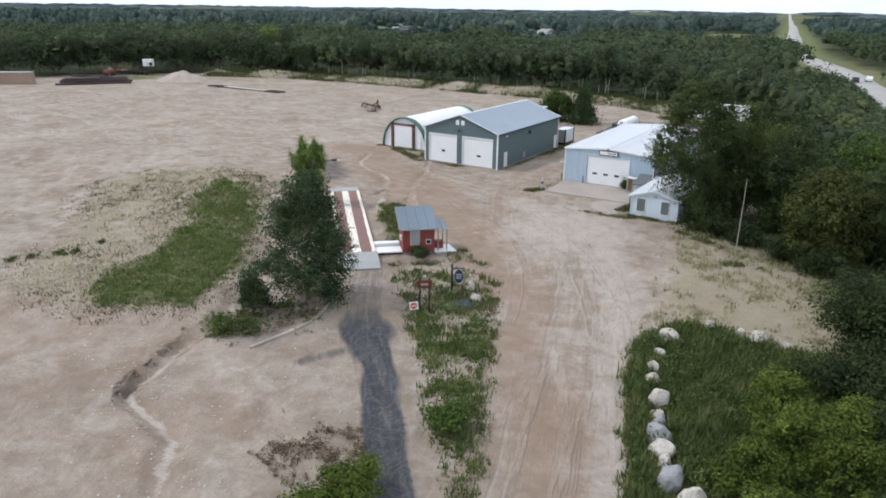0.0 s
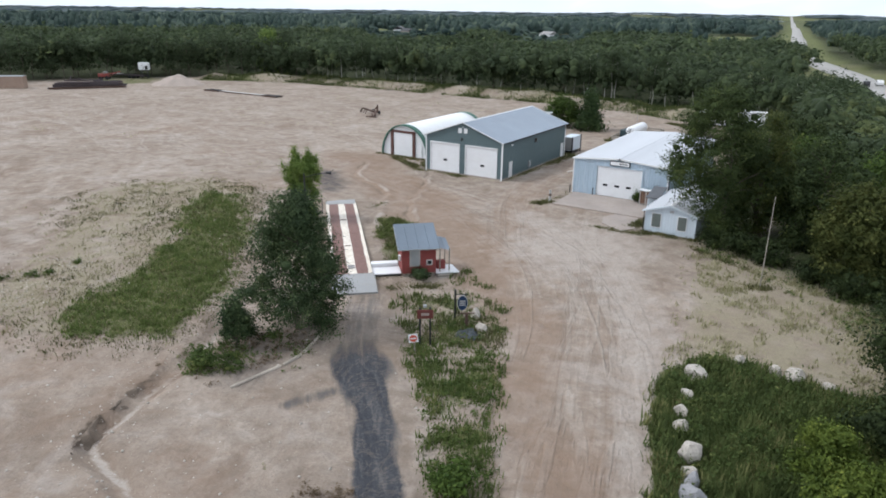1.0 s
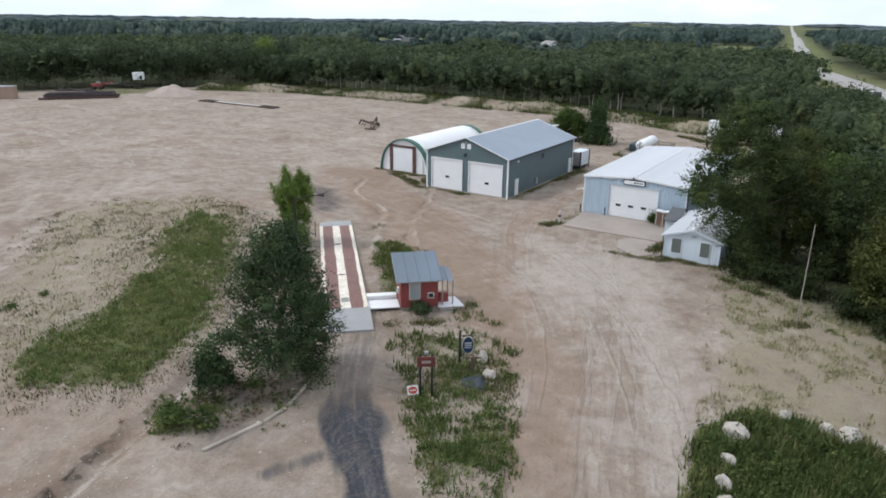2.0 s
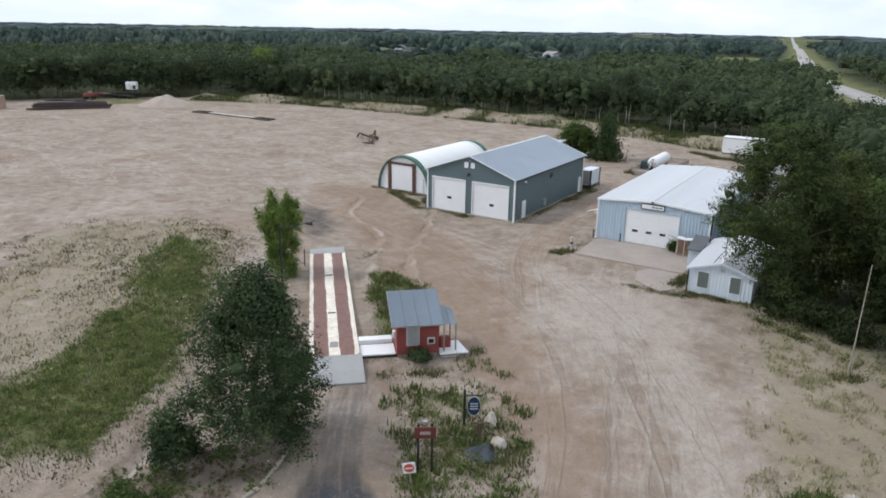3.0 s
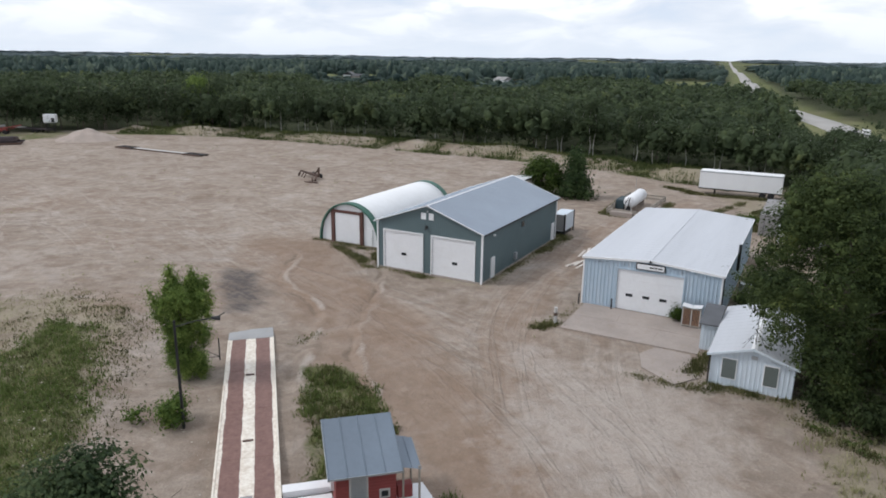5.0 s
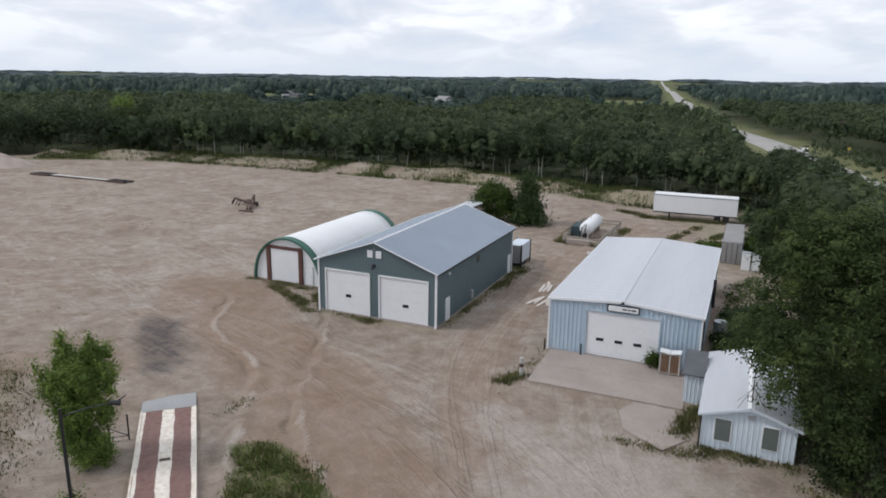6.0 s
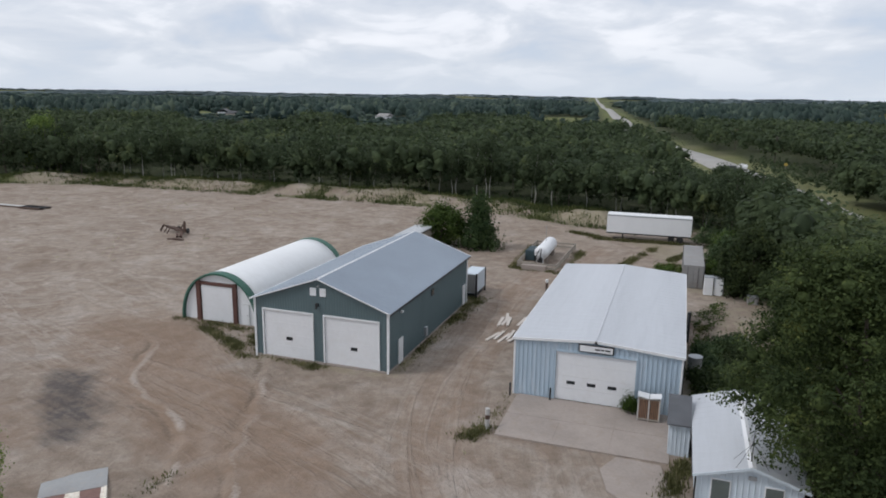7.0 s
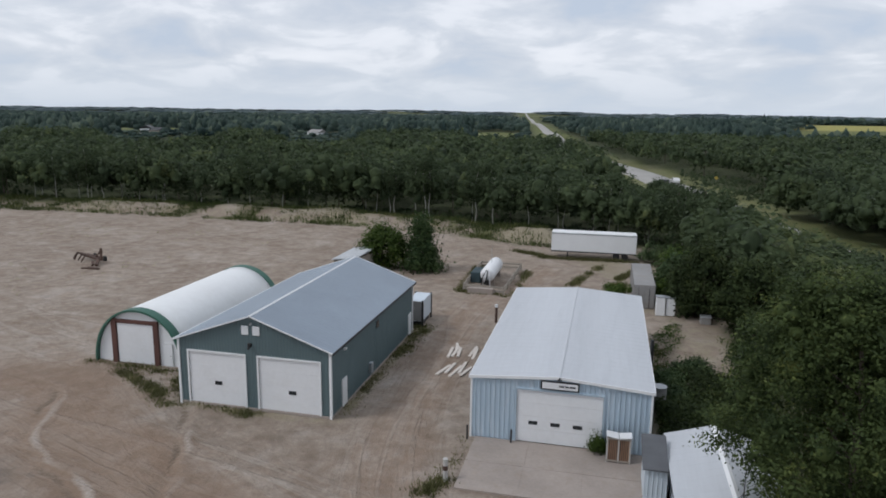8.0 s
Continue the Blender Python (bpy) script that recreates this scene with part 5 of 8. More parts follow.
def domes(x, y, w, h, seed, segs=8, rings=3):
    """Rough rounded crowns of far trees, each with its own dents."""
    r = np.random.default_rng(seed)
    n = len(x)
    tv = []
    for j in range(rings):
        el = (-0.35 + 1.45 * j / rings) * 1.0
        for i in range(segs):
            a = 2 * math.pi * (i + 0.5 * (j % 2)) / segs
            tv.append((math.cos(a) * math.cos(el), math.sin(a) * math.cos(el), math.sin(el)))
    tv.append((0, 0, 1))
    tv = np.array(tv)
    k = len(tv)
    tf = [(j * segs + i, j * segs + (i + 1) % segs, (j + 1) * segs + (i + 1) % segs) for j in range(rings - 1) for i in range(segs)]
    tf += [(j * segs + i, (j + 1) * segs + (i + 1) % segs, (j + 1) * segs + i) for j in range(rings - 1) for i in range(segs)]
    tf += [((rings - 1) * segs + i, (rings - 1) * segs + (i + 1) % segs, k - 1) for i in range(segs)]
    tf = np.array(tf)
    dent = 0.72 + 0.56 * r.random((n, k, 1))
    P = tv[None] * dent * np.stack([w, w, h * 0.5], -1)[:, None, :]
    P[..., 0] += x[:, None]
    P[..., 1] += y[:, None]
    P[..., 2] += (level(x, y) + h * 0.5)[:, None]
    return P.reshape(-1, 3), (tf[None] + (np.arange(n) * k)[:, None, None]).reshape(-1, 3)


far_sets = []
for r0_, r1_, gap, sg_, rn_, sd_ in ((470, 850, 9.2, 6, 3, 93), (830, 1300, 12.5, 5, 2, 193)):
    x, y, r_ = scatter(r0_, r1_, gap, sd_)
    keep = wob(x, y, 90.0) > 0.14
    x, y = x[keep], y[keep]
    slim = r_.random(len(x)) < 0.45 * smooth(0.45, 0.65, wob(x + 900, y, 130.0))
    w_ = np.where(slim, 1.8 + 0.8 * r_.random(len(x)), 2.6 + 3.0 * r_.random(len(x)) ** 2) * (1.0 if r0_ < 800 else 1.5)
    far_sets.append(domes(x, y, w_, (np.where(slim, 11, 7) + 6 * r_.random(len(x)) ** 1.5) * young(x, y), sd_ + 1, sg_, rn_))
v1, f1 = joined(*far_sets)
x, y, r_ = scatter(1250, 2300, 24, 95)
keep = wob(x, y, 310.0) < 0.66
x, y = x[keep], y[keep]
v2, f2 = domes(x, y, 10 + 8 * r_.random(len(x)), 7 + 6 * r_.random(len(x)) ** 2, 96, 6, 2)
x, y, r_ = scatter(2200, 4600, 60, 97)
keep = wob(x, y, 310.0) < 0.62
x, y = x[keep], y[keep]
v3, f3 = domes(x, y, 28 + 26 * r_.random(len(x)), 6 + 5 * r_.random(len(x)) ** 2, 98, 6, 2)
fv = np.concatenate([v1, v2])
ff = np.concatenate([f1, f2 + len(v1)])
tagged(new("backdrop", mesh_np("backdrop", v3, f3, F_HORIZON)), "woods along the horizon, haze painted in as pale blue-green", "woods", kind="stuff")
tagged(new("far_woods", mesh_np("far_woods", fv, ff, F_FAR)), "far dark green woods reaching to the horizon, bluish with painted haze", "woods", kind="stuff")


# ---------- grass and weeds ----------
ROCKS = [(-8.8, 43.4, 1.48, 0.83), (-8.6, 40.4, 0.86, 0.58), (-8.4, 38.2, 0.9, 0.72), (-8.0, 36.6, 0.82, 0.68), (-6.8, 34.0, 1.36, 1.08), (-6.5, 32.6, 0.78, 0.58), (-6.2, 31.9, 0.94, 0.76), (-5.8, 30.5, 1.21, 1.01), (-5.2, 29.0, 1.25, 0.9), (-4.8, 28.1, 0.86, 0.68), (-4.1, 26.8, 1.44, 1.08), (-3.0, 25.4, 1.56, 1.15), (-6.6, 46.6, 0.86, 0.65), (-4.4, 46.2, 0.78, 0.72), (-3.3, 46.4, 1.48, 0.65), (-25.2, 42.9, 0.95, 0.8), (-23.8, 41.3, 0.85, 0.6), (-1.2, 46.0, 0.78, 0.5)]


def off_rocks(x, y):
    ok = np.ones(np.shape(x), bool)
    for rx, ry, rw, _ in ROCKS:
        ok &= np.hypot(x - rx, y - ry) > rw * 0.62
    return ok


def tufts(name, label, x, y, h, spread, blades, material, seed):
    """Tufts of upright, outward-leaning blades, one sheet of triangles."""
    r = np.random.default_rng(seed)
    n = len(x)
    bx = x[:, None] + spread[:, None] * r.normal(size=(n, blades)) * 0.5
    by = y[:, None] + spread[:, None] * r.normal(size=(n, blades)) * 0.5
    bz = np.repeat(level(x, y)[:, None], blades, 1) - 0.03
    hh = h[:, None] * (0.45 + 0.75 * r.random((n, blades)))
    a = r.random((n, blades)) * 6.28
    ln = hh * (0.15 + 0.55 * r.random((n, blades)))
    wd = 0.03 + 0.05 * hh
    dx, dy = np.cos(a), np.sin(a)
    A = np.stack([bx - dy * wd, by + dx * wd, bz], -1)
    B = np.stack([bx + dy * wd, by - dx * wd, bz], -1)
    C = np.stack([bx + dx * ln, by + dy * ln, bz + hh], -1)
    V = np.stack([A, B, C], 2).reshape(-1, 3)
    return tagged(new(name, mesh_np(name, V, np.arange(len(V)).reshape(-1, 3), material)), label, "grass", kind="stuff")


def sow(poly, n, seed, dens=None):
    r = np.random.default_rng(seed)
    p = np.array(poly)
    x = p[:, 0].min() + r.random(n) * np.ptp(p[:, 0])
    y = p[:, 1].min() + r.random(n) * np.ptp(p[:, 1])
    ok = inside(poly, x, y)
    if dens is not None:
        ok &= r.random(n) < dens(x, y)
    return x[ok], y[ok], r


def clear_of_drive(x, y):
    d, _, w = along(DRIVE, x, y)
    return d > 1.3 + 0.8 * smooth(5, 17, w - 22.3)


x, y, r_ = sow(GRASS_LEFT, 15000, 101, lambda x, y: (0.4 + 0.6 * smooth(0.15, 0.6, wob(x, y, 2.2))) * smooth(-1.0, 2.6, edge_dist(GRASS_LEFT, x, y) + 1.4 * (wob(x, y, 3.0) - 0.5)))
tufts("grass", "green grass patch on the sandy bank", x, y, 0.16 + 0.22 * r_.random(len(x)), 0.3 + 0.1 * r_.random(len(x)), 7, F_GRASS, 102)
x, y, r_ = sow(MEDIAN, 11000, 103, lambda x, y: (1 - 0.75 * smooth(39, 44, y)) * (0.45 + 0.5 * smooth(0.22, 0.52, 0.5 * wob(x, y, 2.6) + 0.5 * wob(x, y, 0.9))) * clear_of_drive(x, y) * smooth(-0.4, 0.7, edge_dist(MEDIAN, x, y) + 1.4 * (wob(x, y, 1.6) - 0.5)))
low = y > 36 + 6 * wob(x, y, 2.0)
hh_ = 0.2 + 0.35 * r_.random(len(x))
tufts("weeds", "tall green weeds in the strip between the lanes", x[~low], y[~low], hh_[~low], 0.3 + 0.15 * r_.random((~low).sum()), 8, F_GRASS, 104)
tufts("weeds", "mixed green and straw weeds round the signs", x[low], y[low], 0.8 * hh_[low], 0.4 + 0.15 * r_.random(low.sum()), 8, F_WALL, 149)
x, y, r_ = sow([(-36.5, 44.5), (-31.0, 51.5), (-26.0, 49.5), (-21.5, 42.0), (-28.0, 38.5), (-33.0, 39.5)], 260, 147, lambda x, y: (0.25 + 0.75 * smooth(0.4, 0.65, wob(x, y, 2.0))) * clear_of_drive(x, y) * ~inside([(-37.5, 45.5), (-33.5, 41.5), (-29.5, 47.5), (-33.5, 51)], x, y))
tufts("weeds", "scattered green tufts on the sand before the hut", x, y, 0.25 + 0.3 * r_.random(len(x)), 0.45 + 0.2 * r_.random(len(x)), 26, F_GRASS, 148)
x, y, r_ = sow(WEEDS_RIGHT, 15000, 105, lambda x, y: off_rocks(x, y) * smooth(-0.2, 1.4, edge_dist(WEEDS_RIGHT, x, y) + 1.2 * (wob(x, y, 1.5) - 0.5)))
tufts("tall_grass", "tall green grass and weeds behind the row of boulders", x, y, 0.35 + 0.5 * r_.random(len(x)), 0.35 + 0.15 * r_.random(len(x)), 8, F_BERM, 106)
x, y, r_ = sow(SCALE_GRASS, 4600, 107, lambda x, y: (0.3 + 0.7 * smooth(0.22, 0.55, wob(x, y, 1.6))) * smooth(-0.2, 1.6, edge_dist(SCALE_GRASS, x, y) + 1.2 * (wob(x, y, 2.3) - 0.5)))
dry = wob(x, y, 1.8) + 0.25 * r_.normal(size=len(x)) > 0.47
tufts("grass", "green grass between the scale and the hut", x[~dry], y[~dry], 0.15 + 0.35 * r_.random((~dry).sum()), 0.35 + 0.1 * r_.random((~dry).sum()), 8, F_GRASS, 108)
tufts("grass", "straw-coloured grass between the scale and the hut", x[dry], y[dry], 0.15 + 0.3 * r_.random(dry.sum()), 0.4 + 0.1 * r_.random(dry.sum()), 8, F_WALL, 150)
x, y, r_ = sow(SCRUB_LEFT, 34000, 109, lambda x, y: 0.55 * smooth(0.22, 0.8, 0.4 * wob(x, y, 6.0) + 0.6 * wob(x, y, 1.1)) * smooth(-1, 5, edge_dist(SCRUB_LEFT, x, y)))
tufts("dry_weeds", "sparse dry weeds on the sandy bank", x, y, 0.10 + 0.17 * r_.random(len(x)), 0.4 + 0.2 * r_.random(len(x)), 5, F_DRY, 110)
x, y, r_ = sow(SCRUB_LEFT, 16000, 151, lambda x, y: 0.8 * smooth(0.42, 0.75, 0.55 * wob(x, y, 5.0) + 0.45 * wob(x, y, 1.4)) * smooth(-1, 4, edge_dist(SCRUB_LEFT, x, y)) + 0.35 * smooth(-5.0, -0.5, edge_dist(GRASS_LEFT, x, y)))
tufts("weeds", "olive weeds scattered round the green patch", x, y, 0.12 + 0.2 * r_.random(len(x)), 0.4 + 0.15 * r_.random(len(x)), 6, F_WALL, 152)
x, y, r_ = sow(SCRUB_RIGHT, 7000, 111, lambda x, y: 0.7 * smooth(0.42, 0.72, 0.5 * wob(x, y, 4.0) + 0.5 * wob(x, y, 1.2)) + 0.5 * smooth(-4, 6, x))
tufts("dry_weeds", "patchy olive weeds below the large trees", x, y, 0.18 + 0.3 * r_.random(len(x)), 0.3 + 0.1 * r_.random(len(x)), 6, F_DRY, 112)
ridge_zone = [(-190, 152), (-160, 164), (-120, 165), (-80, 165), (-55, 162), (-30, 152), (-20, 158), (-36, 172), (-80, 184), (-160, 182), (-200, 168)]
x, y, r_ = sow(ridge_zone, 21000, 113, lambda x, y: smooth(0.12, 0.45, wob(x, y, 5.0)) * (1 - 0.75 * smooth(0.48, 0.64, wob(x, y, 8.0))))
tufts("grass", "rough grass along the spoil ridge", x, y, 0.4 + 0.6 * r_.random(len(x)), 0.7 + 0.3 * r_.random(len(x)), 7, F_BERM, 114)


def leafy(name, label, x, y, h, n, size, seed, material):
    """Low leafy plants: leaf clumps heaped over each spot."""
    r = np.random.default_rng(seed)
    k = len(x)
    P = np.repeat(np.stack([x, y, level(x, y)], 1), n, 0)
    H = np.repeat(h, n)
    d = r.normal(size=(k * n, 3)) * 0.5
    P = P + np.stack([d[:, 0] * H * 0.8, d[:, 1] * H * 0.8, H * r.random(k * n) ** 0.7], 1)
    nrm = d + np.array([0, 0, 0.7]) + 0.4 * r.normal(size=(k * n, 3))
    nrm /= np.linalg.norm(nrm, axis=1, keepdims=True)
    t = np.cross(nrm, r.normal(size=(k * n, 3)))
    t /= np.linalg.norm(t, axis=1, keepdims=True)
    b = np.cross(nrm, t)
    s = size * (0.5 + r.random((k * n, 1)))
    V = np.stack([P - t * s, P + b * s * 0.45, P + t * s, P - b * s * 0.45], 1).reshape(-1, 3)
    return tagged(new(name, mesh_np(name, V, np.arange(len(V)).reshape(-1, 4), material)), label, "weeds", kind="stuff")


x, y, r_ = sow(WEEDS_RIGHT, 2600, 131, lambda x, y: off_rocks(x, y) * (0.25 + 0.75 * smooth(0.35, 0.65, wob(x, y, 2.5))) * smooth(0.2, 1.4, edge_dist(WEEDS_RIGHT, x, y)))
leafy("leafy_weeds", "leafy green weeds behind the row of boulders", x, y, 0.4 + 0.9 * r_.random(len(x)) ** 2, 34, 0.09, 132, F_WEED)
x, y, r_ = sow(MEDIAN, 1700, 133, lambda x, y: (1 - 0.6 * smooth(39, 44, y)) * (0.3 + 0.7 * smooth(0.25, 0.6, 0.6 * wob(x, y, 2.6) + 0.4 * wob(x, y, 0.9))) * clear_of_drive(x, y) * smooth(-0.2, 0.7, edge_dist(MEDIAN, x, y)))
leafy("leafy_weeds", "leafy green weeds in the strip between the lanes", x, y, 0.25 + 0.6 * r_.random(len(x)) ** 2, 26, 0.075, 134, F_WEED)
x, y, r_ = sow(SCALE_GRASS, 300, 135, lambda x, y: (0.25 + 0.75 * smooth(0.25, 0.6, wob(x, y, 2.0))) * smooth(0, 0.8, edge_dist(SCALE_GRASS, x, y)))
leafy("leafy_weeds", "leafy weeds between the scale and the hut", x, y, 0.3 + 0.4 * r_.random(len(x)), 22, 0.07, 136, F_OLIVE)
x, y, r_ = sow(GRASS_LEFT, 1500, 137, lambda x, y: smooth(0.3, 0.7, wob(x, y, 3.2)))
leafy("leafy_weeds", "leafy green weeds on the sandy bank", x, y, 0.2 + 0.3 * r_.random(len(x)), 20, 0.09, 138, F_GRASS)
x, y, r_ = sow([(-21, 84), (-14, 82), (-11, 100), (-12, 112), (-17, 117), (-21, 108)], 1900, 139, lambda x, y: np.where(y < 98, smooth(0.15, 0.45, wob(x, y, 4.0)), 0.5 * smooth(0.45, 0.7, wob(x, y, 4.0))))
leafy("leafy_weeds", "olive weeds beside the workshop", x, y, 0.3 + 0.5 * r_.random(len(x)), 22, 0.11, 140, F_WEED)

x, y, r_ = sow([(-24.0, 17.0), (-23.0, 21.5), (-19.0, 23.0), (-17.5, 19.5), (-20.0, 16.0)], 700, 141, lambda x, y: smooth(0.25, 0.6, wob(x, y, 1.2)) * clear_of_drive(x, y))
leafy("dead_weeds", "brown dead weeds beside the asphalt lane", x, y, 0.15 + 0.25 * r_.random(len(x)), 16, 0.06, 142, F_DEAD)
x, y, r_ = sow([(-39.5, 24.5), (-37.5, 33.0), (-33.0, 34.5), (-31.5, 28.0), (-34.5, 24.5)], 700, 143, lambda x, y: 0.7 * smooth(0.25, 0.6, wob(x, y, 1.4)))
leafy("dead_weeds", "grey-brown weeds under the tree beside the lane", x, y, 0.12 + 0.25 * r_.random(len(x)), 16, 0.06, 144, F_DEAD)
x, y, r_ = sow([(-40.0, 27.0), (-38.0, 33.0), (-33.0, 33.0), (-30.5, 30.0), (-33.5, 26.5), (-37.0, 25.0)], 800, 153, lambda x, y: smooth(0.25, 0.6, wob(x, y, 1.7)) * clear_of_drive(x, y))
leafy("leafy_weeds", "dark green weeds under the tree beside the lane", x, y, 0.15 + 0.4 * r_.random(len(x)) ** 2, 20, 0.07, 154, F_WEED)
for k, (x, y, w, h) in enumerate(((-64.0, 25.4, 0.9, 0.5), (-62.8, 26.8, 0.8, 0.45), (-61.2, 28.6, 1.1, 0.6), (-60.4, 29.6, 0.7, 0.4), (-60.6, 32.4, 0.6, 0.35))):
    shrub(x, y, w, h, 420, 0.07, 480 + 2 * k, F_WEED, "low green weed clump on the bare sand", "weed clumps")

# dark weeds, also added to deepen the shade at the foot of the trees
x, y, r_ = sow([(-15, 68.5), (-8.5, 64.0), (-3.0, 58.5), (1.5, 51.5), (6.0, 47.5), (10.0, 47.0), (8.0, 55.0), (0.0, 63.0), (-9.0, 69.0)], 1500, 145, lambda x, y: 0.25 + 0.75 * smooth(0.35, 0.65, wob(x, y, 2.4)))
leafy("leafy_weeds", "dark green weeds along the foot of the trees", x, y, 0.2 + 0.5 * r_.random(len(x)) ** 2, 24, 0.075, 146, F_WEED)

# weeds along walls and posts, and stray tufts over the yard
wall_spots = [(-66.0, 87.9, -58.5, 84.4, 700, 0.4), (-61.0, 85.4, -57.4, 82.4, 420, 0.4), (-52.0, 82.8, -50.0, 82.6, 420, 0.38), (-56.9, 83.2, -50.0, 83.3, 260, 0.35), (-51.3, 83.2, -50.0, 83.2, 90, 0.4), (-60.5, 88.6, -57.2, 84.0, 500, 0.4), (-69.6, 89.0, -60.6, 88.7, 500, 0.4), (-44.1, 84.0, -43.9, 106.0, 1300, 0.32), (-43.8, 98.0, -43.0, 106.0, 500, 0.5), (-21.3, 71.4, -15.6, 71.2, 420, 0.45), (-26.0, 70.2, -20.0, 70.6, 350, 0.35), (-22.6, 72.5, -21.5, 77.2, 380, 0.6), (-35.6, 75.4, -34.2, 77.6, 300, 0.5)]
yard_spots = [(-34.4, 78.5, -33.9, 83.2, 150, 0.3), (-62.5, 116.5, -53.0, 118.0, 1500, 0.7), (-64.0, 121.0, -60.5, 128.0, 900, 0.7), (-43.6, 122.4, -43.2, 137.0, 900, 0.6), (-43.0, 122.2, -37.4, 122.1, 500, 0.4), (-36.0, 146.0, -21.0, 146.2, 1200, 0.7), (-30.0, 128.0, -26.0, 142.0, 700, 0.6), (-24.0, 134.0, -20.0, 142.0, 700, 0.7), (-40.0, 150.0, -33.0, 146.0, 900, 0.7), (-22.6, 122.0, -24.0, 131.0, 900, 0.8), (-43.2, 122.0, -36.5, 121.6, 400, 0.5), (-36.6, 122.0, -36.0, 136.0, 500, 0.6)]
edge_spots = [(-24.5, 119.0, -23.0, 132.0, 600, 0.7), (-20.5, 84.0, -20.0, 106.0, 600, 0.6), (-34.6, 44.6, -31.0, 47.2, 330, 0.35), (-37.0, 45.6, -34.8, 47.6, 120, 0.3), (-8.4, 60.9, -7.0, 61.6, 160, 0.45), (-15.5, 69.0, -9.5, 65.5, 420, 0.4), (-51.0, 62.0, -50.0, 66.0, 60, 0.4), (-46.0, 106.2, -42.5, 107.0, 200, 0.5)]
r_ = np.random.default_rng(121)
sx_, sy_, sh_ = [], [], []
for xa, ya, xb, yb, n, h in wall_spots + yard_spots + edge_spots:
    t_ = r_.random(n)
    sx_.append(xa + (xb - xa) * t_ + 0.3 * r_.normal(size=n))
    sy_.append(ya + (yb - ya) * t_ + 0.3 * r_.normal(size=n))
    sh_.append(h * (0.5 + 0.8 * r_.random(n)))
x, y, h = map(np.concatenate, (sx_, sy_, sh_))
keep = (r_.random(len(x)) < 0.1 + 0.42 * smooth(0.35, 0.7, wob(x, y, 1.3))) & ~(inside([(-56.75, 83.55), (-44.5, 83.55), (-44.5, 105), (-56.75, 105)], x, y) | inside([(-34, 76.5), (-22.6, 76.5), (-22.1, 108), (-34, 108)], x, y) | inside([(-21, 71.85), (-15.8, 71.85), (-15.8, 82), (-21, 82)], x, y) | inside([(-69.2, 89.5), (-60.8, 89.5), (-60.8, 108), (-69.2, 108)], x, y))
x, y, h = x[keep], y[keep], h[keep]
tufts("weeds", "green and dry weeds along walls and posts", x, y, h * 0.6, 0.5 + 0.0 * h, 9, F_WALL, 122)
yard_zone = [(-150, 20), (-150, 160), (-40, 160), (-22, 118), (-16, 66), (-11, 46), (-13, 20)]
x, y, r_ = sow(yard_zone, 9000, 123, lambda x, y: 0.5 * smooth(0.62, 0.85, wob(x, y, 9.0)) * (1 - smooth(9, 5, np.minimum(along(TRACKS[0], x, y)[0], along(TRACKS[1], x, y)[0]))) * clear_of_drive(x, y))
keep = ~(inside([(-57, 83), (-44, 83), (-44, 105.5), (-57, 105.5)], x, y) | inside([(-34.2, 76), (-15, 70), (-15, 109), (-34.2, 109)], x, y) | inside([(-69.6, 89), (-60, 89), (-60, 109), (-69.6, 109)], x, y) | inside([(-33, 42), (-36.5, 39), (-59, 62), (-54, 67), (-30, 50)], x, y))
x, y = x[keep], y[keep]
tufts("dry_weeds", "stray dry tufts over the sandy yard", x, y, 0.12 + 0.2 * r_.random(len(x)), 0.25 + 0.0 * x, 6, F_DRY, 124)


# loose stones on the sand
def pebbles(name, label, x, y, size, seed, material):
    r = np.random.default_rng(seed)
    n = len(x)
    tv = np.array([(1, 0, 0), (0.3, 0.95, 0), (-0.8, 0.6, 0), (-0.8, -0.6, 0), (0.3, -0.95, 0), (0, 0, 0.8), (0, 0, -0.5)], float)
    tf = np.array([(0, 1, 5), (1, 2, 5), (2, 3, 5), (3, 4, 5), (4, 0, 5), (1, 0, 6), (2, 1, 6), (3, 2, 6), (4, 3, 6), (0, 4, 6)])
    P = tv[None] * (0.6 + 0.8 * r.random((n, 7, 1))) * size[:, None, None]
    P[..., 0] += x[:, None]
    P[..., 1] += y[:, None]
    P[..., 2] += level(x, y)[:, None]
    return tagged(new(name, mesh_np(name, P.reshape(-1, 3), (tf[None] + (np.arange(n) * 7)[:, None, None]).reshape(-1, 3), material)), label, "stones", kind="stuff")


x, y, r_ = sow([(-60, 8), (-66, 60), (-30, 44), (-15, 22), (-18, 8)], 9000, 125, lambda x, y: (0.12 + smooth(4.0, 0.5, along(GULLY, x, y)[0])) * clear_of_drive(x, y))
x2, y2, r2 = sow(MEDIAN, 2500, 126, lambda x, y: 0.5 + 0 * x)
x3, y3, r3 = sow([(-68.0, 18.0), (-70.0, 30.0), (-60.0, 34.0), (-55.0, 26.0), (-58.0, 17.0)], 2600, 128, lambda x, y: smooth(0.3, 0.7, wob(x, y, 3.0)))
x, y = np.concatenate([x, x2, x3]), np.concatenate([y, y2, y3])
pebbles("stones", "small pale stones scattered over the sand", x, y, 0.03 + 0.08 * r_.random(len(x)) ** 3, 127, M_STONE)

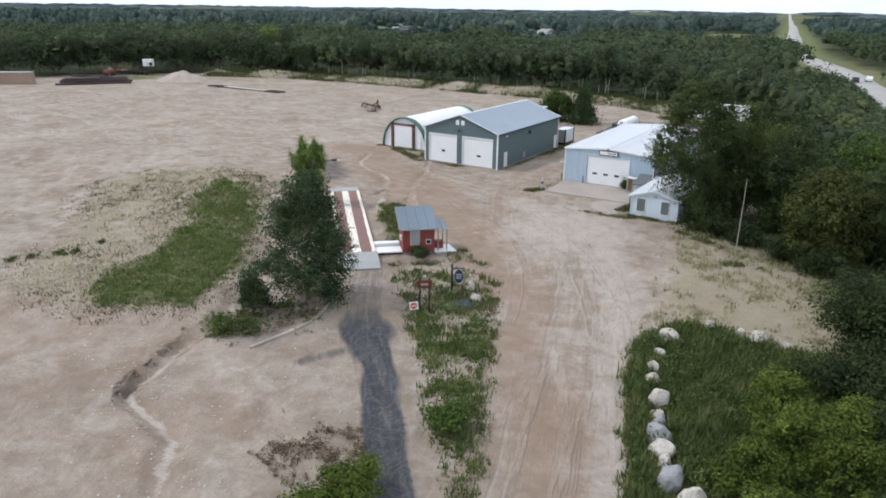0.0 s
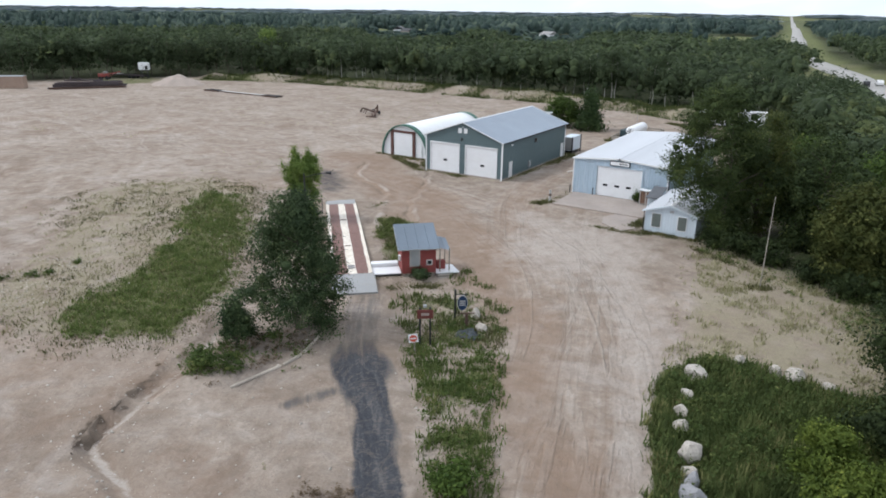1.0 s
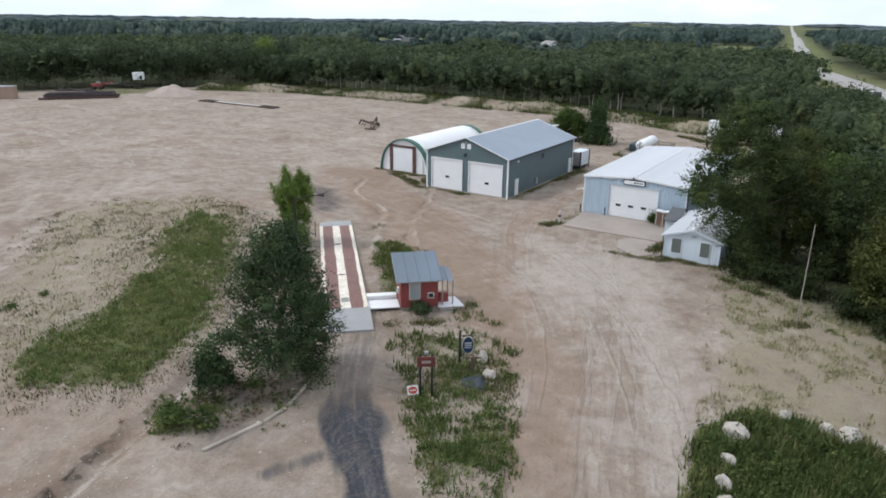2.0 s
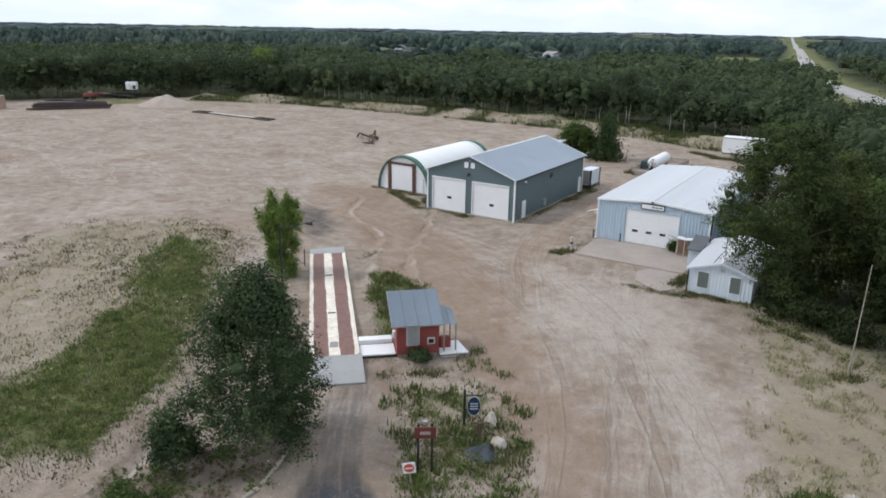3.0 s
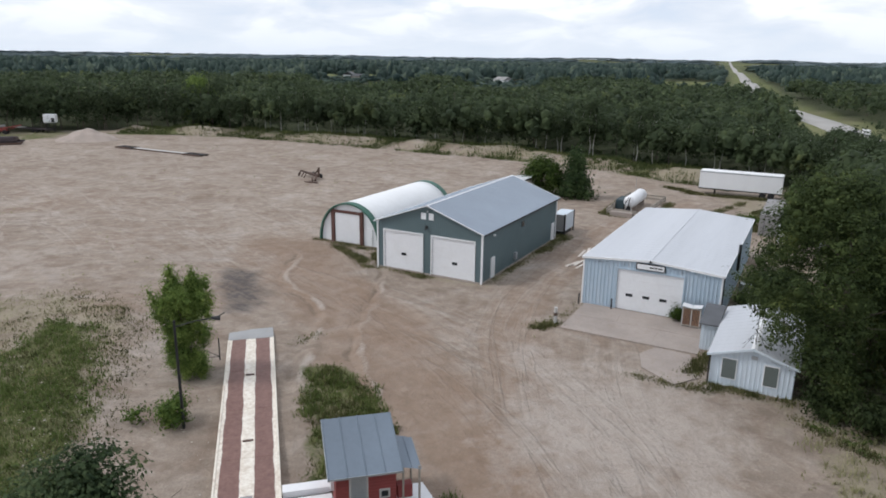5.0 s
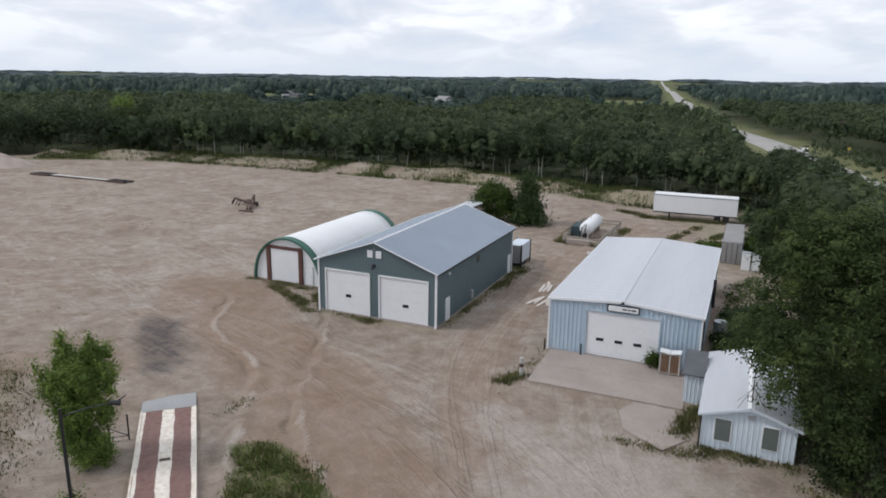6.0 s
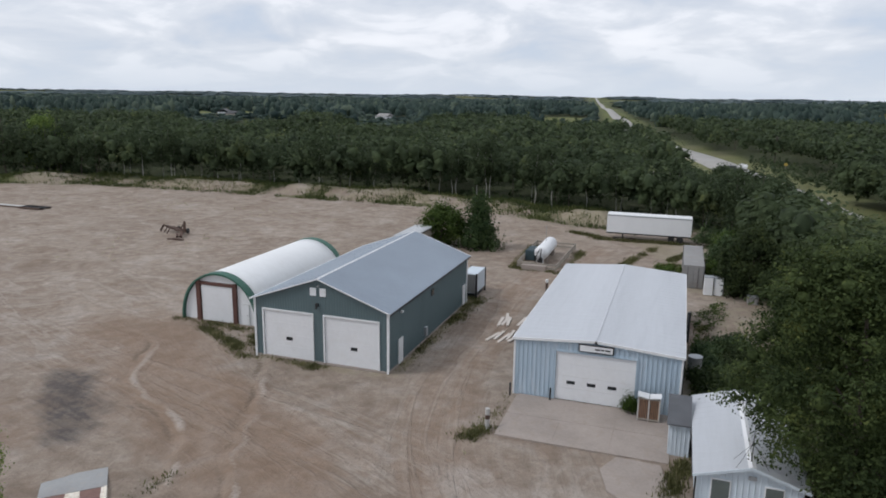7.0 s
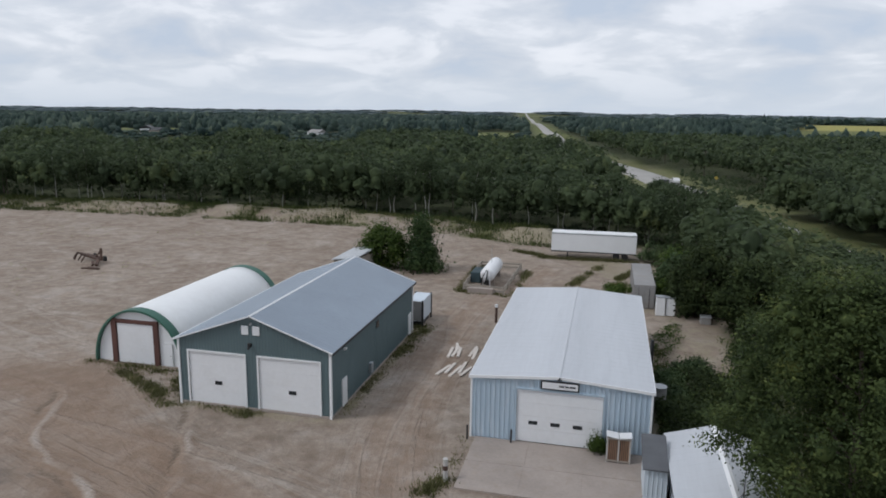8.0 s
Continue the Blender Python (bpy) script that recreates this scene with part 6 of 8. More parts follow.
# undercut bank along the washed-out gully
M_BANK = plain("dark_brown_soil", (0.13, 0.10, 0.075), 0.95, 0.0, 0.3, 3.0, (0.24, 0.19, 0.15), 0.6, 0.8)
gl_ = curved(GULLY[::5], 40)
gp = np.array([p for p in gl_ if 16.9 < p[1] < 23.0])
gd = np.gradient(gp, axis=0)
gd /= np.linalg.norm(gd, axis=1, keepdims=True)
gnm = np.stack([gd[:, 1], -gd[:, 0]], 1)
rows = []
jag = 0.9 * (wob(gp[:, 0], gp[:, 1], 2.3) - 0.5)
for o, dz in ((1.16, 0.0), (1.02, 0.03), (0.92, 0.0), (0.84, -0.34), (0.66, -0.55)):
    j = 0.6 * (wob(gp[:, 0] * 1.0 + o * 3, gp[:, 1], 0.5) - 0.5)
    q = gp + gnm * (o - jag + j)[:, None]
    zz = level(*(gp + gnm * (1.35 - jag)[:, None]).T) - 0.02 + dz * smooth(0.25, 0.6, wob(gp[:, 0], gp[:, 1], 2.1)) - 0.06 + 0.08 * (wob(q[:, 0], q[:, 1], 0.4) - 0.5)
    rows.append(np.column_stack([q, zz]))
gv = np.stack(rows, 1).reshape(-1, 3)
gfc = [(i * 5 + j, i * 5 + j + 1, (i + 1) * 5 + j + 1, (i + 1) * 5 + j) for i in range(len(gp) - 1) for j in range(4)]
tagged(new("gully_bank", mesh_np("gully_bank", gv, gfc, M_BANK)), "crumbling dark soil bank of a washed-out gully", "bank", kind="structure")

# ---------- buildings ----------
def overhead_door(parent, x0, x1, y, z0, z1, sections, windows, name="garage_door", win_w=0.42, win_h=0.22, frame_m=None):
    """White sectional door in a wall that faces -y; windows: (x, section) of the dark lights."""
    h = (z1 - z0) / sections
    fr = beams(((x0 - 0.06, y - 0.05, z0), (x0 - 0.06, y - 0.05, z1 + 0.12), 0.12, 0.10), ((x1 + 0.06, y - 0.05, z0), (x1 + 0.06, y - 0.05, z1 + 0.12), 0.12, 0.10),
               ((x0, y - 0.05, z1 + 0.06), (x1, y - 0.05, z1 + 0.06), 0.10, 0.12))
    door = part(name, fr, frame_m or M_WHITE, parent, "white framed overhead door")
    for i in range(sections):
        bm = boxed(x0 + 0.01, x1 - 0.01, y + 0.02, y + 0.07, z0 + i * h + 0.004, z0 + (i + 1) * h - 0.004, 0.005)
        for j in range(1, 3):
            zz = z0 + i * h + h * j / 3
            box(bm, x0 + 0.03, x1 - 0.03, y + 0.016, y + 0.021, zz - 0.006, zz + 0.006)
        part("panel", bm, M_DOOR, door)
    for wx, sec in windows:
        zc = z0 + (sec + 0.5) * h
        part("window", boxed(wx - win_w / 2, wx + win_w / 2, y - 0.012, y + 0.02, zc - win_h / 2, zc + win_h / 2, 0.01), M_GLASS, door, "small dark door light")
    return door


def man_door(parent, a, b, out, z0=0.05, h=2.05):
    """White steel door between two floor points, standing proud along out."""
    a, b, o = Vector((*a, 0)), Vector((*b, 0)), Vector((*out, 0))
    bm = bmesh.new()
    beam(bm, (a.x + o.x * 0.06, a.y + o.y * 0.06, z0 + h / 2), (b.x + o.x * 0.06, b.y + o.y * 0.06, z0 + h / 2), 0.06, h)
    d = part("door", bm, M_WHITE, parent, "white steel walk door")
    k = a.lerp(b, 0.88) + o * 0.11
    part("handle", rods(((k.x, k.y, z0 + 1.0), (k.x + o.x * 0.06, k.y + o.y * 0.06, z0 + 1.0), 0.03)), M_DARK, d)
    t = beams(((a.x + o.x * .05, a.y + o.y * .05, z0), (a.x + o.x * .05, a.y + o.y * .05, z0 + h + 0.06), 0.08, 0.08), ((b.x + o.x * .05, b.y + o.y * .05, z0), (b.x + o.x * .05, b.y + o.y * .05, z0 + h + 0.06), 0.08, 0.08),
              ((a.x + o.x * .05, a.y + o.y * .05, z0 + h + .06), (b.x + o.x * .05, b.y + o.y * .05, z0 + h + .06), 0.08, 0.08))
    part("door_frame", t, M_WHITE, d)
    return d


# teal two-door shed
TX0, TX1, TY0, TY1, TE, TR = -56.8, -44.45, 83.5, 105.0, 5.12, 7.3
TXM = (TX0 + TX1) / 2
shed = thing("shed", "teal steel shed with two white overhead doors and a blue-grey roof", "shed", pose(0, 0, 0))
D1, D2, DZ = (-55.95, -51.3), (-50.15, -45.3), 4.18


def gable(t):
    x = TX0 + (TX1 - TX0) * t
    return TE + (TR - TE) * (1 - abs(x - TXM) / (TXM - TX0))


def gz(x):
    return gable((x - TX0) / (TX1 - TX0))
for xa, xb, lo in ((TX0, D1[0] - 0.12, -0.2), (D1[0] - 0.12, D1[1] + 0.12, DZ + 0.12), (D1[1] + 0.12, D2[0] - 0.12, -0.2), (D2[0] - 0.12, D2[1] + 0.12, DZ + 0.12), (D2[1] + 0.12, TX1, -0.2)):
    cuts = [xa, xb] if not (xa < TXM < xb) else [xa, TXM, xb]
    for p, q in zip(cuts[:-1], cuts[1:]):
        bm = bmesh.new()
        rib_sheet(bm, (p, TY0), (q, TY0), lo, (lambda t, p=p, q=q: gz(p + (q - p) * t)), (0, -1), 0.24, 0.022, 0.05)
        prism(bm, [(p, lo), (q, lo), (q, gz(q) - 0.02), (p, gz(p) - 0.02)], TY0 + 0.03, TY0 + 0.2)
        part("wall_panel", bm, M_TEAL, shed)
bm = bmesh.new()
rib_sheet(bm, (TX1, TY0), (TX1, TY1), -0.2, TE, (1, 0), 0.24, 0.022, 0.05)
box(bm, TX1 - 0.2, TX1 - 0.03, TY0 + 0.2, TY1, -0.2, TE)
part("side_wall", bm, M_TEAL, shed)
bm = bmesh.new()
rib_sheet(bm, (TX0, TY1), (TX0, TY0), -0.2, TE, (-1, 0), 0.24, 0.022, 0.05)
box(bm, TX0 + 0.03, TX0 + 0.2, TY0 + 0.2, TY1, -0.2, TE)
part("side_wall", bm, M_TEAL, shed)
bm = bmesh.new()
prism(bm, [(TX0, -0.2), (TX1, -0.2), (TX1, TE), (TXM, TR), (TX0, TE)], TY1 - 0.2, TY1)
part("back_wall", bm, M_TEAL, shed)
ov = 0.32
sl = (TR - TE) / (TXM - TX0)
for sgn, xe in ((-1, TX0 - ov), (1, TX1 + ov)):
    bm = bmesh.new()
    ze = TE - ov * sl + 0.1
    rib_roof(bm, (xe, TY0 - 0.3, ze), (xe, TY1 + 0.3, ze), (TXM, TY0 - 0.3, TR + 0.1), (TXM, TY1 + 0.3, TR + 0.1), 0.45, 0.011, 0.05)
    roof = part("roof", bm, M_TEALROOF, shed)
    part("rake_trim", beams(((xe, TY0 - 0.3, ze - 0.04), (TXM, TY0 - 0.3, TR + 0.06), 0.06, 0.09)), M_WHITE, roof)
    part("rake_trim", beams(((xe, TY1 + 0.3, ze - 0.04), (TXM, TY1 + 0.3, TR + 0.06), 0.06, 0.2)), M_WHITE, roof)
    part("gutter", beams(((xe, TY0 - 0.3, ze - 0.06), (xe, TY1 + 0.3, ze - 0.06), 0.1, 0.14)), M_DARK if sgn > 0 else M_WHITE, roof)
bm = bmesh.new()
prism(bm, [(TXM - 0.13, TR + 0.07), (TXM, TR + 0.17), (TXM + 0.13, TR + 0.07), (TXM, TR + 0.12)], TY0 - 0.32, TY1 + 0.32)
part("ridge_cap", bm, M_WHITE, shed, "white ridge cap")
for xx, yy in ((TX0, TY0), (TX1, TY0), (TX1, TY1), (TX0, TY1)):
    part("corner_trim", boxed(xx - 0.09, xx + 0.09, yy - 0.09, yy + 0.09, -0.2, TE, 0.01), M_WHITE, shed)
overhead_door(shed, *D1, TY0, 0.12, DZ, 4, [(-53.55, 1.15)], win_w=0.6, win_h=0.3)
overhead_door(shed, *D2, TY0, 0.12, DZ, 4, [(-47.5, 1.0)], win_w=0.6, win_h=0.3)
for vx in (-51.15, -50.25):
    bm = boxed(vx - 0.29, vx + 0.29, TY0 - 0.07, TY0 - 0.02, 5.85, 6.55, 0.02)
    for i in range(6):
        box(bm, vx - 0.25, vx + 0.25, TY0 - 0.09, TY0 - 0.06, 5.92 + i * 0.11, 5.96 + i * 0.11)
    part("gable_vent", bm, M_WHITE, shed, "white square gable vent")
bm = rods(((-50.62, TY0 - 0.02, 6.75), (-50.62, TY0 - 0.22, 6.72), 0.09))
part("gable_lamp", bm, M_GALV, shed)
bm = boxed(-50.9, -50.62, TY0 - 0.24, TY0 - 0.02, 4.95, 5.25, 0.03)
rod(bm, (-50.76, TY0 - 0.25, 4.95), (-50.76, TY0 - 0.36, 4.86), 0.09)
part("wall_lamp", bm, M_DARK, shed)
man_door(shed, (TX1, 85.6), (TX1, 86.5), (1, 0))
man_door(shed, (TX1, 103.5), (TX1, 104.4), (1, 0))
bm = boxed(TX1 + 0.0, TX1 + 0.06, 93.6, 94.35, 3.75, 4.4, 0.01)
w = part("window", bm, M_DARK, shed, "small dark side window")
part("pane", boxed(TX1 + 0.06, TX1 + 0.075, 93.68, 94.27, 3.83, 4.32), M_GLASS, w)
part("meter_box", boxed(TX1 + 0.02, TX1 + 0.3, 91.6, 92.1, 0.5, 1.35, 0.02), M_GALV, shed)
part("side_lamp", boxed(TX1 + 0.02, TX1 + 0.25, 86.0, 86.25, 4.4, 4.6, 0.03), M_WHITE, shed)
bm = boxed(TX0 - 0.1, TX1 + 0.1, TY0 - 0.08, TY0 + 0.25, -0.3, 0.12, 0.02)
box(bm, TX1 - 0.25, TX1 + 0.06, TY0 + 0.25, TY1, -0.3, 0.1)
part("footing", bm, M_CONC, shed)

# white membrane arch building
QX, QR, QH, QY0, QY1 = -65.05, 4.3, 4.95, 89.4, 108.4
quonset = thing("arch_shelter", "white fabric arch shelter with dark green end bands", "shelter", pose(0, 0, 0))


def arch(scale=1.0, n=22):
    return [(QX + QR * scale * math.cos(a), QH * scale * math.sin(a) ** 0.9 - 0.05) for a in [math.pi * i / n for i in range(n + 1)]]


def arch_sheet(y0, y1, s0, s1, rows):
    bm = bmesh.new()
    grid = []
    for j in range(rows + 1):
        t = j / rows
        sag = 1 - 0.012 * math.sin(t * math.pi * rows) ** 2
        grid.append([[bm.verts.new((x, y0 + (y1 - y0) * t, z)) for x, z in arch(s * sag)] for s in (s0, s1)])
    n = len(grid[0][0])
    for j in range(rows):
        for i in range(n - 1):
            a, b = grid[j], grid[j + 1]
            bm.faces.new((a[0][i], a[0][i + 1], b[0][i + 1], b[0][i]))
            bm.faces.new((a[1][i], b[1][i], b[1][i + 1], a[1][i + 1]))
    for g in (grid[0], grid[-1]):
        for i in range(n - 1):
            bm.faces.new((g[0][i], g[1][i], g[1][i + 1], g[0][i + 1]))
    return bm


cover = part("cover", arch_sheet(QY0 + 0.9, QY1 - 0.9, 1.0, 0.985, 9), M_FABRIC, quonset)
part("end_band", arch_sheet(QY0, QY0 + 0.95, 1.012, 0.975, 1), M_GREEN, quonset, "dark green end band")
part("end_band", arch_sheet(QY1 - 0.95, QY1, 1.012, 0.975, 1), M_GREEN, quonset, "dark green end band")
for ob in (cover,):
    ob.data.polygons.foreach_set("use_smooth", np.ones(len(ob.data.polygons), bool))
bm = bmesh.new()
pts = arch(0.97)
prism(bm, [(x, max(z, -0.2)) for x, z in pts], QY0 + 0.35, QY0 + 0.5)
part("front_wall", bm, M_WHITE, quonset)
bm = bmesh.new()
prism(bm, [(x, max(z, -0.2)) for x, z in pts], QY1 - 0.5, QY1 - 0.35)
part("back_wall", bm, M_WHITE, quonset)
part("door_panel", boxed(-67.15, -63.55, QY0 + 0.25, QY0 + 0.33, 0.0, 3.6, 0.02), M_DOOR, quonset, "white sliding door panel")
for bx in (-67.45, -63.25):
    part("door_post", boxed(bx - 0.24, bx + 0.24, QY0 + 0.12, QY0 + 0.36, -0.2, 4.0, 0.02), M_BROWN, quonset)
part("lintel", boxed(-67.4, -63.3, QY0 + 0.16, QY0 + 0.36, 3.62, 3.95, 0.02), M_BROWN, quonset)
man_door(quonset, (-62.55, QY0 + 0.33), (-61.75, QY0 + 0.33), (0, -1), 0.0, 2.0)

# long white-roofed workshop
WX0, WX1, WY0, WY1, WE, WR = -34.05, -22.05, 83.5, 108.3, 4.42, 4.86
WXM = (WX0 + WX1) / 2
shop = thing("workshop", "pale blue ribbed steel workshop with a white metal roof", "workshop", pose(0, 0, 0))
DW = (-30.9, -25.15)
def wz(x):
    return WE + (WR - WE) * (1 - abs(x - WXM) / (WXM - WX0))
for xa, xb, lo in ((WX0, DW[0] - 0.12, -0.2), (DW[0] - 0.12, WXM, 3.92), (WXM, DW[1] + 0.12, 3.92), (DW[1] + 0.12, WX1, -0.2)):
    bm = bmesh.new()
    rib_sheet(bm, (xa, WY0), (xb, WY0), lo, (lambda t, p=xa, q=xb: wz(p + (q - p) * t)), (0, -1), 0.33, 0.05, 0.09)
    prism(bm, [(xa, lo), (xb, lo), (xb, wz(xb) - 0.02), (xa, wz(xa) - 0.02)], WY0 + 0.04, WY0 + 0.22)
    part("wall_panel", bm, M_PALEBLUE, shop)
for xx, out in ((WX0, -1), (WX1, 1)):
    bm = bmesh.new()
    a, b = ((xx, WY1), (xx, WY0)) if out < 0 else ((xx, WY0), (xx, WY1))
    rib_sheet(bm, a, b, -0.2, WE, (out, 0), 0.33, 0.05, 0.09)
    box(bm, min(xx, xx - out * 0.2), max(xx, xx - out * 0.2) - 0.0, WY0 + 0.22, WY1, -0.2, WE)
    part("side_wall", bm, M_PALEBLUE, shop)
bm = bmesh.new()
prism(bm, [(WX0, -0.2), (WX1, -0.2), (WX1, WE), (WXM, WR), (WX0, WE)], WY1 - 0.2, WY1)
part("back_wall", bm, M_PALEBLUE, shop)
for sgn, xe in ((-1, WX0 - 0.15), (1, WX1 + 0.15)):
    bm = bmesh.new()
    rib_roof(bm, (xe, WY0 - 0.15, WE + 0.06), (xe, WY1 + 0.15, WE + 0.06), (WXM, WY0 - 0.15, WR + 0.08), (WXM, WY1 + 0.15, WR + 0.08), 0.92, 0.014, 0.05)
    rf = part("roof", bm, M_WROOF, shop)
    part("rake_trim", beams(((xe, WY0 - 0.17, WE + 0.0), (WXM, WY0 - 0.17, WR + 0.02), 0.06, 0.2)), M_WHITE, rf)
    part("eave_trim", beams(((xe, WY0 - 0.15, WE - 0.02), (xe, WY1 + 0.15, WE - 0.02), 0.08, 0.16)), M_WHITE, rf)
bm = bmesh.new()
prism(bm, [(WXM - 0.1, WR + 0.08), (WXM, WR + 0.14), (WXM + 0.1, WR + 0.08), (WXM, WR + 0.1)], WY0 - 0.18, WY1 + 0.18)
part("ridge_cap", bm, M_WROOF, shop)
overhead_door(shop, *DW, WY0, 0.02, 3.8, 4, [(-29.75, 1), (-28.25, 1), (-26.75, 1)], win_w=0.62, win_h=0.26, frame_m=M_PALEBLUE)
for xx in (WX0, WX1):
    part("corner_trim", boxed(xx - 0.07, xx + 0.07, WY0 - 0.07, WY0 + 0.07, -0.1, WE, 0.01), M_WHITE, shop)
sgn_ = part("sign_board", boxed(-29.3, -26.75, WY0 - 0.2, WY0 - 0.1, 4.02, 4.62, 0.02), M_DARK, shop, "white sign board in a dark frame")
part("sign_face", boxed(-29.2, -26.85, WY0 - 0.215, WY0 - 0.19, 4.1, 4.54), M_WHITE, sgn_)
for bx0, bx1 in ((-28.1, -27.75), (-27.68, -27.45), (-27.38, -27.0)):
    part("lettering_bar", boxed(bx0, bx1, WY0 - 0.225, WY0 - 0.21, 4.27, 4.38), M_DARK, sgn_)
bm = rods(((-28.05, WY0 - 0.1, 4.82), (-28.05, WY0 - 0.42, 4.98), 0.03), ((-28.05, WY0 - 0.42, 5.0), (-28.05, WY0 - 0.5, 4.84), 0.05, 0.16))
part("lamp", bm, M_DARK, shop, "dark gooseneck lamp over the sign")
part("downpipe", rods(((WX1 + 0.1, WY0 + 0.3, 0), (WX1 + 0.1, WY0 + 0.3, 4.4), 0.06)), M_DARK, shop)
part("flue", rods(((WX1 + 0.35, 92.0, 2.8), (WX1 + 0.35, 92.0, 5.3), 0.14)), M_DARK, shop)
slab = thing("concrete_apron", "worn concrete apron in front of the workshop door", "apron", pose(0, 0, 0), kind="structure")
sx = [-33.7, -29.9, -26.2, -22.5]
for i in range(3):
    for j, (ya, yb) in enumerate(((76.4, 79.9), (79.93, 83.4))):
        part("slab", boxed(sx[i] + 0.002, sx[i + 1] - 0.002, ya, yb, -0.4, 0.03 + 0.004 * ((i + j) % 2), 0.006), M_CONC, slab)
for k, (bx, by) in enumerate(((-31.15, 83.05), (-34.2, 83.0))):
    b_ = thing("bollard", "dark steel guard post beside the door", "bollard", pose(bx, by, 0), "guard posts")
    bm = rods(((0, 0, -0.2), (0, 0, 0.95), 0.07))
    rod(bm, (0, 0, 0.95), (0, 0, 1.0), 0.07, 0.03)
    part("post", bm, M_DARK, b_)

# small white hut with an annex
HX0, HX1, HY0, HY1, HE, HR = -21.05, -15.75, 71.8, 82.0, 2.3, 3.12
HXM = (HX0 + HX1) / 2
hut = thing("hut", "small white ribbed-metal hut with a white gable roof and boarded windows", "hut", pose(0, 0, 0))
def hz_(x):
    return HE + (HR - HE) * (1 - abs(x - HXM) / (HXM - HX0))
bm = bmesh.new()
for xa, xb in ((HX0, HXM), (HXM, HX1)):
    rib_sheet(bm, (xa, HY0), (xb, HY0), -0.2, (lambda t, p=xa, q=xb: hz_(p + (q - p) * t)), (0, -1), 0.3, 0.03, 0.06)
prism(bm, [(HX0, -0.2), (HX1, -0.2), (HX1, HE), (HXM, HR), (HX0, HE)], HY0 + 0.03, HY0 + 0.15)
part("front_wall", bm, M_WCLAD, hut)
bm = bmesh.new()
prism(bm, [(HX0, -0.2), (HX1, -0.2), (HX1, HE), (HXM, HR), (HX0, HE)], HY1 - 0.15, HY1)
part("back_wall", bm, M_WCLAD, hut)
for xx, out in ((HX0, -1), (HX1, 1)):
    bm = bmesh.new()
    a, b = ((xx, HY1), (xx, HY0)) if out < 0 else ((xx, HY0), (xx, HY1))
    rib_sheet(bm, a, b, -0.2, HE, (out, 0), 0.3, 0.03, 0.06)
    box(bm, min(xx, xx - out * 0.15), max(xx, xx - out * 0.15), HY0 + 0.15, HY1, -0.2, HE)
    part("side_wall", bm, M_WCLAD, hut)
for sgn, xe in ((-1, HX0 - 0.28), (1, HX1 + 0.28)):
    bm = bmesh.new()
    ze = HE - 0.28 * (HR - HE) / (HXM - HX0) + 0.08
    rib_roof(bm, (xe, HY0 - 0.3, ze), (xe, HY1 + 0.3, ze), (HXM, HY0 - 0.3, HR + 0.08), (HXM, HY1 + 0.3, HR + 0.08), 0.76, 0.01, 0.04)
    rf = part("roof", bm, M_WROOF, hut)
    part("fascia", beams(((xe, HY0 - 0.3, ze - 0.08), (HXM, HY0 - 0.3, HR), 0.05, 0.16)), M_WCLAD, rf)
    part("eave_trim", beams(((xe, HY0 - 0.3, ze - 0.07), (xe, HY1 + 0.3, ze - 0.07), 0.06, 0.12)), M_DARK, rf)
bm = bmesh.new()
prism(bm, [(HXM - 0.2, HR + 0.04), (HXM, HR + 0.13), (HXM + 0.2, HR + 0.04), (HXM, HR + 0.1)], HY0 - 0.32, HY1 + 0.32)
part("ridge_cap", bm, M_WHITE, hut)
for wx0, wx1 in ((-20.3, -19.4), (-17.6, -16.75)):
    w = part("window", boxed(wx0 - 0.07, wx1 + 0.07, HY0 - 0.07, HY0 - 0.0, 0.55, 2.12, 0.01), M_WHITE, hut)
    part("board", boxed(wx0, wx1, HY0 - 0.085, HY0 - 0.06, 0.63, 2.05), M_BOARD, w, "grey-green boarded window")
part("corner_pipe", rods(((HX0 - 0.1, HY0 - 0.12, 0), (HX0 - 0.1, HY0 - 0.12, HE), 0.05)), M_DARK, hut)
mast = part("antenna", rods(((HXM, HY0 + 0.5, HR), (HXM, HY0 + 0.5, HR + 2.3), 0.03, 0.02), ((HXM, HY0 + 0.5, HR + 1.1), (HXM - 0.9, HY0 + 0.9, HR - 0.25), 0.012), ((HXM, HY0 + 0.5, HR + 1.1), (HXM + 0.9, HY0 + 0.1, HR - 0.25), 0.012),
            ((HXM, HY0 + 0.5, HR + 1.1), (HXM + 0.9, HY0 + 1.2, HR - 0.25), 0.012), ((HXM, HY0 + 0.5, HR + 1.1), (HXM - 0.8, HY0 - 0.1, HR - 0.2), 0.012), seg=6), M_DARK, hut, "thin roof mast with stays")
part("gable_light", boxed(HXM - 0.12, HXM + 0.3, HY0 - 0.1, HY0 - 0.03, 2.35, 2.6, 0.02), M_GALV, hut)
annex = thing("lean_to", "small white metal lean-to with a dark sloping roof beside the hut", "shed", pose(0, 0, 0))
bm = bmesh.new()
rib_sheet(bm, (-22.65, 77.7), (-21.35, 77.7), -0.1, 2.1, (0, -1), 0.26, 0.03, 0.06)
box(bm, -22.65, -21.35, 77.73, 80.6, -0.1, 2.1)
part("body", bm, M_WCLAD, annex)
bm = bmesh.new()
vs = [bm.verts.new(p) for p in ((-22.8, 77.45, 2.12), (-21.33, 77.45, 2.12), (-21.33, 80.8, 2.75), (-22.8, 80.8, 2.75))]
bm.faces.new(vs)
r_ = bmesh.ops.extrude_face_region(bm, geom=bm.faces[:])
for v in r_["geom"]:
    if isinstance(v, bmesh.types.BMVert):
        v.co.z += 0.09
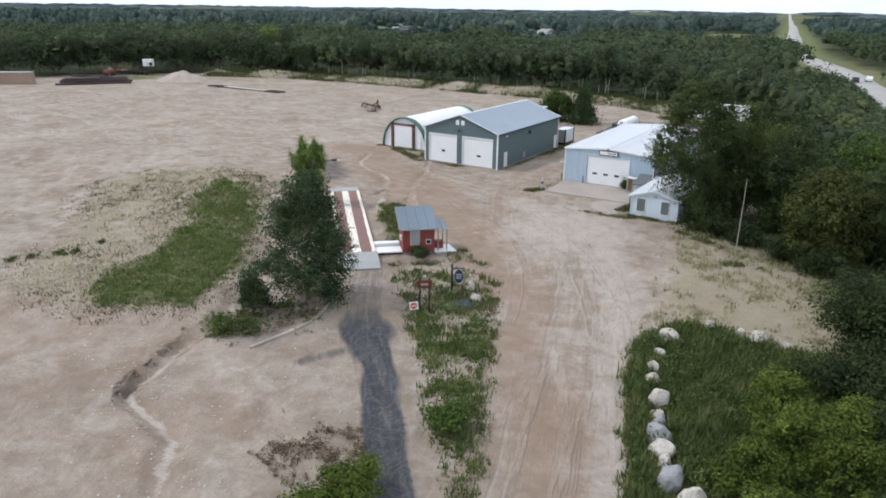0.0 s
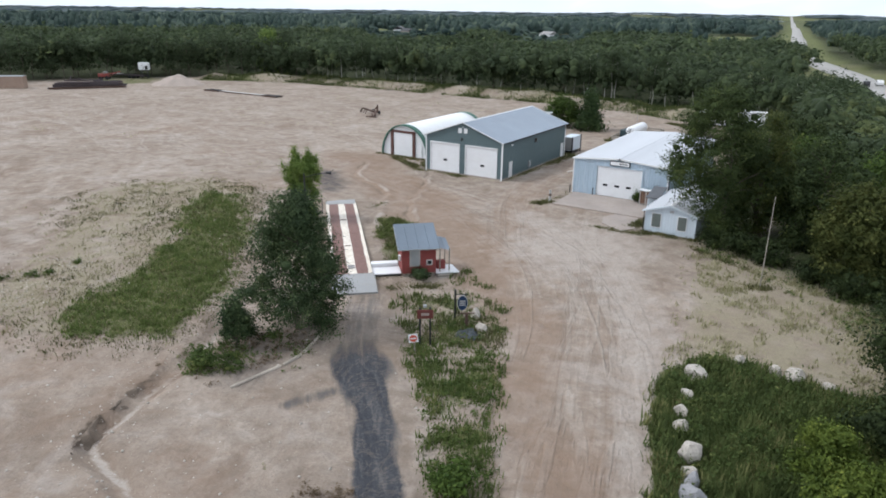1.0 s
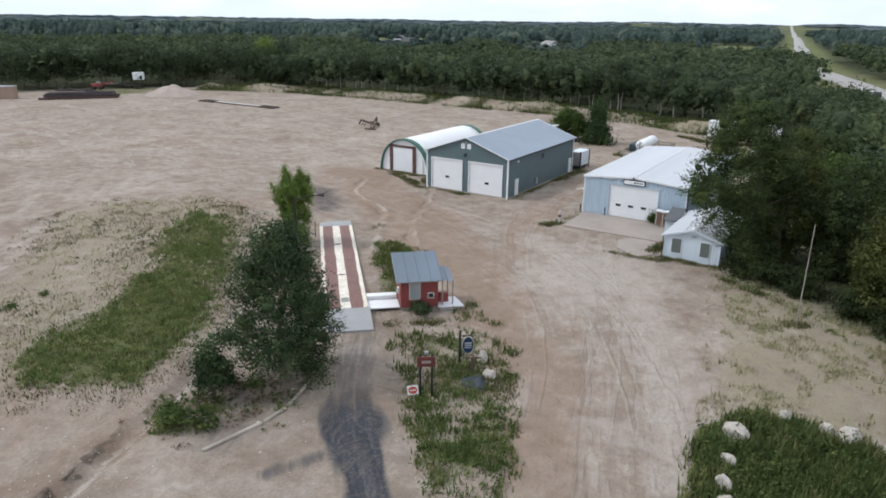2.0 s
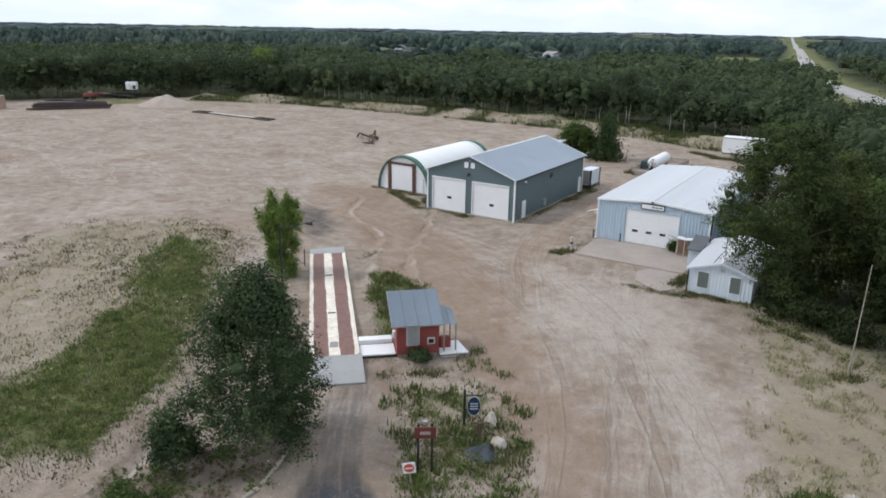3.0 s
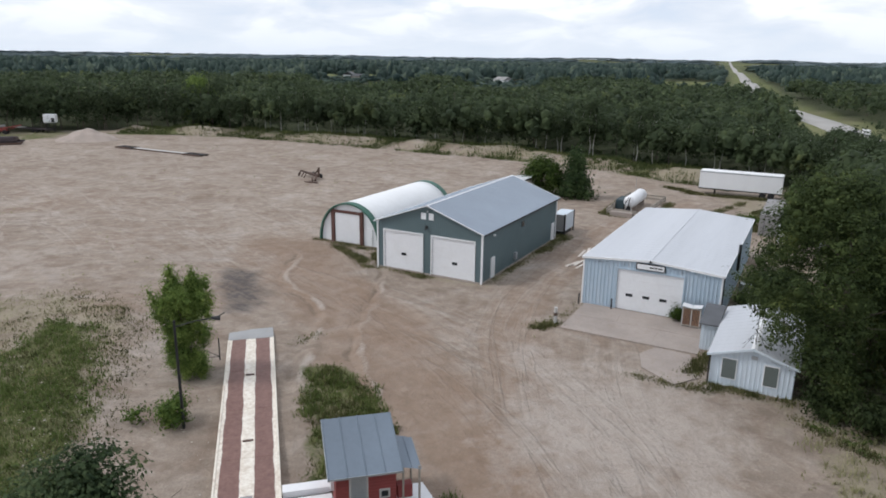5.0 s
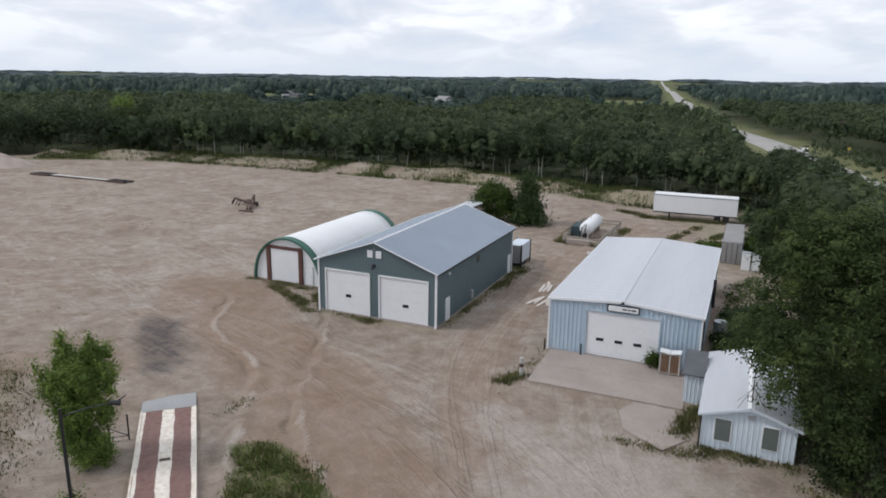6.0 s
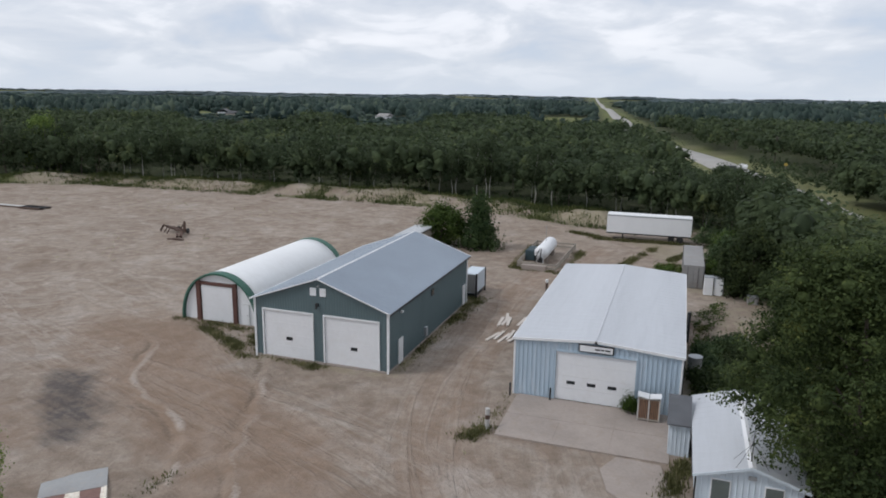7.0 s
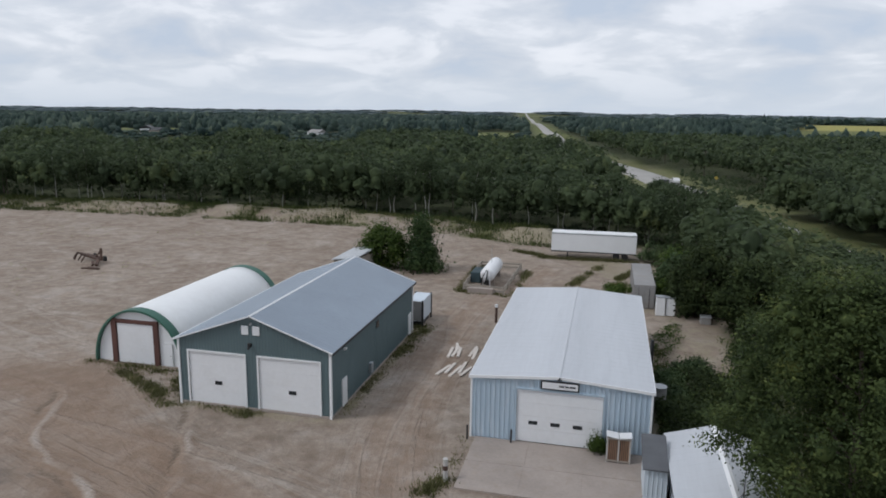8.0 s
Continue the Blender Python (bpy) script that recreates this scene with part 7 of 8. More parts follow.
part("roof", bm, plain("dark_grey_felt", (0.10, 0.105, 0.115), 0.9, 0, 0.15), annex)

# broken concrete pad
pad = bmesh.new()
r_ = np.random.default_rng(5)
pl = [(-26.2, 74.8), (-25.6, 76.0), (-23.4, 76.0), (-22.3, 74.0), (-22.0, 71.6), (-23.2, 70.6), (-24.8, 70.9), (-25.9, 72.6)]
f = pad.faces.new([pad.verts.new((x + 0.35 * r_.normal(), y + 0.35 * r_.normal(), 0.02)) for x, y in pl])
g = bmesh.ops.extrude_face_region(pad, geom=[f])
for v in g["geom"]:
    if isinstance(v, bmesh.types.BMVert):
        v.co.z -= 0.5
tagged(part("concrete_pad", pad, M_CONC), "broken pale concrete pad beside the hut", "pad", kind="structure")

# crate of pipes beside the workshop door
crate = thing("pipe_rack", "rusty slatted crate with a pale cover beside the door", "crate", pose(-24.05, 82.3, 0.03))
for cx in (-0.72, 0.0, 0.72):
    part("post", boxed(cx - 0.05, cx + 0.05, -0.36, -0.26, 0, 1.7, 0.005), M_CONCPALE, crate)
for cz in (0.08, 1.6):
    part("rail", boxed(-0.75, 0.75, -0.38, -0.3, cz, cz + 0.09, 0.005), M_WOOD, crate)
for k in range(12):
    part("slat", boxed(-0.66 + k * 0.115, -0.60 + k * 0.115, -0.31, -0.27, 0.1, 1.6), plain("tan_rust", (0.32, 0.19, 0.12), 0.8, 0, 0.3) if k == 0 else crate.children[-1].data.materials[0], crate)
part("back_box", boxed(-0.72, 0.72, -0.2, 0.4, 0.0, 1.6, 0.01), M_DARK, crate)
for s in (-1, 1):
    part("lid", beams(((s * 0.02, -0.42, 1.72), (s * 0.80, -0.42, 1.85), 0.05, 0.04), ((s * 0.02, 0.0, 1.75), (s * 0.80, 0.0, 1.86), 0.8, 0.03)), M_WHITE, crate)

# ---------- truck scale, in its own frame: y runs along the deck ----------
SC = pose(-38.25, 44.05, 0, 0, 0, 42.72)        # near end of the deck, middle
deck_z = 0.12
scale_t = thing("truck_scale", "steel truck scale with worn red wheel lanes and cream paint", "truck scale", SC)
LEN, HALF = 23.4, 1.62
for i in range(4):
    part("deck_plate", boxed(-HALF, HALF, i * LEN / 4 + 0.01, (i + 1) * LEN / 4 - 0.01, deck_z - 0.06, deck_z, 0.008), M_DECK, scale_t)
for s in (-1, 1):
    part("side_beam", boxed(min(s * HALF, s * (HALF + 0.14)), max(s * HALF, s * (HALF + 0.14)), 0, LEN, -0.75, deck_z + 0.05, 0.02), M_CREAM, scale_t, "cream painted side beam")
part("under_frame", boxed(-HALF + 0.05, HALF - 0.05, 0.1, LEN - 0.1, -0.8, deck_z - 0.07), M_RUST, scale_t)
for yy, w_ in ((1.3, 0.9), (7.6, 0.25), (16.6, 0.3)):
    part("hatch", boxed(-0.3, 0.3, yy, yy + w_, deck_z, deck_z + 0.02, 0.005), M_OLDGREY if yy < 2 else M_RUST, scale_t)
for nm, ya, yb, xr in (("near", -3.3, -0.03, 1.9), ("far", LEN + 0.03, LEN + 2.5, 1.75)):
    bm = bmesh.new()
    zo = -0.35 if nm == "near" else -0.02
    za, zb = (zo, deck_z) if nm == "near" else (deck_z, zo)
    vs = [bm.verts.new(p) for p in ((-xr, ya, za), (xr, ya, za), (xr, yb, zb), (-xr, yb, zb))]
    bm.faces.new(vs)
    g = bmesh.ops.extrude_face_region(bm, geom=bm.faces[:])
    for v in g["geom"]:
        if isinstance(v, bmesh.types.BMVert):
            v.co.z -= 0.6
    tagged(part("ramp", bm, M_RAMP, None, "", SC), "pale concrete approach ramp of the truck scale", "ramp", kind="structure")

# scale house, in the same frame
hx0, hx1, hy0, hy1 = 4.35, 7.35, -0.2, 2.7
house = thing("scale_house", "small red weigh hut with a blue-grey metal roof and a porch", "hut", SC)
zf = -0.05
FW, BW = zf + 2.45, zf + 3.55
bm = bmesh.new()
box(bm, hx0, hx1, hy0, hy1, zf, FW)
part("body", bm, M_RED, house)
bm = bmesh.new()
for s0 in (hx0, hx1 - 0.1):
    vs = [[bm.verts.new((xx, yy, zz)) for yy, zz in ((hy0, FW), (hy1, FW), (hy1, BW - 0.1))] for xx in (s0, s0 + 0.1)]
    bm.faces.new(vs[0]); bm.faces.new(vs[1][::-1])
    for i in range(3):
        bm.faces.new((vs[0][i], vs[0][(i + 1) % 3], vs[1][(i + 1) % 3], vs[1][i]))
box(bm, hx0 + 0.1, hx1 - 0.1, hy1 - 0.1, hy1, FW, BW - 0.1)
part("upper_wall", bm, M_RED, house)
for k in range(13):
    zz = zf + 0.12 + k * 0.18
    part("siding_board", boxed(hx0 - 0.015, hx1 + 0.015, hy0 - 0.03, hy0 - 0.002, zz, zz + 0.165, 0.006), M_RED, house)
bm = bmesh.new()
rib_roof(bm, (hx0 - 0.4, hy0 - 0.45, FW - 0.08), (hx1 + 0.3, hy0 - 0.45, FW - 0.08), (hx0 - 0.4, hy1 + 0.3, BW + 0.08), (hx1 + 0.3, hy1 + 0.3, BW + 0.08), 0.92, 0.04, 0.07)
rib_roof(bm, (hx0 - 0.4, hy0 - 0.45, FW - 0.14), (hx1 + 0.3, hy0 - 0.45, FW - 0.14), (hx0 - 0.4, hy1 + 0.3, BW + 0.02), (hx1 + 0.3, hy1 + 0.3, BW + 0.02), 4, 0.0, 0.07)
rf = part("roof", bm, M_HUTROOF, house)
part("fascia", beams(((hx0 - 0.4, hy0 - 0.45, FW - 0.13), (hx1 + 0.3, hy0 - 0.45, FW - 0.13), 0.04, 0.1), ((hx0 - 0.4, hy0 - 0.45, FW - 0.13), (hx0 - 0.4, hy1 + 0.3, BW + 0.03), 0.04, 0.1)), M_GALV, rf)
for wx0, wx1, z0_, z1_ in ((5.1, 5.85, zf + 0.75, zf + 2.15), (6.6, 6.95, zf + 0.8, zf + 1.12)):
    w = part("window", boxed(wx0 - 0.1, wx1 + 0.1, hy0 - 0.07, hy0 - 0.02, z0_ - 0.1, z1_ + 0.1, 0.01), M_CONCPALE, house, "cream framed window")
    part("pane", boxed(wx0, wx1, hy0 - 0.08, hy0 - 0.06, z0_, z1_), M_GALV if wx0 < 6 else M_GLASS, w)
part("wall_box", boxed(hx0 - 0.2, hx0 - 0.0, 0.6, 1.0, zf + 0.9, zf + 1.4, 0.02), M_WHITE, house)
bm = bmesh.new()
rib_roof(bm, (hx1 + 0.3, hy0 + 0.1, FW - 0.25), (hx1 + 1.35, hy0 + 0.1, FW - 0.5), (hx1 + 0.3, hy1 - 0.3, FW + 0.15), (hx1 + 1.35, hy1 - 0.3, FW - 0.15), 0.6, 0.03, 0.06)
part("porch_roof", bm, M_HUTROOF, house)
for xx, yy in ((hx1 + 1.25, hy0 + 0.2), (hx1 + 1.25, hy1 - 0.5), (hx1 + 0.4, hy0 + 0.15)):
    part("porch_post", boxed(xx - 0.05, xx + 0.05, yy - 0.05, yy + 0.05, -0.6, FW - 0.35, 0.005), M_WOOD, house)
part("bench", boxed(hx1 + 0.2, hx1 + 1.0, 0.5, 1.0, zf, zf + 0.75, 0.03), M_RED, house, "dark red seat under the porch")
porch = thing("porch_deck", "white painted plank landing beside the red hut", "deck", SC)
for k in range(7):
    part("plank", boxed(hx1 + 0.03, hx1 + 2.1 - 0.05 * k, hy0 - 0.25 + k * 0.3, hy0 - 0.25 + k * 0.3 + 0.29, zf - 0.1, zf + 0.0, 0.006), M_WHITE, porch)
for k in range(2):
    part("step", boxed(hx1 + 0.1, hx1 + 1.4, hy0 - 0.75 + k * 0.26, hy0 - 0.5 + k * 0.26, zf - 0.5, zf - 0.3 + 0.14 * k, 0.01), M_WOOD, porch)
part("skirt", boxed(hx1 + 0.1, hx1 + 1.6, hy0 - 0.15, hy0 + 1.7, -0.75, zf - 0.11), M_WOOD, porch)
walk_deck = thing("landing", "white painted walkway between the scale and the red hut", "walkway", SC)
for k in range(4):
    part("board", boxed(1.8, 4.3, 0.15 + k * 0.42, 0.15 + k * 0.42 + 0.405, zf - 0.14, zf - 0.03, 0.006), M_WHITE, walk_deck)
part("raised_bench", boxed(1.8, 4.25, 1.95, 2.65, zf - 0.1, zf + 0.28, 0.02), M_WHITE, walk_deck)
part("skirt", boxed(1.85, 4.25, 0.2, 2.6, -0.75, zf - 0.15), M_DARK, walk_deck)
part("house_base", boxed(hx0 + 0.1, hx1 - 0.1, hy0 + 0.1, hy1 - 0.1, -0.8, zf), M_WOOD, house)

# yard light
lamp_post = thing("yard_light", "tall dark timber pole with an arm and a yard lamp", "lamp post", pose(-48.6, 49.5, zat(-48.6, 49.5)))
part("pole", rods(((0, 0, -0.2), (0, 0, 7.1), 0.10, 0.07)), M_DARK, lamp_post)
part("arm", rods(((0, 0, 6.7), (0.9, 0.8, 7.0), 0.035), ((0.9, 0.8, 7.0), (1.75, 1.6, 7.1), 0.035), ((1.75, 1.6, 7.1), (2.15, 1.95, 7.4), 0.03)), M_DARK, lamp_post)
bm = rods(((1.55, 1.42, 7.12), (1.95, 1.78, 7.05), 0.09, 0.16))
part("lamp_head", bm, M_DARK, lamp_post)

# gate frame at the far left of the scale
gate = thing("gate_frame", "thin dark steel gate frame beside the scale", "gate", pose(-54.0, 57.2, 0))
gz0 = zat(-54.0, 57.2)
for q in ((-0.5, -0.45), (0.3, 0.3)):
    part("post", rods(((q[0], q[1], gz0 - 0.1), (q[0], q[1], gz0 + 1.7), 0.05)), M_DARK, gate)
part("brace", rods(((-0.5, -0.45, gz0 + 0.9), (0.3, 0.3, gz0 + 0.25), 0.03), ((-0.5, -0.45, gz0 + 0.25), (0.3, 0.3, gz0 + 0.25), 0.025)), M_DARK, gate)

# ---------- far end of the yard ----------
def semi_trailer(label, m, length, w=2.6, h=2.95, floor=1.12):
    t = thing("semi_trailer", label, "trailer", m)
    part("box_body", boxed(0, length, -w / 2, w / 2, floor, floor + h, 0.04), M_WHITE, t)
    part("top_rail", boxed(-0.02, length + 0.02, -w / 2 - 0.02, w / 2 + 0.02, floor + h - 0.28, floor + h - 0.1, 0.01), M_GALV, t)
    part("side_rail", boxed(0, length, -w / 2 - 0.02, w / 2 + 0.02, floor - 0.12, floor + 0.06, 0.01), M_DARK, t)
    for xx in (length - 2.9, length - 1.6):
        for s in (-1, 1):
            part("wheel", rods(((xx, s * (w / 2 - 0.35), 0.5), (xx, s * (w / 2 - 0.02), 0.5), 0.5), seg=14), M_TYRE, t)
    for s in (-0.7, 0.7):
        part("landing_leg", boxed(2.4, 2.55, s - 0.07, s + 0.07, 0.0, floor), M_DARK, t)
    return t


semi_trailer("long white box trailer parked at the back of the yard", pose(-33.8, 148.0, zat(-27, 148) - 0.02, 0, 0, 1.0), 12.8)
cont = thing("shipping_container", "old grey shipping container under the trees", "container", pose(-22.1, 120.4, zat(-21, 121)))
bm = bmesh.new()
rib_sheet(bm, (0, 12.1), (0, 0), 0.1, 2.75, (-1, 0), 0.28, 0.04, 0.12)
rib_sheet(bm, (2.4, 0), (2.4, 12.1), 0.1, 2.75, (1, 0), 0.28, 0.04, 0.12)
box(bm, 0.02, 2.38, 0.0, 12.1, 0.0, 2.8)
part("body", bm, M_OLDGREY, cont)
for s in (0.02, 1.22):
    d = part("door", boxed(s + 0.03, s + 1.13, -0.07, -0.01, 0.15, 2.65, 0.01), M_OLDGREY, cont)
    part("lock_rod", rods(((s + 0.55, -0.1, 0.2), (s + 0.55, -0.1, 2.6), 0.025), seg=6), M_DARK, d)
for q, (xx, yy, w_, h_) in enumerate(((-19.2, 118.4, 1.0, 2.1), (-18.1, 118.6, 1.0, 2.0), (-14.6, 116.2, 1.1, 0.8))):
    c_ = thing("storage_tote", "white plastic storage cabinet beside the container" if q < 2 else "plastic tub on the sand, coloured grey for the shade it stands in", "cabinet" if q < 2 else "tub", pose(xx, yy, zat(xx, yy)), "white totes")
    # the third body is grey, not white, to put tree shade into its colour
    part("body", boxed(-w_ / 2, w_ / 2, -0.5, 0.5, 0, h_, 0.06), M_WHITE if q < 2 else M_OLDGREY, c_)
    part("lid", boxed(-w_ / 2 - 0.03, w_ / 2 + 0.03, -0.53, 0.53, h_, h_ + 0.08, 0.03), M_GALV, c_)
log = thing("pale_log", "pale bare log lying by the trees", "log", pose(-9.5, 112.0, zat(-9.5, 112)))
part("trunk", rods(((-1.2, 0, 0.12), (1.2, -0.15, 0.14), 0.14, 0.11)), M_CONCPALE, log)

# propane tank in its pen
tank = thing("propane_tank", "white horizontal gas tank in a low timber pen", "tank", pose(-40.2, 125.2, zat(-40, 126)))
bm = bmesh.new()
prof = [(0, 0.02), (0.05, 0.5), (0.22, 0.8), (0.5, 0.95), (7.3, 0.95), (7.58, 0.8), (7.75, 0.5), (7.8, 0.02)]
rings = [[bm.verts.new((r0 * math.cos(2 * math.pi * i / 20), yy, 1.6 + r0 * math.sin(2 * math.pi * i / 20))) for i in range(20)] for yy, r0 in prof]
for a, b in zip(rings[:-1], rings[1:]):
    for i in range(20):
        bm.faces.new((a[i], a[(i + 1) % 20], b[(i + 1) % 20], b[i]))
shell = part("shell", bm, M_WHITE, tank)
shell.data.polygons.foreach_set("use_smooth", np.ones(len(shell.data.polygons), bool))
for k in range(4):
    part("hose", rods(((-0.7 + 0.4 * k, -0.3, 0.2), (-0.5 + 0.3 * k, -0.7, 1.3 + 0.15 * k), 0.06), ((-0.5 + 0.3 * k, -0.7, 1.3 + 0.15 * k), (-0.1 + 0.1 * k, 0.1, 2.3), 0.06)), M_WHITE if k % 2 else M_DARK, tank)
for yy in (1.3, 6.3):
    part("saddle", boxed(-0.8, 0.8, yy - 0.2, yy + 0.2, 0, 1.15, 0.02), M_CONC, tank)
part("pipework", rods(((-0.5, -0.25, 0.1), (-0.5, -0.25, 1.9), 0.05), ((0.4, -0.3, 0.1), (0.4, -0.3, 1.6), 0.05), ((-0.5, -0.25, 1.2), (0.4, -0.3, 1.2), 0.05), ((-0.1, -0.4, 0.6), (0.5, -0.4, 0.6), 0.06), ((0.0, 3.6, 2.5), (0.0, 3.6, 4.8), 0.03)), M_GALV, tank)
part("valve_box", boxed(-0.35, 0.35, -0.55, -0.1, 0.5, 1.05, 0.03), M_DARK, tank)
pen = thing("timber_pen", "low weathered timber barrier round the gas tank", "barrier", pose(0, 0, 0))
px_ = [(-42.7, 122.6), (-37.6, 122.4), (-37.2, 136.5), (-43.0, 136.8)]
for (xa, ya), (xb, yb) in zip(px_, px_[1:] + px_[:1]):
    za, zb = zat(xa, ya), zat(xb, yb)
    for hh in (0.35, 0.8):
        part("rail", beams(((xa, ya, za + hh), (xb, yb, zb + hh), 0.12, 0.25)), M_WOOD, pen)
    n = max(2, int(math.hypot(xb - xa, yb - ya) / 2.4))
    for i in range(n):
        xx, yy = xa + (xb - xa) * i / n, ya + (yb - ya) * i / n
        part("post", boxed(xx - 0.09, xx + 0.09, yy - 0.09, yy + 0.09, zat(xx, yy) - 0.1, zat(xx, yy) + 1.0), M_WOOD, pen)
tub = thing("tarped_box", "dark blue-green box beside the gas tank", "box", pose(-42.0, 128.6, zat(-42, 128.6)))
part("body", boxed(-0.7, 0.7, -1.6, 1.6, 0, 1.5, 0.12), plain("dark_teal_surface", (0.03, 0.055, 0.065), 0.7, 0, 0.2), tub)
slab2 = thing("concrete_block", "pale concrete block at the end of the pen", "block", pose(-40.4, 122.0, zat(-40, 122)))
part("block", boxed(-1.6, 1.6, -0.35, 0.3, -0.1, 0.7, 0.05), M_CONC, slab2)
guard = thing("guard_post", "grey steel post with a pale cap beside the workshop", "post", pose(-36.6, 110.5, zat(-36.6, 110.5)))
part("post", rods(((0, 0, -0.1), (0, 0, 1.9), 0.14)), M_RUST, guard)
part("cap", rods(((0, 0, 1.7), (0, 0, 2.0), 0.16)), M_WHITE, guard)

# white box behind the teal shed
reef = thing("box_body", "white insulated box with a dark end frame behind the shed", "container", pose(-45.55, 106.9, zat(-43, 107)))
part("body", boxed(0, 1.7, 0, 3.6, 0.55, 2.75, 0.04), M_WCLAD, reef)
part("end_panel", boxed(0.12, 1.58, -0.03, 0.0, 0.62, 2.68), M_OLDGREY, reef)
for xx in (0.0, 1.7):
    for yy in (0, 3.6):
        part("corner_post", boxed(xx - 0.09, xx + 0.09, yy - 0.09, yy + 0.09, 0, 2.8), M_DARK, reef)
part("skid", boxed(0.2, 1.5, 0.2, 3.4, 0.0, 0.5), M_DARK, reef)

# open-fronted shed with a metal roof, behind
sh = thing("pole_shed", "small grey shed with a low metal roof behind the teal shed", "shed", pose(-60.6, 123.0, zat(-59, 126)))
part("body", boxed(0.2, 3.2, 0.3, 8.2, 0, 2.85), M_WOOD, sh)
bm = bmesh.new()
rib_roof(bm, (-0.1, 0, 2.9), (-0.1, 8.5, 2.9), (3.5, 0, 3.3), (3.5, 8.5, 3.3), 0.8, 0.03, 0.06)
rib_roof(bm, (-0.1, 0, 2.82), (-0.1, 8.5, 2.82), (3.5, 0, 3.22), (3.5, 8.5, 3.22), 9, 0.0, 0.06)
part("roof", bm, M_GALV, sh)

# loose pale timbers between the sheds
r_ = np.random.default_rng(61)
tim = [(-39.2, 99.8, 75), (-38.8, 100.2, 70), (-38.4, 100.0, 78), (-37.2, 100.6, 66), (-36.9, 100.0, 72), (-38.8, 95.3, 58), (-38.3, 95.8, 66), (-37.7, 95.2, 60), (-37.3, 96.2, 70), (-36.8, 95.4, 62), (-38.9, 101.2, 82)]
proto = None
for k, (xx, yy, an) in enumerate(tim):
    m = pose(xx, yy, zat(xx, yy) + 0.05, 0, 1.5 * r_.normal(), an + 18)
    if proto is None:
        proto = thing("timber", "pale bare timber lying on the sand", "timber", m, "loose timbers")
        part("board", beams(((-1.3, 0, 0), (1.3, 0, 0.02), 0.27, 0.12)), plain("bare_white_wood", (0.62, 0.57, 0.52), 0.85, 0, 0.15, 2.0), proto)
    else:
        copy_thing(proto, m)
slab3 = thing("concrete_sheet", "flat pale sheet lying beside the workshop", "sheet", pose(-35.4, 96.4, zat(-35.4, 96.4)))
part("sheet", boxed(-0.8, 0.8, -2.2, 2.2, 0.0, 0.1, 0.01), M_CONCPALE, slab3)

# rusty implement out on the sand
imp = thing("farm_implement", "rusty broken-down implement lying on the sand", "implement", pose(-99.0, 124.0, zat(-99, 124), 0, 0, -25))
part("frame", beams(((-3.0, 0.3, 0.75), (2.6, 0.2, 0.65), 0.3, 0.35), ((-2.6, 1.1, 0.55), (1.2, 1.4, 0.5), 0.25, 0.25), ((-1.6, 0.2, 0.7), (-1.7, 1.3, 0.5), 0.2, 0.2), ((0.6, 0.2, 0.7), (0.7, 1.4, 0.5), 0.2, 0.2)), M_RUST, imp)
for tx, ty, tz in ((-2.9, -0.2, 0.95), (-2.1, -0.4, 1.1), (-1.2, -0.3, 0.85), (0.2, -0.5, 0.9)):
    part("tool_arm", beams(((tx, ty + 0.5, 0.7), (tx - 0.3, ty, tz), 0.22, 0.2), ((tx - 0.3, ty, tz), (tx - 0.5, ty - 0.5, 0.05), 0.16, 0.16)), M_RUST, imp)
part("drawbar", beams(((2.2, 0.4, 0.7), (4.2, -0.9, 0.2), 0.35, 0.3), ((2.0, -0.4, 0.3), (3.6, -1.2, 0.15), 0.3, 0.25)), M_RUST, imp)
part("mast", beams(((2.9, 0.4, 0.5), (3.1, 0.4, 2.3), 0.28, 0.28), ((3.0, 0.4, 2.0), (1.6, 0.3, 0.8), 0.16, 0.16)), M_RUST, imp)
for q in (-1.5, 1.5):
    part("wheel", rods(((q, 1.5, 0.4), (q, 1.75, 0.4), 0.4), seg=14), M_TYRE, imp)
scrap = thing("scrap_bar", "short rusty bars lying on the sand", "scrap", pose(-95.2, 119.6, zat(-95.2, 119.6)))
part("bar", beams(((-1.3, 0, 0.1), (1.3, 0.3, 0.1), 0.3, 0.2), ((-0.8, 0.6, 0.1), (0.9, 0.5, 0.1), 0.2, 0.2)), M_RUST, scrap)

# long truss on the ground
truss = thing("truss", "long rusty steel truss lying on the sand", "truss", pose(-164, 132.8, zat(-150, 132.8)))
for y_ in (0.0, 1.4):
    part("chord", beams(((0, y_, 0.14), (28, y_, 0.14), 0.22, 0.22)), M_RUST, truss)
for k in range(10):
    part("web", beams(((k * 2.8, 0, 0.14), (k * 2.8 + 2.8, 1.4, 0.14), 0.16, 0.14)), M_RUST, truss)
for xx in (0.0, 22.4):
    end = part("end_frame", beams(((xx, -0.5, 0.22), (xx + 5.4, -0.5, 0.22), 0.3, 0.3), ((xx, 1.9, 0.22), (xx + 5.4, 1.9, 0.22), 0.3, 0.3)), M_RUST, truss)
    for k in range(7):
        part("rung", beams(((xx + 0.1 + k * 0.87, -0.5, 0.26), (xx + 0.1 + k * 0.87, 1.9, 0.26), 0.3, 0.2)), M_DARK, end)
part("walkway", boxed(5.6, 22.2, 0.1, 1.3, 0.26, 0.32), M_CONCPALE, truss)

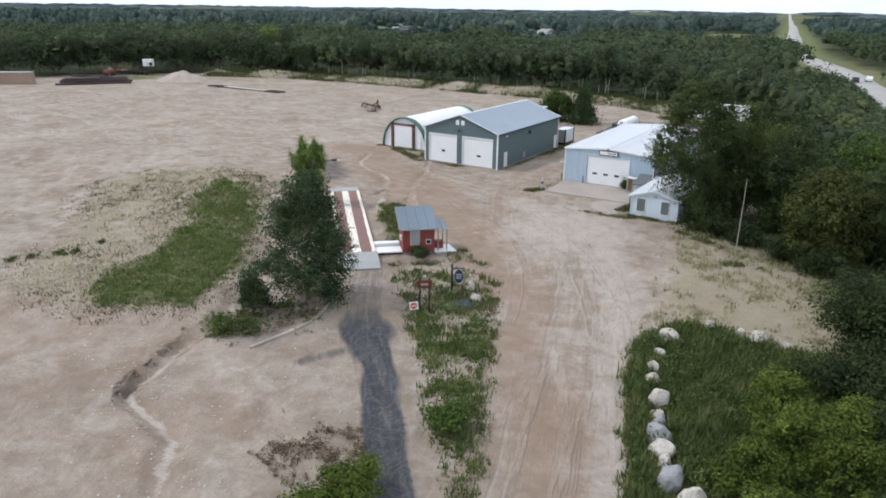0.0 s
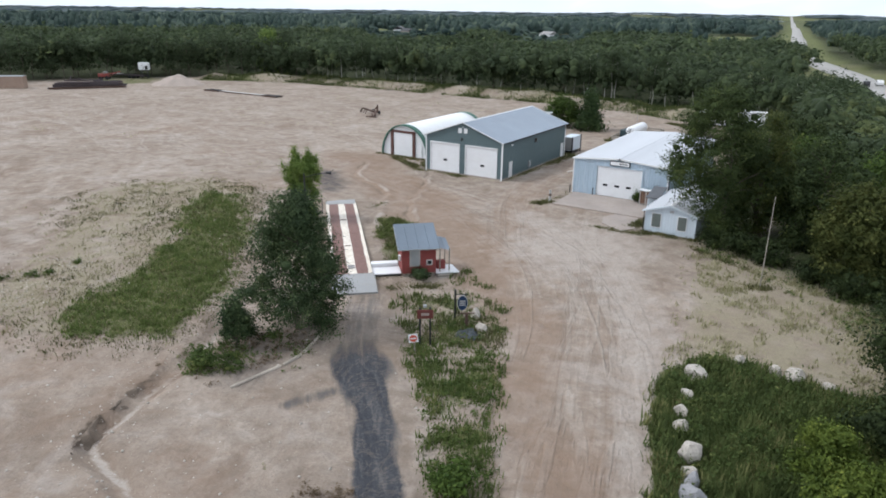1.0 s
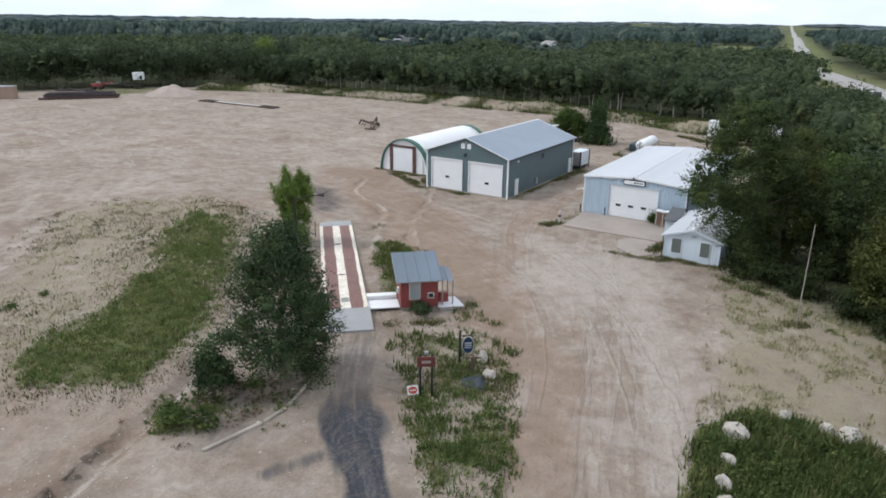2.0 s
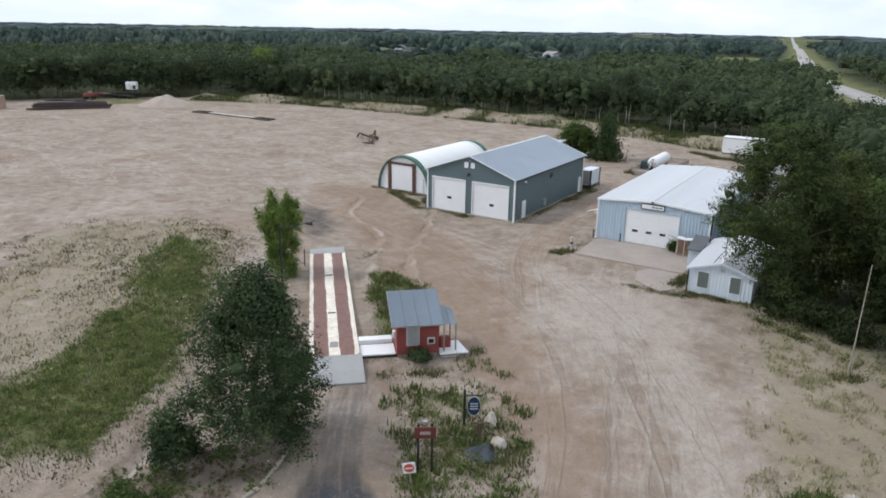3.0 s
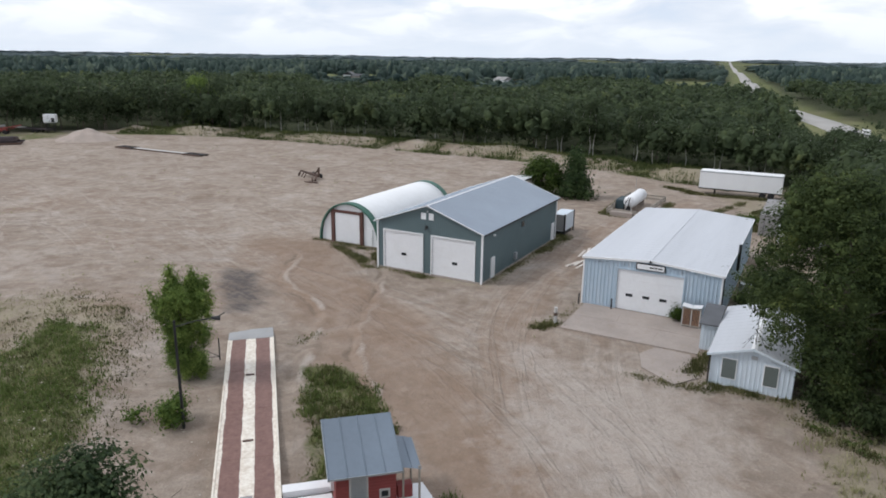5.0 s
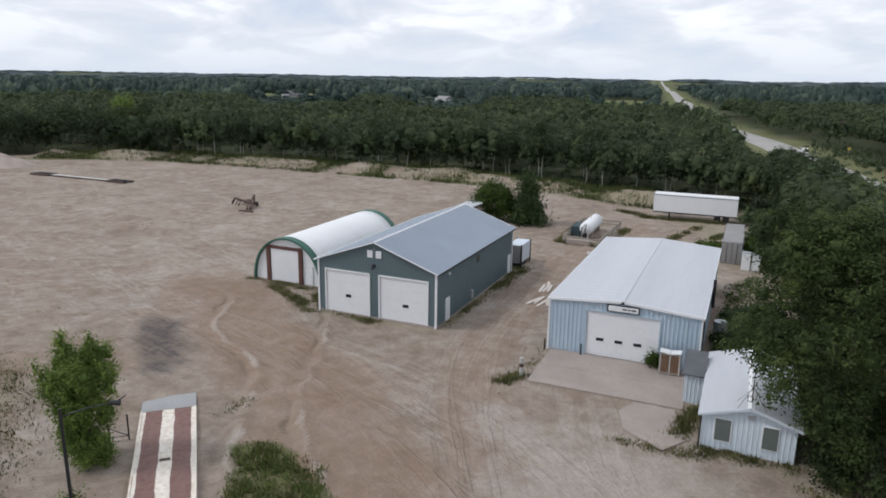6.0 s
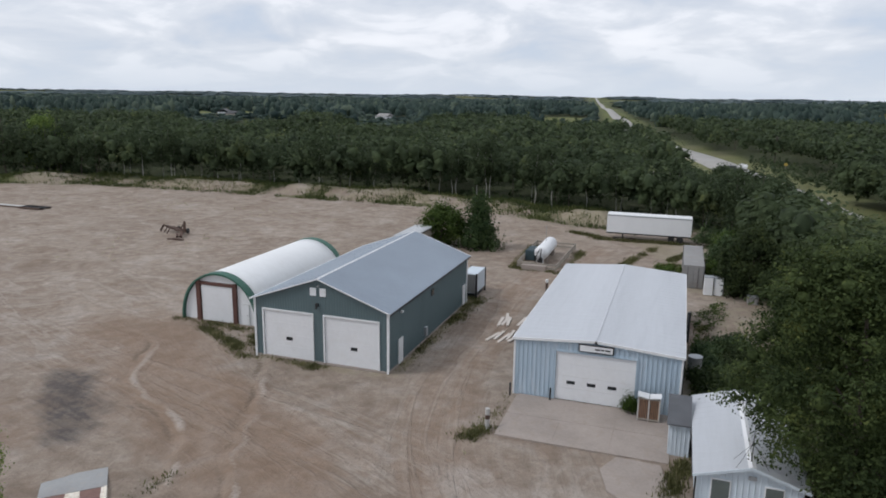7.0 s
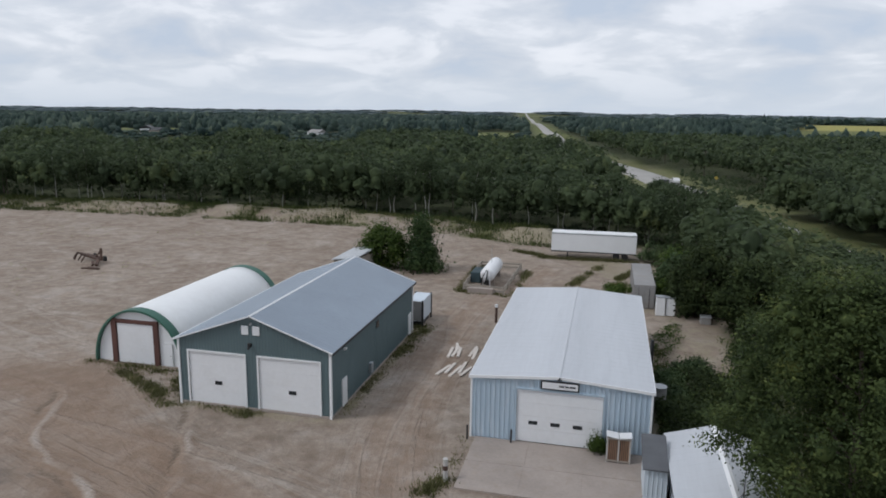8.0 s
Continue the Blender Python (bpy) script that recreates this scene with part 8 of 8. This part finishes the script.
# steel stack, red machine, container, white box on a post, gravel pile
stack = thing("beam_stack", "untidy stack of long dark rusty beams at the yard edge", "beams", pose(-195, 118, zat(-195, 118), 0, 0, 56))
M_STEEL = plain("dark_purple_steel", (0.060, 0.048, 0.052), 0.7, 0.2, 0.3, 1.5, (0.12, 0.07, 0.05), 0.5)
r_ = np.random.default_rng(62)
for lay in range(3):
    for k in range(6 - lay):
        y_, z_, l_ = -2.6 + k * 0.95 + 0.4 * lay, 0.3 + lay * 0.58, 8.4 + 1.6 * r_.random() - 0.9 * lay
        part("beam", beams(((-l_ + 1.5 * r_.normal() * 0.4, y_ + 0.25 * r_.normal(), z_), (l_ + 0.6 * r_.normal(), y_ + 0.25 * r_.normal(), z_ + 0.08 * r_.normal()), 0.45 + 0.3 * r_.random(), 0.42)), M_STEEL if (k + lay) % 3 else M_RUST, stack)
for x0, y0, z0, x1, y1, z1 in ((-6.0, 0.3, 2.1, 3.4, 0.9, 2.0), (-6.4, -0.8, 2.2, -2.0, -0.6, 2.5), (1.0, -1.2, 1.9, 8.6, -1.0, 1.5), (-4.9, 0.0, 2.1, -4.5, 0.1, 3.3)):
    part("beam", beams(((x0, y0, z0), (x1, y1, z1), 0.5, 0.35)), M_STEEL, stack)
redm = thing("farm_machine", "old low red farm machine with a boom behind the beams", "machine", pose(-213, 134.5, zat(-213, 134.5), 0, 0, 40))
M_REDPAINT = plain("faded_red_paint", (0.27, 0.055, 0.045), 0.7, 0, 0.25, 1.5, (0.30, 0.25, 0.22), 0.5)
part("body", boxed(-2.2, 1.0, -0.6, 0.6, 0.8, 1.9, 0.15), M_REDPAINT, redm)
part("guard", boxed(-0.6, 0.6, -0.7, 0.7, 1.9, 2.5, 0.1), M_OLDGREY, redm)
part("boom", beams(((0.6, 0, 1.7), (4.6, 0.3, 2.4), 0.3, 0.3), ((1.0, 0.2, 1.0), (3.6, 0.3, 2.1), 0.15, 0.15)), M_REDPAINT, redm)
for xx, rr in ((-1.5, 0.5), (0.7, 0.6)):
    for q in (-1, 1):
        part("wheel", rods(((xx, q * 0.7, rr), (xx, q * 1.0, rr), rr), seg=14), M_TYRE, redm)
flat = thing("flat_trailer", "low grey flat-deck trailer on the grass by the trees", "trailer", pose(-212.0, 142.6, zat(-212, 142.6), 0, 0, 9))
part("deck", boxed(-6.3, 6.3, -1.2, 1.2, 0.85, 1.05, 0.02), M_STEEL, flat)
part("nose_plate", boxed(-6.5, -4.2, -1.25, 1.25, 1.05, 1.2, 0.02), M_CONCPALE, flat, "pale front plate")
for xx in (0.6, 2.0):
    for q in (-1, 1):
        part("wheel", rods(((xx, q * 0.85, 0.45), (xx, q * 1.15, 0.45), 0.45), seg=14), M_TYRE, flat)
part("drawbar", beams(((-6.3, 0, 0.9), (-8.0, 0, 0.5), 0.2, 0.15)), M_STEEL, flat)
cont2 = thing("shipping_container", "weathered tan container at the yard edge", "container", pose(-211.5, 102.5, zat(-211, 102), 0, 0, 38))
M_TANPAINT = plain("tan_paint", (0.30, 0.22, 0.17), 0.7, 0, 0.15, 1.0, (0.2, 0.1, 0.06), 0.5)
bm = bmesh.new()
rib_sheet(bm, (-6, -1.3), (6, -1.3), 0.1, 3.2, (0, -1), 0.6, 0.05, 0.2)
box(bm, -6, 6, -1.27, 1.3, 0, 3.25)
part("body", bm, M_TANPAINT, cont2)
part("roof", boxed(-6.05, 6.05, -1.38, 1.35, 3.25, 3.4, 0.02), M_GALV, cont2)
# cab-like box, its height taken from the camera's line of sight
wb = thing("fuel_tank_stand", "white box like a truck cab, raised on a dark stand by the trees", "tank", pose(-207, 144.5, zat(-207, 144.5), 0, 0, 40))
for xx in (-0.9, 0.9):
    for yy in (-0.7, 0.7):
        part("leg", boxed(xx - 0.08, xx + 0.08, yy - 0.08, yy + 0.08, 0, 2.7), M_DARK, wb)
part("body", boxed(-1.6, 1.6, -1.0, 1.0, 2.7, 5.0, 0.15), M_WHITE, wb)
part("hatch", boxed(0.5, 1.3, -1.06, -0.98, 2.9, 4.0), M_DARK, wb)

M_PILE = plain("gravel", (0.34, 0.285, 0.245), 0.95, 0, 0.15, 2.0, None, 0, 0.8)
bm = bmesh.new()
bmesh.ops.create_grid(bm, x_segments=40, y_segments=40, size=9)
for v in bm.verts:
    d = math.hypot(v.co.x / 8.2, v.co.y / 6.0)
    v.co.z = max(-0.4, 3.3 * (1 - d ** 1.2)) + 0.35 * noise.noise(v.co * 0.5) + 0.12 * noise.noise(v.co * 2) - 0.2
pile = part("mound", bm, M_PILE, None, "", pose(-183, 138.5, zat(-183, 138), 0, 0, 40))
tagged(pile, "pale tan cone of sand at the yard edge", "mound")
pile.data.polygons.foreach_set("use_smooth", np.ones(len(pile.data.polygons), bool))

# ---------- boulders ----------
def boulder(x, y, w, h, seed, m_):
    bm = bmesh.new()
    bmesh.ops.create_icosphere(bm, subdivisions=3, radius=0.5)
    o = Vector((seed * 3.1, seed * 1.7, seed))
    r = np.random.default_rng(seed)
    planes = [(Vector(r.normal(size=3)).normalized(), 0.30 + 0.12 * r.random()) for _ in range(9)]
    for v in bm.verts:
        for nrm, d in planes:
            e = v.co.dot(nrm) - d
            if e > 0:
                v.co -= nrm * e * 0.85
        v.co += v.co.normalized() * (0.08 * noise.noise(v.co * 3 + o) + 0.03 * noise.noise(v.co * 9 + o))
        v.co = Vector((v.co.x * w * 1.25, v.co.y * w * (0.9 + 0.2 * r.random() * 0), v.co.z * h * 1.6))
    b_ = part("boulder", bm, m_, None, "", pose(x, y, zat(x, y) + h * 0.3, 0, 0, 360 * r.random()))
    return tagged(b_, "pale angular boulder in tall grass" if m_ is M_STONE else "grey angular boulder in tall grass", "boulder", "row of boulders")


for k, (x, y, w, h) in enumerate(ROCKS):
    boulder(x, y, w, h, 200 + k, M_STONEGREY if k in (6, 7, 10) else M_STONE)

# ---------- signs and small things by the lanes ----------
M_SIGNRED = plain("dark_red_board", (0.12, 0.028, 0.022), 0.7, 0, 0.15)
M_SIGNBLUE = plain("dark_blue_enamel", (0.012, 0.035, 0.085), 0.4, 0, 0.1)
M_ORANGE = plain("red_enamel", (0.55, 0.10, 0.06), 0.5, 0, 0.1)
sg = thing("notice_board", "dark red wooden notice board on two posts", "sign", pose(-25.9, 37.0, zat(-25.9, 37.0), 0, 0, 36))
for xx in (-0.36, 0.36):
    part("post", boxed(xx - 0.06, xx + 0.06, -0.02, 0.1, -0.1, 2.9, 0.005), M_DARK, sg)
part("board", boxed(-0.56, 0.56, -0.12, -0.02, 2.1, 2.75, 0.02), M_SIGNRED, sg)
part("lettering_bar", boxed(-0.28, 0.28, -0.135, -0.115, 2.34, 2.52), M_CONC, sg)
part("top_lamp", boxed(-0.12, 0.12, -0.1, 0.1, 2.9, 3.1, 0.03), M_GALV, sg)
sg = thing("no_entry_sign", "white square sign with a red no-entry disc on a thin post", "sign", pose(-25.75, 35.6, zat(-25.75, 35.6), 3, -7, 36))
part("post", rods(((0, 0, -0.1), (0, 0, 1.6), 0.035)), M_WOOD, sg)
part("plate", boxed(-0.33, 0.33, -0.07, -0.04, 0.95, 1.6, 0.01), M_WHITE, sg)
part("disc", rods(((0, -0.07, 1.28), (0, -0.08, 1.28), 0.26), seg=24), M_ORANGE, sg)
part("bar", boxed(-0.18, 0.18, -0.095, -0.078, 1.24, 1.32), M_WHITE, sg)
sg = thing("hanging_sign", "dark blue oval sign hung on a black post", "sign", pose(-26.6, 42.2, zat(-26.6, 42.2), 0, 0, 36))
part("post", boxed(-0.07, 0.07, -0.07, 0.07, -0.1, 2.35, 0.01), M_DARK, sg)
part("bracket", boxed(0.09, 0.95, -0.03, 0.03, 1.92, 1.98), M_DARK, sg)
bm = rods(((0.56, -0.02, 1.25), (0.56, 0.04, 1.25), 0.5), seg=28)
for v in bm.verts:
    v.co.z = 1.25 + (v.co.z - 1.25) * 1.28
    v.co.x = 0.56 + (v.co.x - 0.56) * 0.8
rim = part("rim", bm, M_CONCPALE, sg)
bm = rods(((0.56, -0.04, 1.25), (0.56, 0.06, 1.25), 0.46), seg=28)
for v in bm.verts:
    v.co.z = 1.25 + (v.co.z - 1.25) * 1.28
    v.co.x = 0.56 + (v.co.x - 0.56) * 0.8
part("face", bm, M_SIGNBLUE, sg)
for z_ in (1.08, 1.25, 1.42):
    part("lettering_bar", boxed(0.32, 0.8, -0.055, -0.038, z_ - 0.04, z_ + 0.04), M_CONCPALE, sg)
hyd = thing("rusty_standpipe", "rusty standpipe with a crossbar among weeds", "standpipe", pose(-25.0, 41.2, zat(-25, 41.2), 0, 0, 30))
part("pipe", rods(((0, 0, -0.1), (0, 0, 1.2), 0.12), ((-0.5, 0, 1.15), (0.6, 0, 1.2), 0.05)), M_RUST, hyd)
tarp = thing("dark_tarp", "crumpled dark blue-grey tarp in the weeds", "tarp", pose(-24.2, 40.2, zat(-24.2, 40.2), 0, 0, 20))
bm = bmesh.new()
bmesh.ops.create_grid(bm, x_segments=12, y_segments=12, size=0.9)
for v in bm.verts:
    v.co.z = 0.22 + 0.2 * noise.noise(v.co * 2.2) - 0.18 * (v.co.length) ** 2
part("sheet", bm, plain("dark_tarp_cloth", (0.03, 0.04, 0.05), 0.6, 0, 0.2), tarp)
flag = thing("thin_pole", "tall thin bare pole at the edge of the trees", "pole", pose(-7.8, 61.4, zat(-7.8, 61.4)))
part("pole", rods(((0, 0, -0.2), (0.05, -0.1, 8.1), 0.06, 0.03)), M_WOOD, flag)
bol = thing("painted_post", "short white post with a rusty band beside the apron", "post", pose(-34.4, 77.2, zat(-34.4, 77.2)))
part("post", rods(((0, 0, -0.1), (0, 0, 1.5), 0.16)), M_CONCPALE, bol)
part("band", rods(((0, 0, 0.75), (0, 0, 1.05), 0.17)), M_RUST, bol)
for k, pts in enumerate((((-33.1, 33.9), (-32.4, 31.6)), ((-32.3, 31.2), (-32.2, 29.4)), ((-32.2, 29.2), (-33.0, 25.6)))):
    (xa, ya), (xb, yb) = pts
    kb = part("kerb_log", rods(((xa, ya, zat(xa, ya) + 0.05), (xb, yb, zat(xb, yb) + 0.04), 0.13, 0.11)), plain("pale_weathered_log", (0.36, 0.32, 0.27), 0.9, 0, 0.25, 3.0))
    tagged(kb, "pale grey log laid as an edging", "log", "edging logs")

# vehicles on the highway
def car(x, y, yaw, col, label, seed):
    t = thing("car", label, "car", pose(x, y, zat(x, y) + 0.8, 0, 0, yaw))
    paint = plain("car_paint", col, 0.3, 0.2, 0.03)
    bm = bmesh.new()
    prism(bm, [(-2.3, 0.35), (2.3, 0.35), (2.35, 0.8), (2.2, 1.0), (1.2, 1.08), (0.6, 1.7), (-1.7, 1.75), (-2.25, 1.1)], -0.92, 0.92)
    part("body", bm, paint, t)
    bm = bmesh.new()
    prism(bm, [(-1.8, 1.15), (1.05, 1.12), (0.55, 1.6), (-1.6, 1.65)], -0.94, 0.94)
    part("side_glass", bm, M_GLASS, t)
    for xx in (-1.4, 1.45):
        for s in (-1, 1):
            part("wheel", rods(((xx, s * 0.72, 0.35), (xx, s * 0.95, 0.35), 0.35), seg=12), M_TYRE, t)


car(-5.5, 268.0, 98, (0.7, 0.7, 0.7), "white estate car on the highway", 1)
car(-9.0, 262.0, 98, (0.03, 0.03, 0.035), "dark estate car on the highway", 2)
M_YELLOW = plain("yellow_enamel", (0.5, 0.37, 0.08), 0.5, 0, 0.05)
ys = thing("road_sign", "yellow diamond warning sign beside the highway", "sign", pose(6.5, 268, zat(6.5, 268)))
part("post", rods(((0, 0, 0), (0, 0, 3.2), 0.06)), M_WOOD, ys)
part("plate", boxed(-0.45, 0.45, -0.12, -0.06, -0.45, 0.45), M_YELLOW, ys, "", pose(0, 0, 2.9, 0, 45, 0))
for k in range(7):
    yy = 180 + k * 62
    xx = 17 - 0.15 * (yy - 160) - (4 if yy > 300 else 0)
    up = thing("utility_pole", "dark timber utility pole beside the highway", "utility pole", pose(xx + 16, yy, zat(xx, yy)), "utility poles")
    part("pole", rods(((0, 0, -0.2), (0, 0, 9.5), 0.16, 0.11)), M_BARK, up)
    part("crossarm", boxed(-1.1, 1.1, -0.06, 0.06, 8.8, 8.95), M_BARK, up)

# far houses in the woods
def far_house(x, y, yaw, w, d, h, label, roof_m, wall_m):
    t = thing("house", label, "house", pose(x, y, zat(x, y), 0, 0, yaw), "houses in the woods")
    part("wall", boxed(-w / 2, w / 2, -d / 2, d / 2, 0, h), wall_m, t)
    bm = bmesh.new()
    prism(bm, [(-w / 2 - 0.4, h - 0.1), (w / 2 + 0.4, h - 0.1), (0, h + w * 0.26)], -d / 2 - 0.4, d / 2 + 0.4)
    part("roof", bm, roof_m, t)
    for s in (-0.3, 0.3):
        part("window", boxed(s * w - 0.6, s * w + 0.6, -d / 2 - 0.05, -d / 2 + 0.02, 1.0, 2.3), M_GLASS, t)


far_house(-396, 548, 20, 9, 12, 4.2, "white-gabled house far off among trees", M_DARK, M_WHITE)
far_house(-378, 536, 70, 8, 12, 3.4, "dark-roofed house far off among trees", M_DARK, M_WOOD)
far_house(-250, 555, 60, 9, 14, 3.2, "pale house with a grey roof far off among trees", M_OLDGREY, M_WHITE)

# dark undergrowth put where deep shade lies between the trunks
for k, (x, y, w, h) in enumerate([(-13.6, 70.6, 2.2, 1.6), (-10.6, 69.6, 2.8, 2.2), (-7.4, 67.8, 3.0, 2.2), (-4.2, 65.4, 3.2, 2.4), (-1.0, 62.6, 3.4, 2.6), (2.6, 59.2, 3.8, 2.8)]):
    shrub(x, y, w, h, 3400, 0.15, 460 + 2 * k, F_DARK, "dark green undergrowth below the large trees, standing in for deep shade", "low bushes")
# low growth and odds and ends beside the workshop and round the container; the dark bushes also stand in for shade
for k, (x, y, w, h, m_) in enumerate([(-19.4, 87.0, 2.2, 0.9, F_DARK), (-20.2, 89.8, 1.6, 1.2, F_DARK), (-17.6, 95.4, 2.8, 0.8, F_DARK), (-15.6, 97.6, 3.0, 0.9, F_DARK), (-20.0, 97.0, 1.6, 1.0, F_MID), (-17.2, 100.6, 2.2, 0.9, F_MID), (-20.2, 85.0, 1.5, 1.1, F_DARK), (-18.2, 90.5, 2.6, 0.9, F_DARK), (-19.6, 94.0, 2.0, 0.7, F_MID), (-16.2, 86.5, 3.0, 1.3, F_DARK), (-14.6, 93.5, 3.4, 1.5, F_DARK), (-12.8, 99.5, 3.4, 3.6, F_DARK),
                                      (-17.6, 125.5, 3.6, 3.2, F_BUSH), (-14.4, 129.5, 4.2, 4.2, F_BUSH), (-17.5, 133.5, 4.0, 3.6, F_MID), (-24.2, 125.0, 2.4, 1.3, F_BUSH), (-15.5, 139.0, 4.5, 4.5, F_BUSH), (-18.5, 146.5, 4.0, 3.6, F_MID),
                                      (-10.5, 108.5, 3.6, 4.0, F_DARK), (-9.5, 103.0, 4.0, 4.6, F_DARK)]):
    shrub(x, y, w, h, 3200, 0.17, 400 + 2 * k, m_, "dark green bush beside the workshop" if y < 115 else "leafy green bush beside the container", "low bushes")
drum = thing("steel_drum", "grey steel drum standing beside the workshop", "drum", pose(-20.9, 92.4, zat(-20.9, 92.4)))
part("body", rods(((0, 0, 0), (0, 0, 1.5), 0.55), seg=18), M_OLDGREY, drum)
part("lid", rods(((0, 0, 1.5), (0, 0, 1.55), 0.57), seg=18), M_GALV, drum)
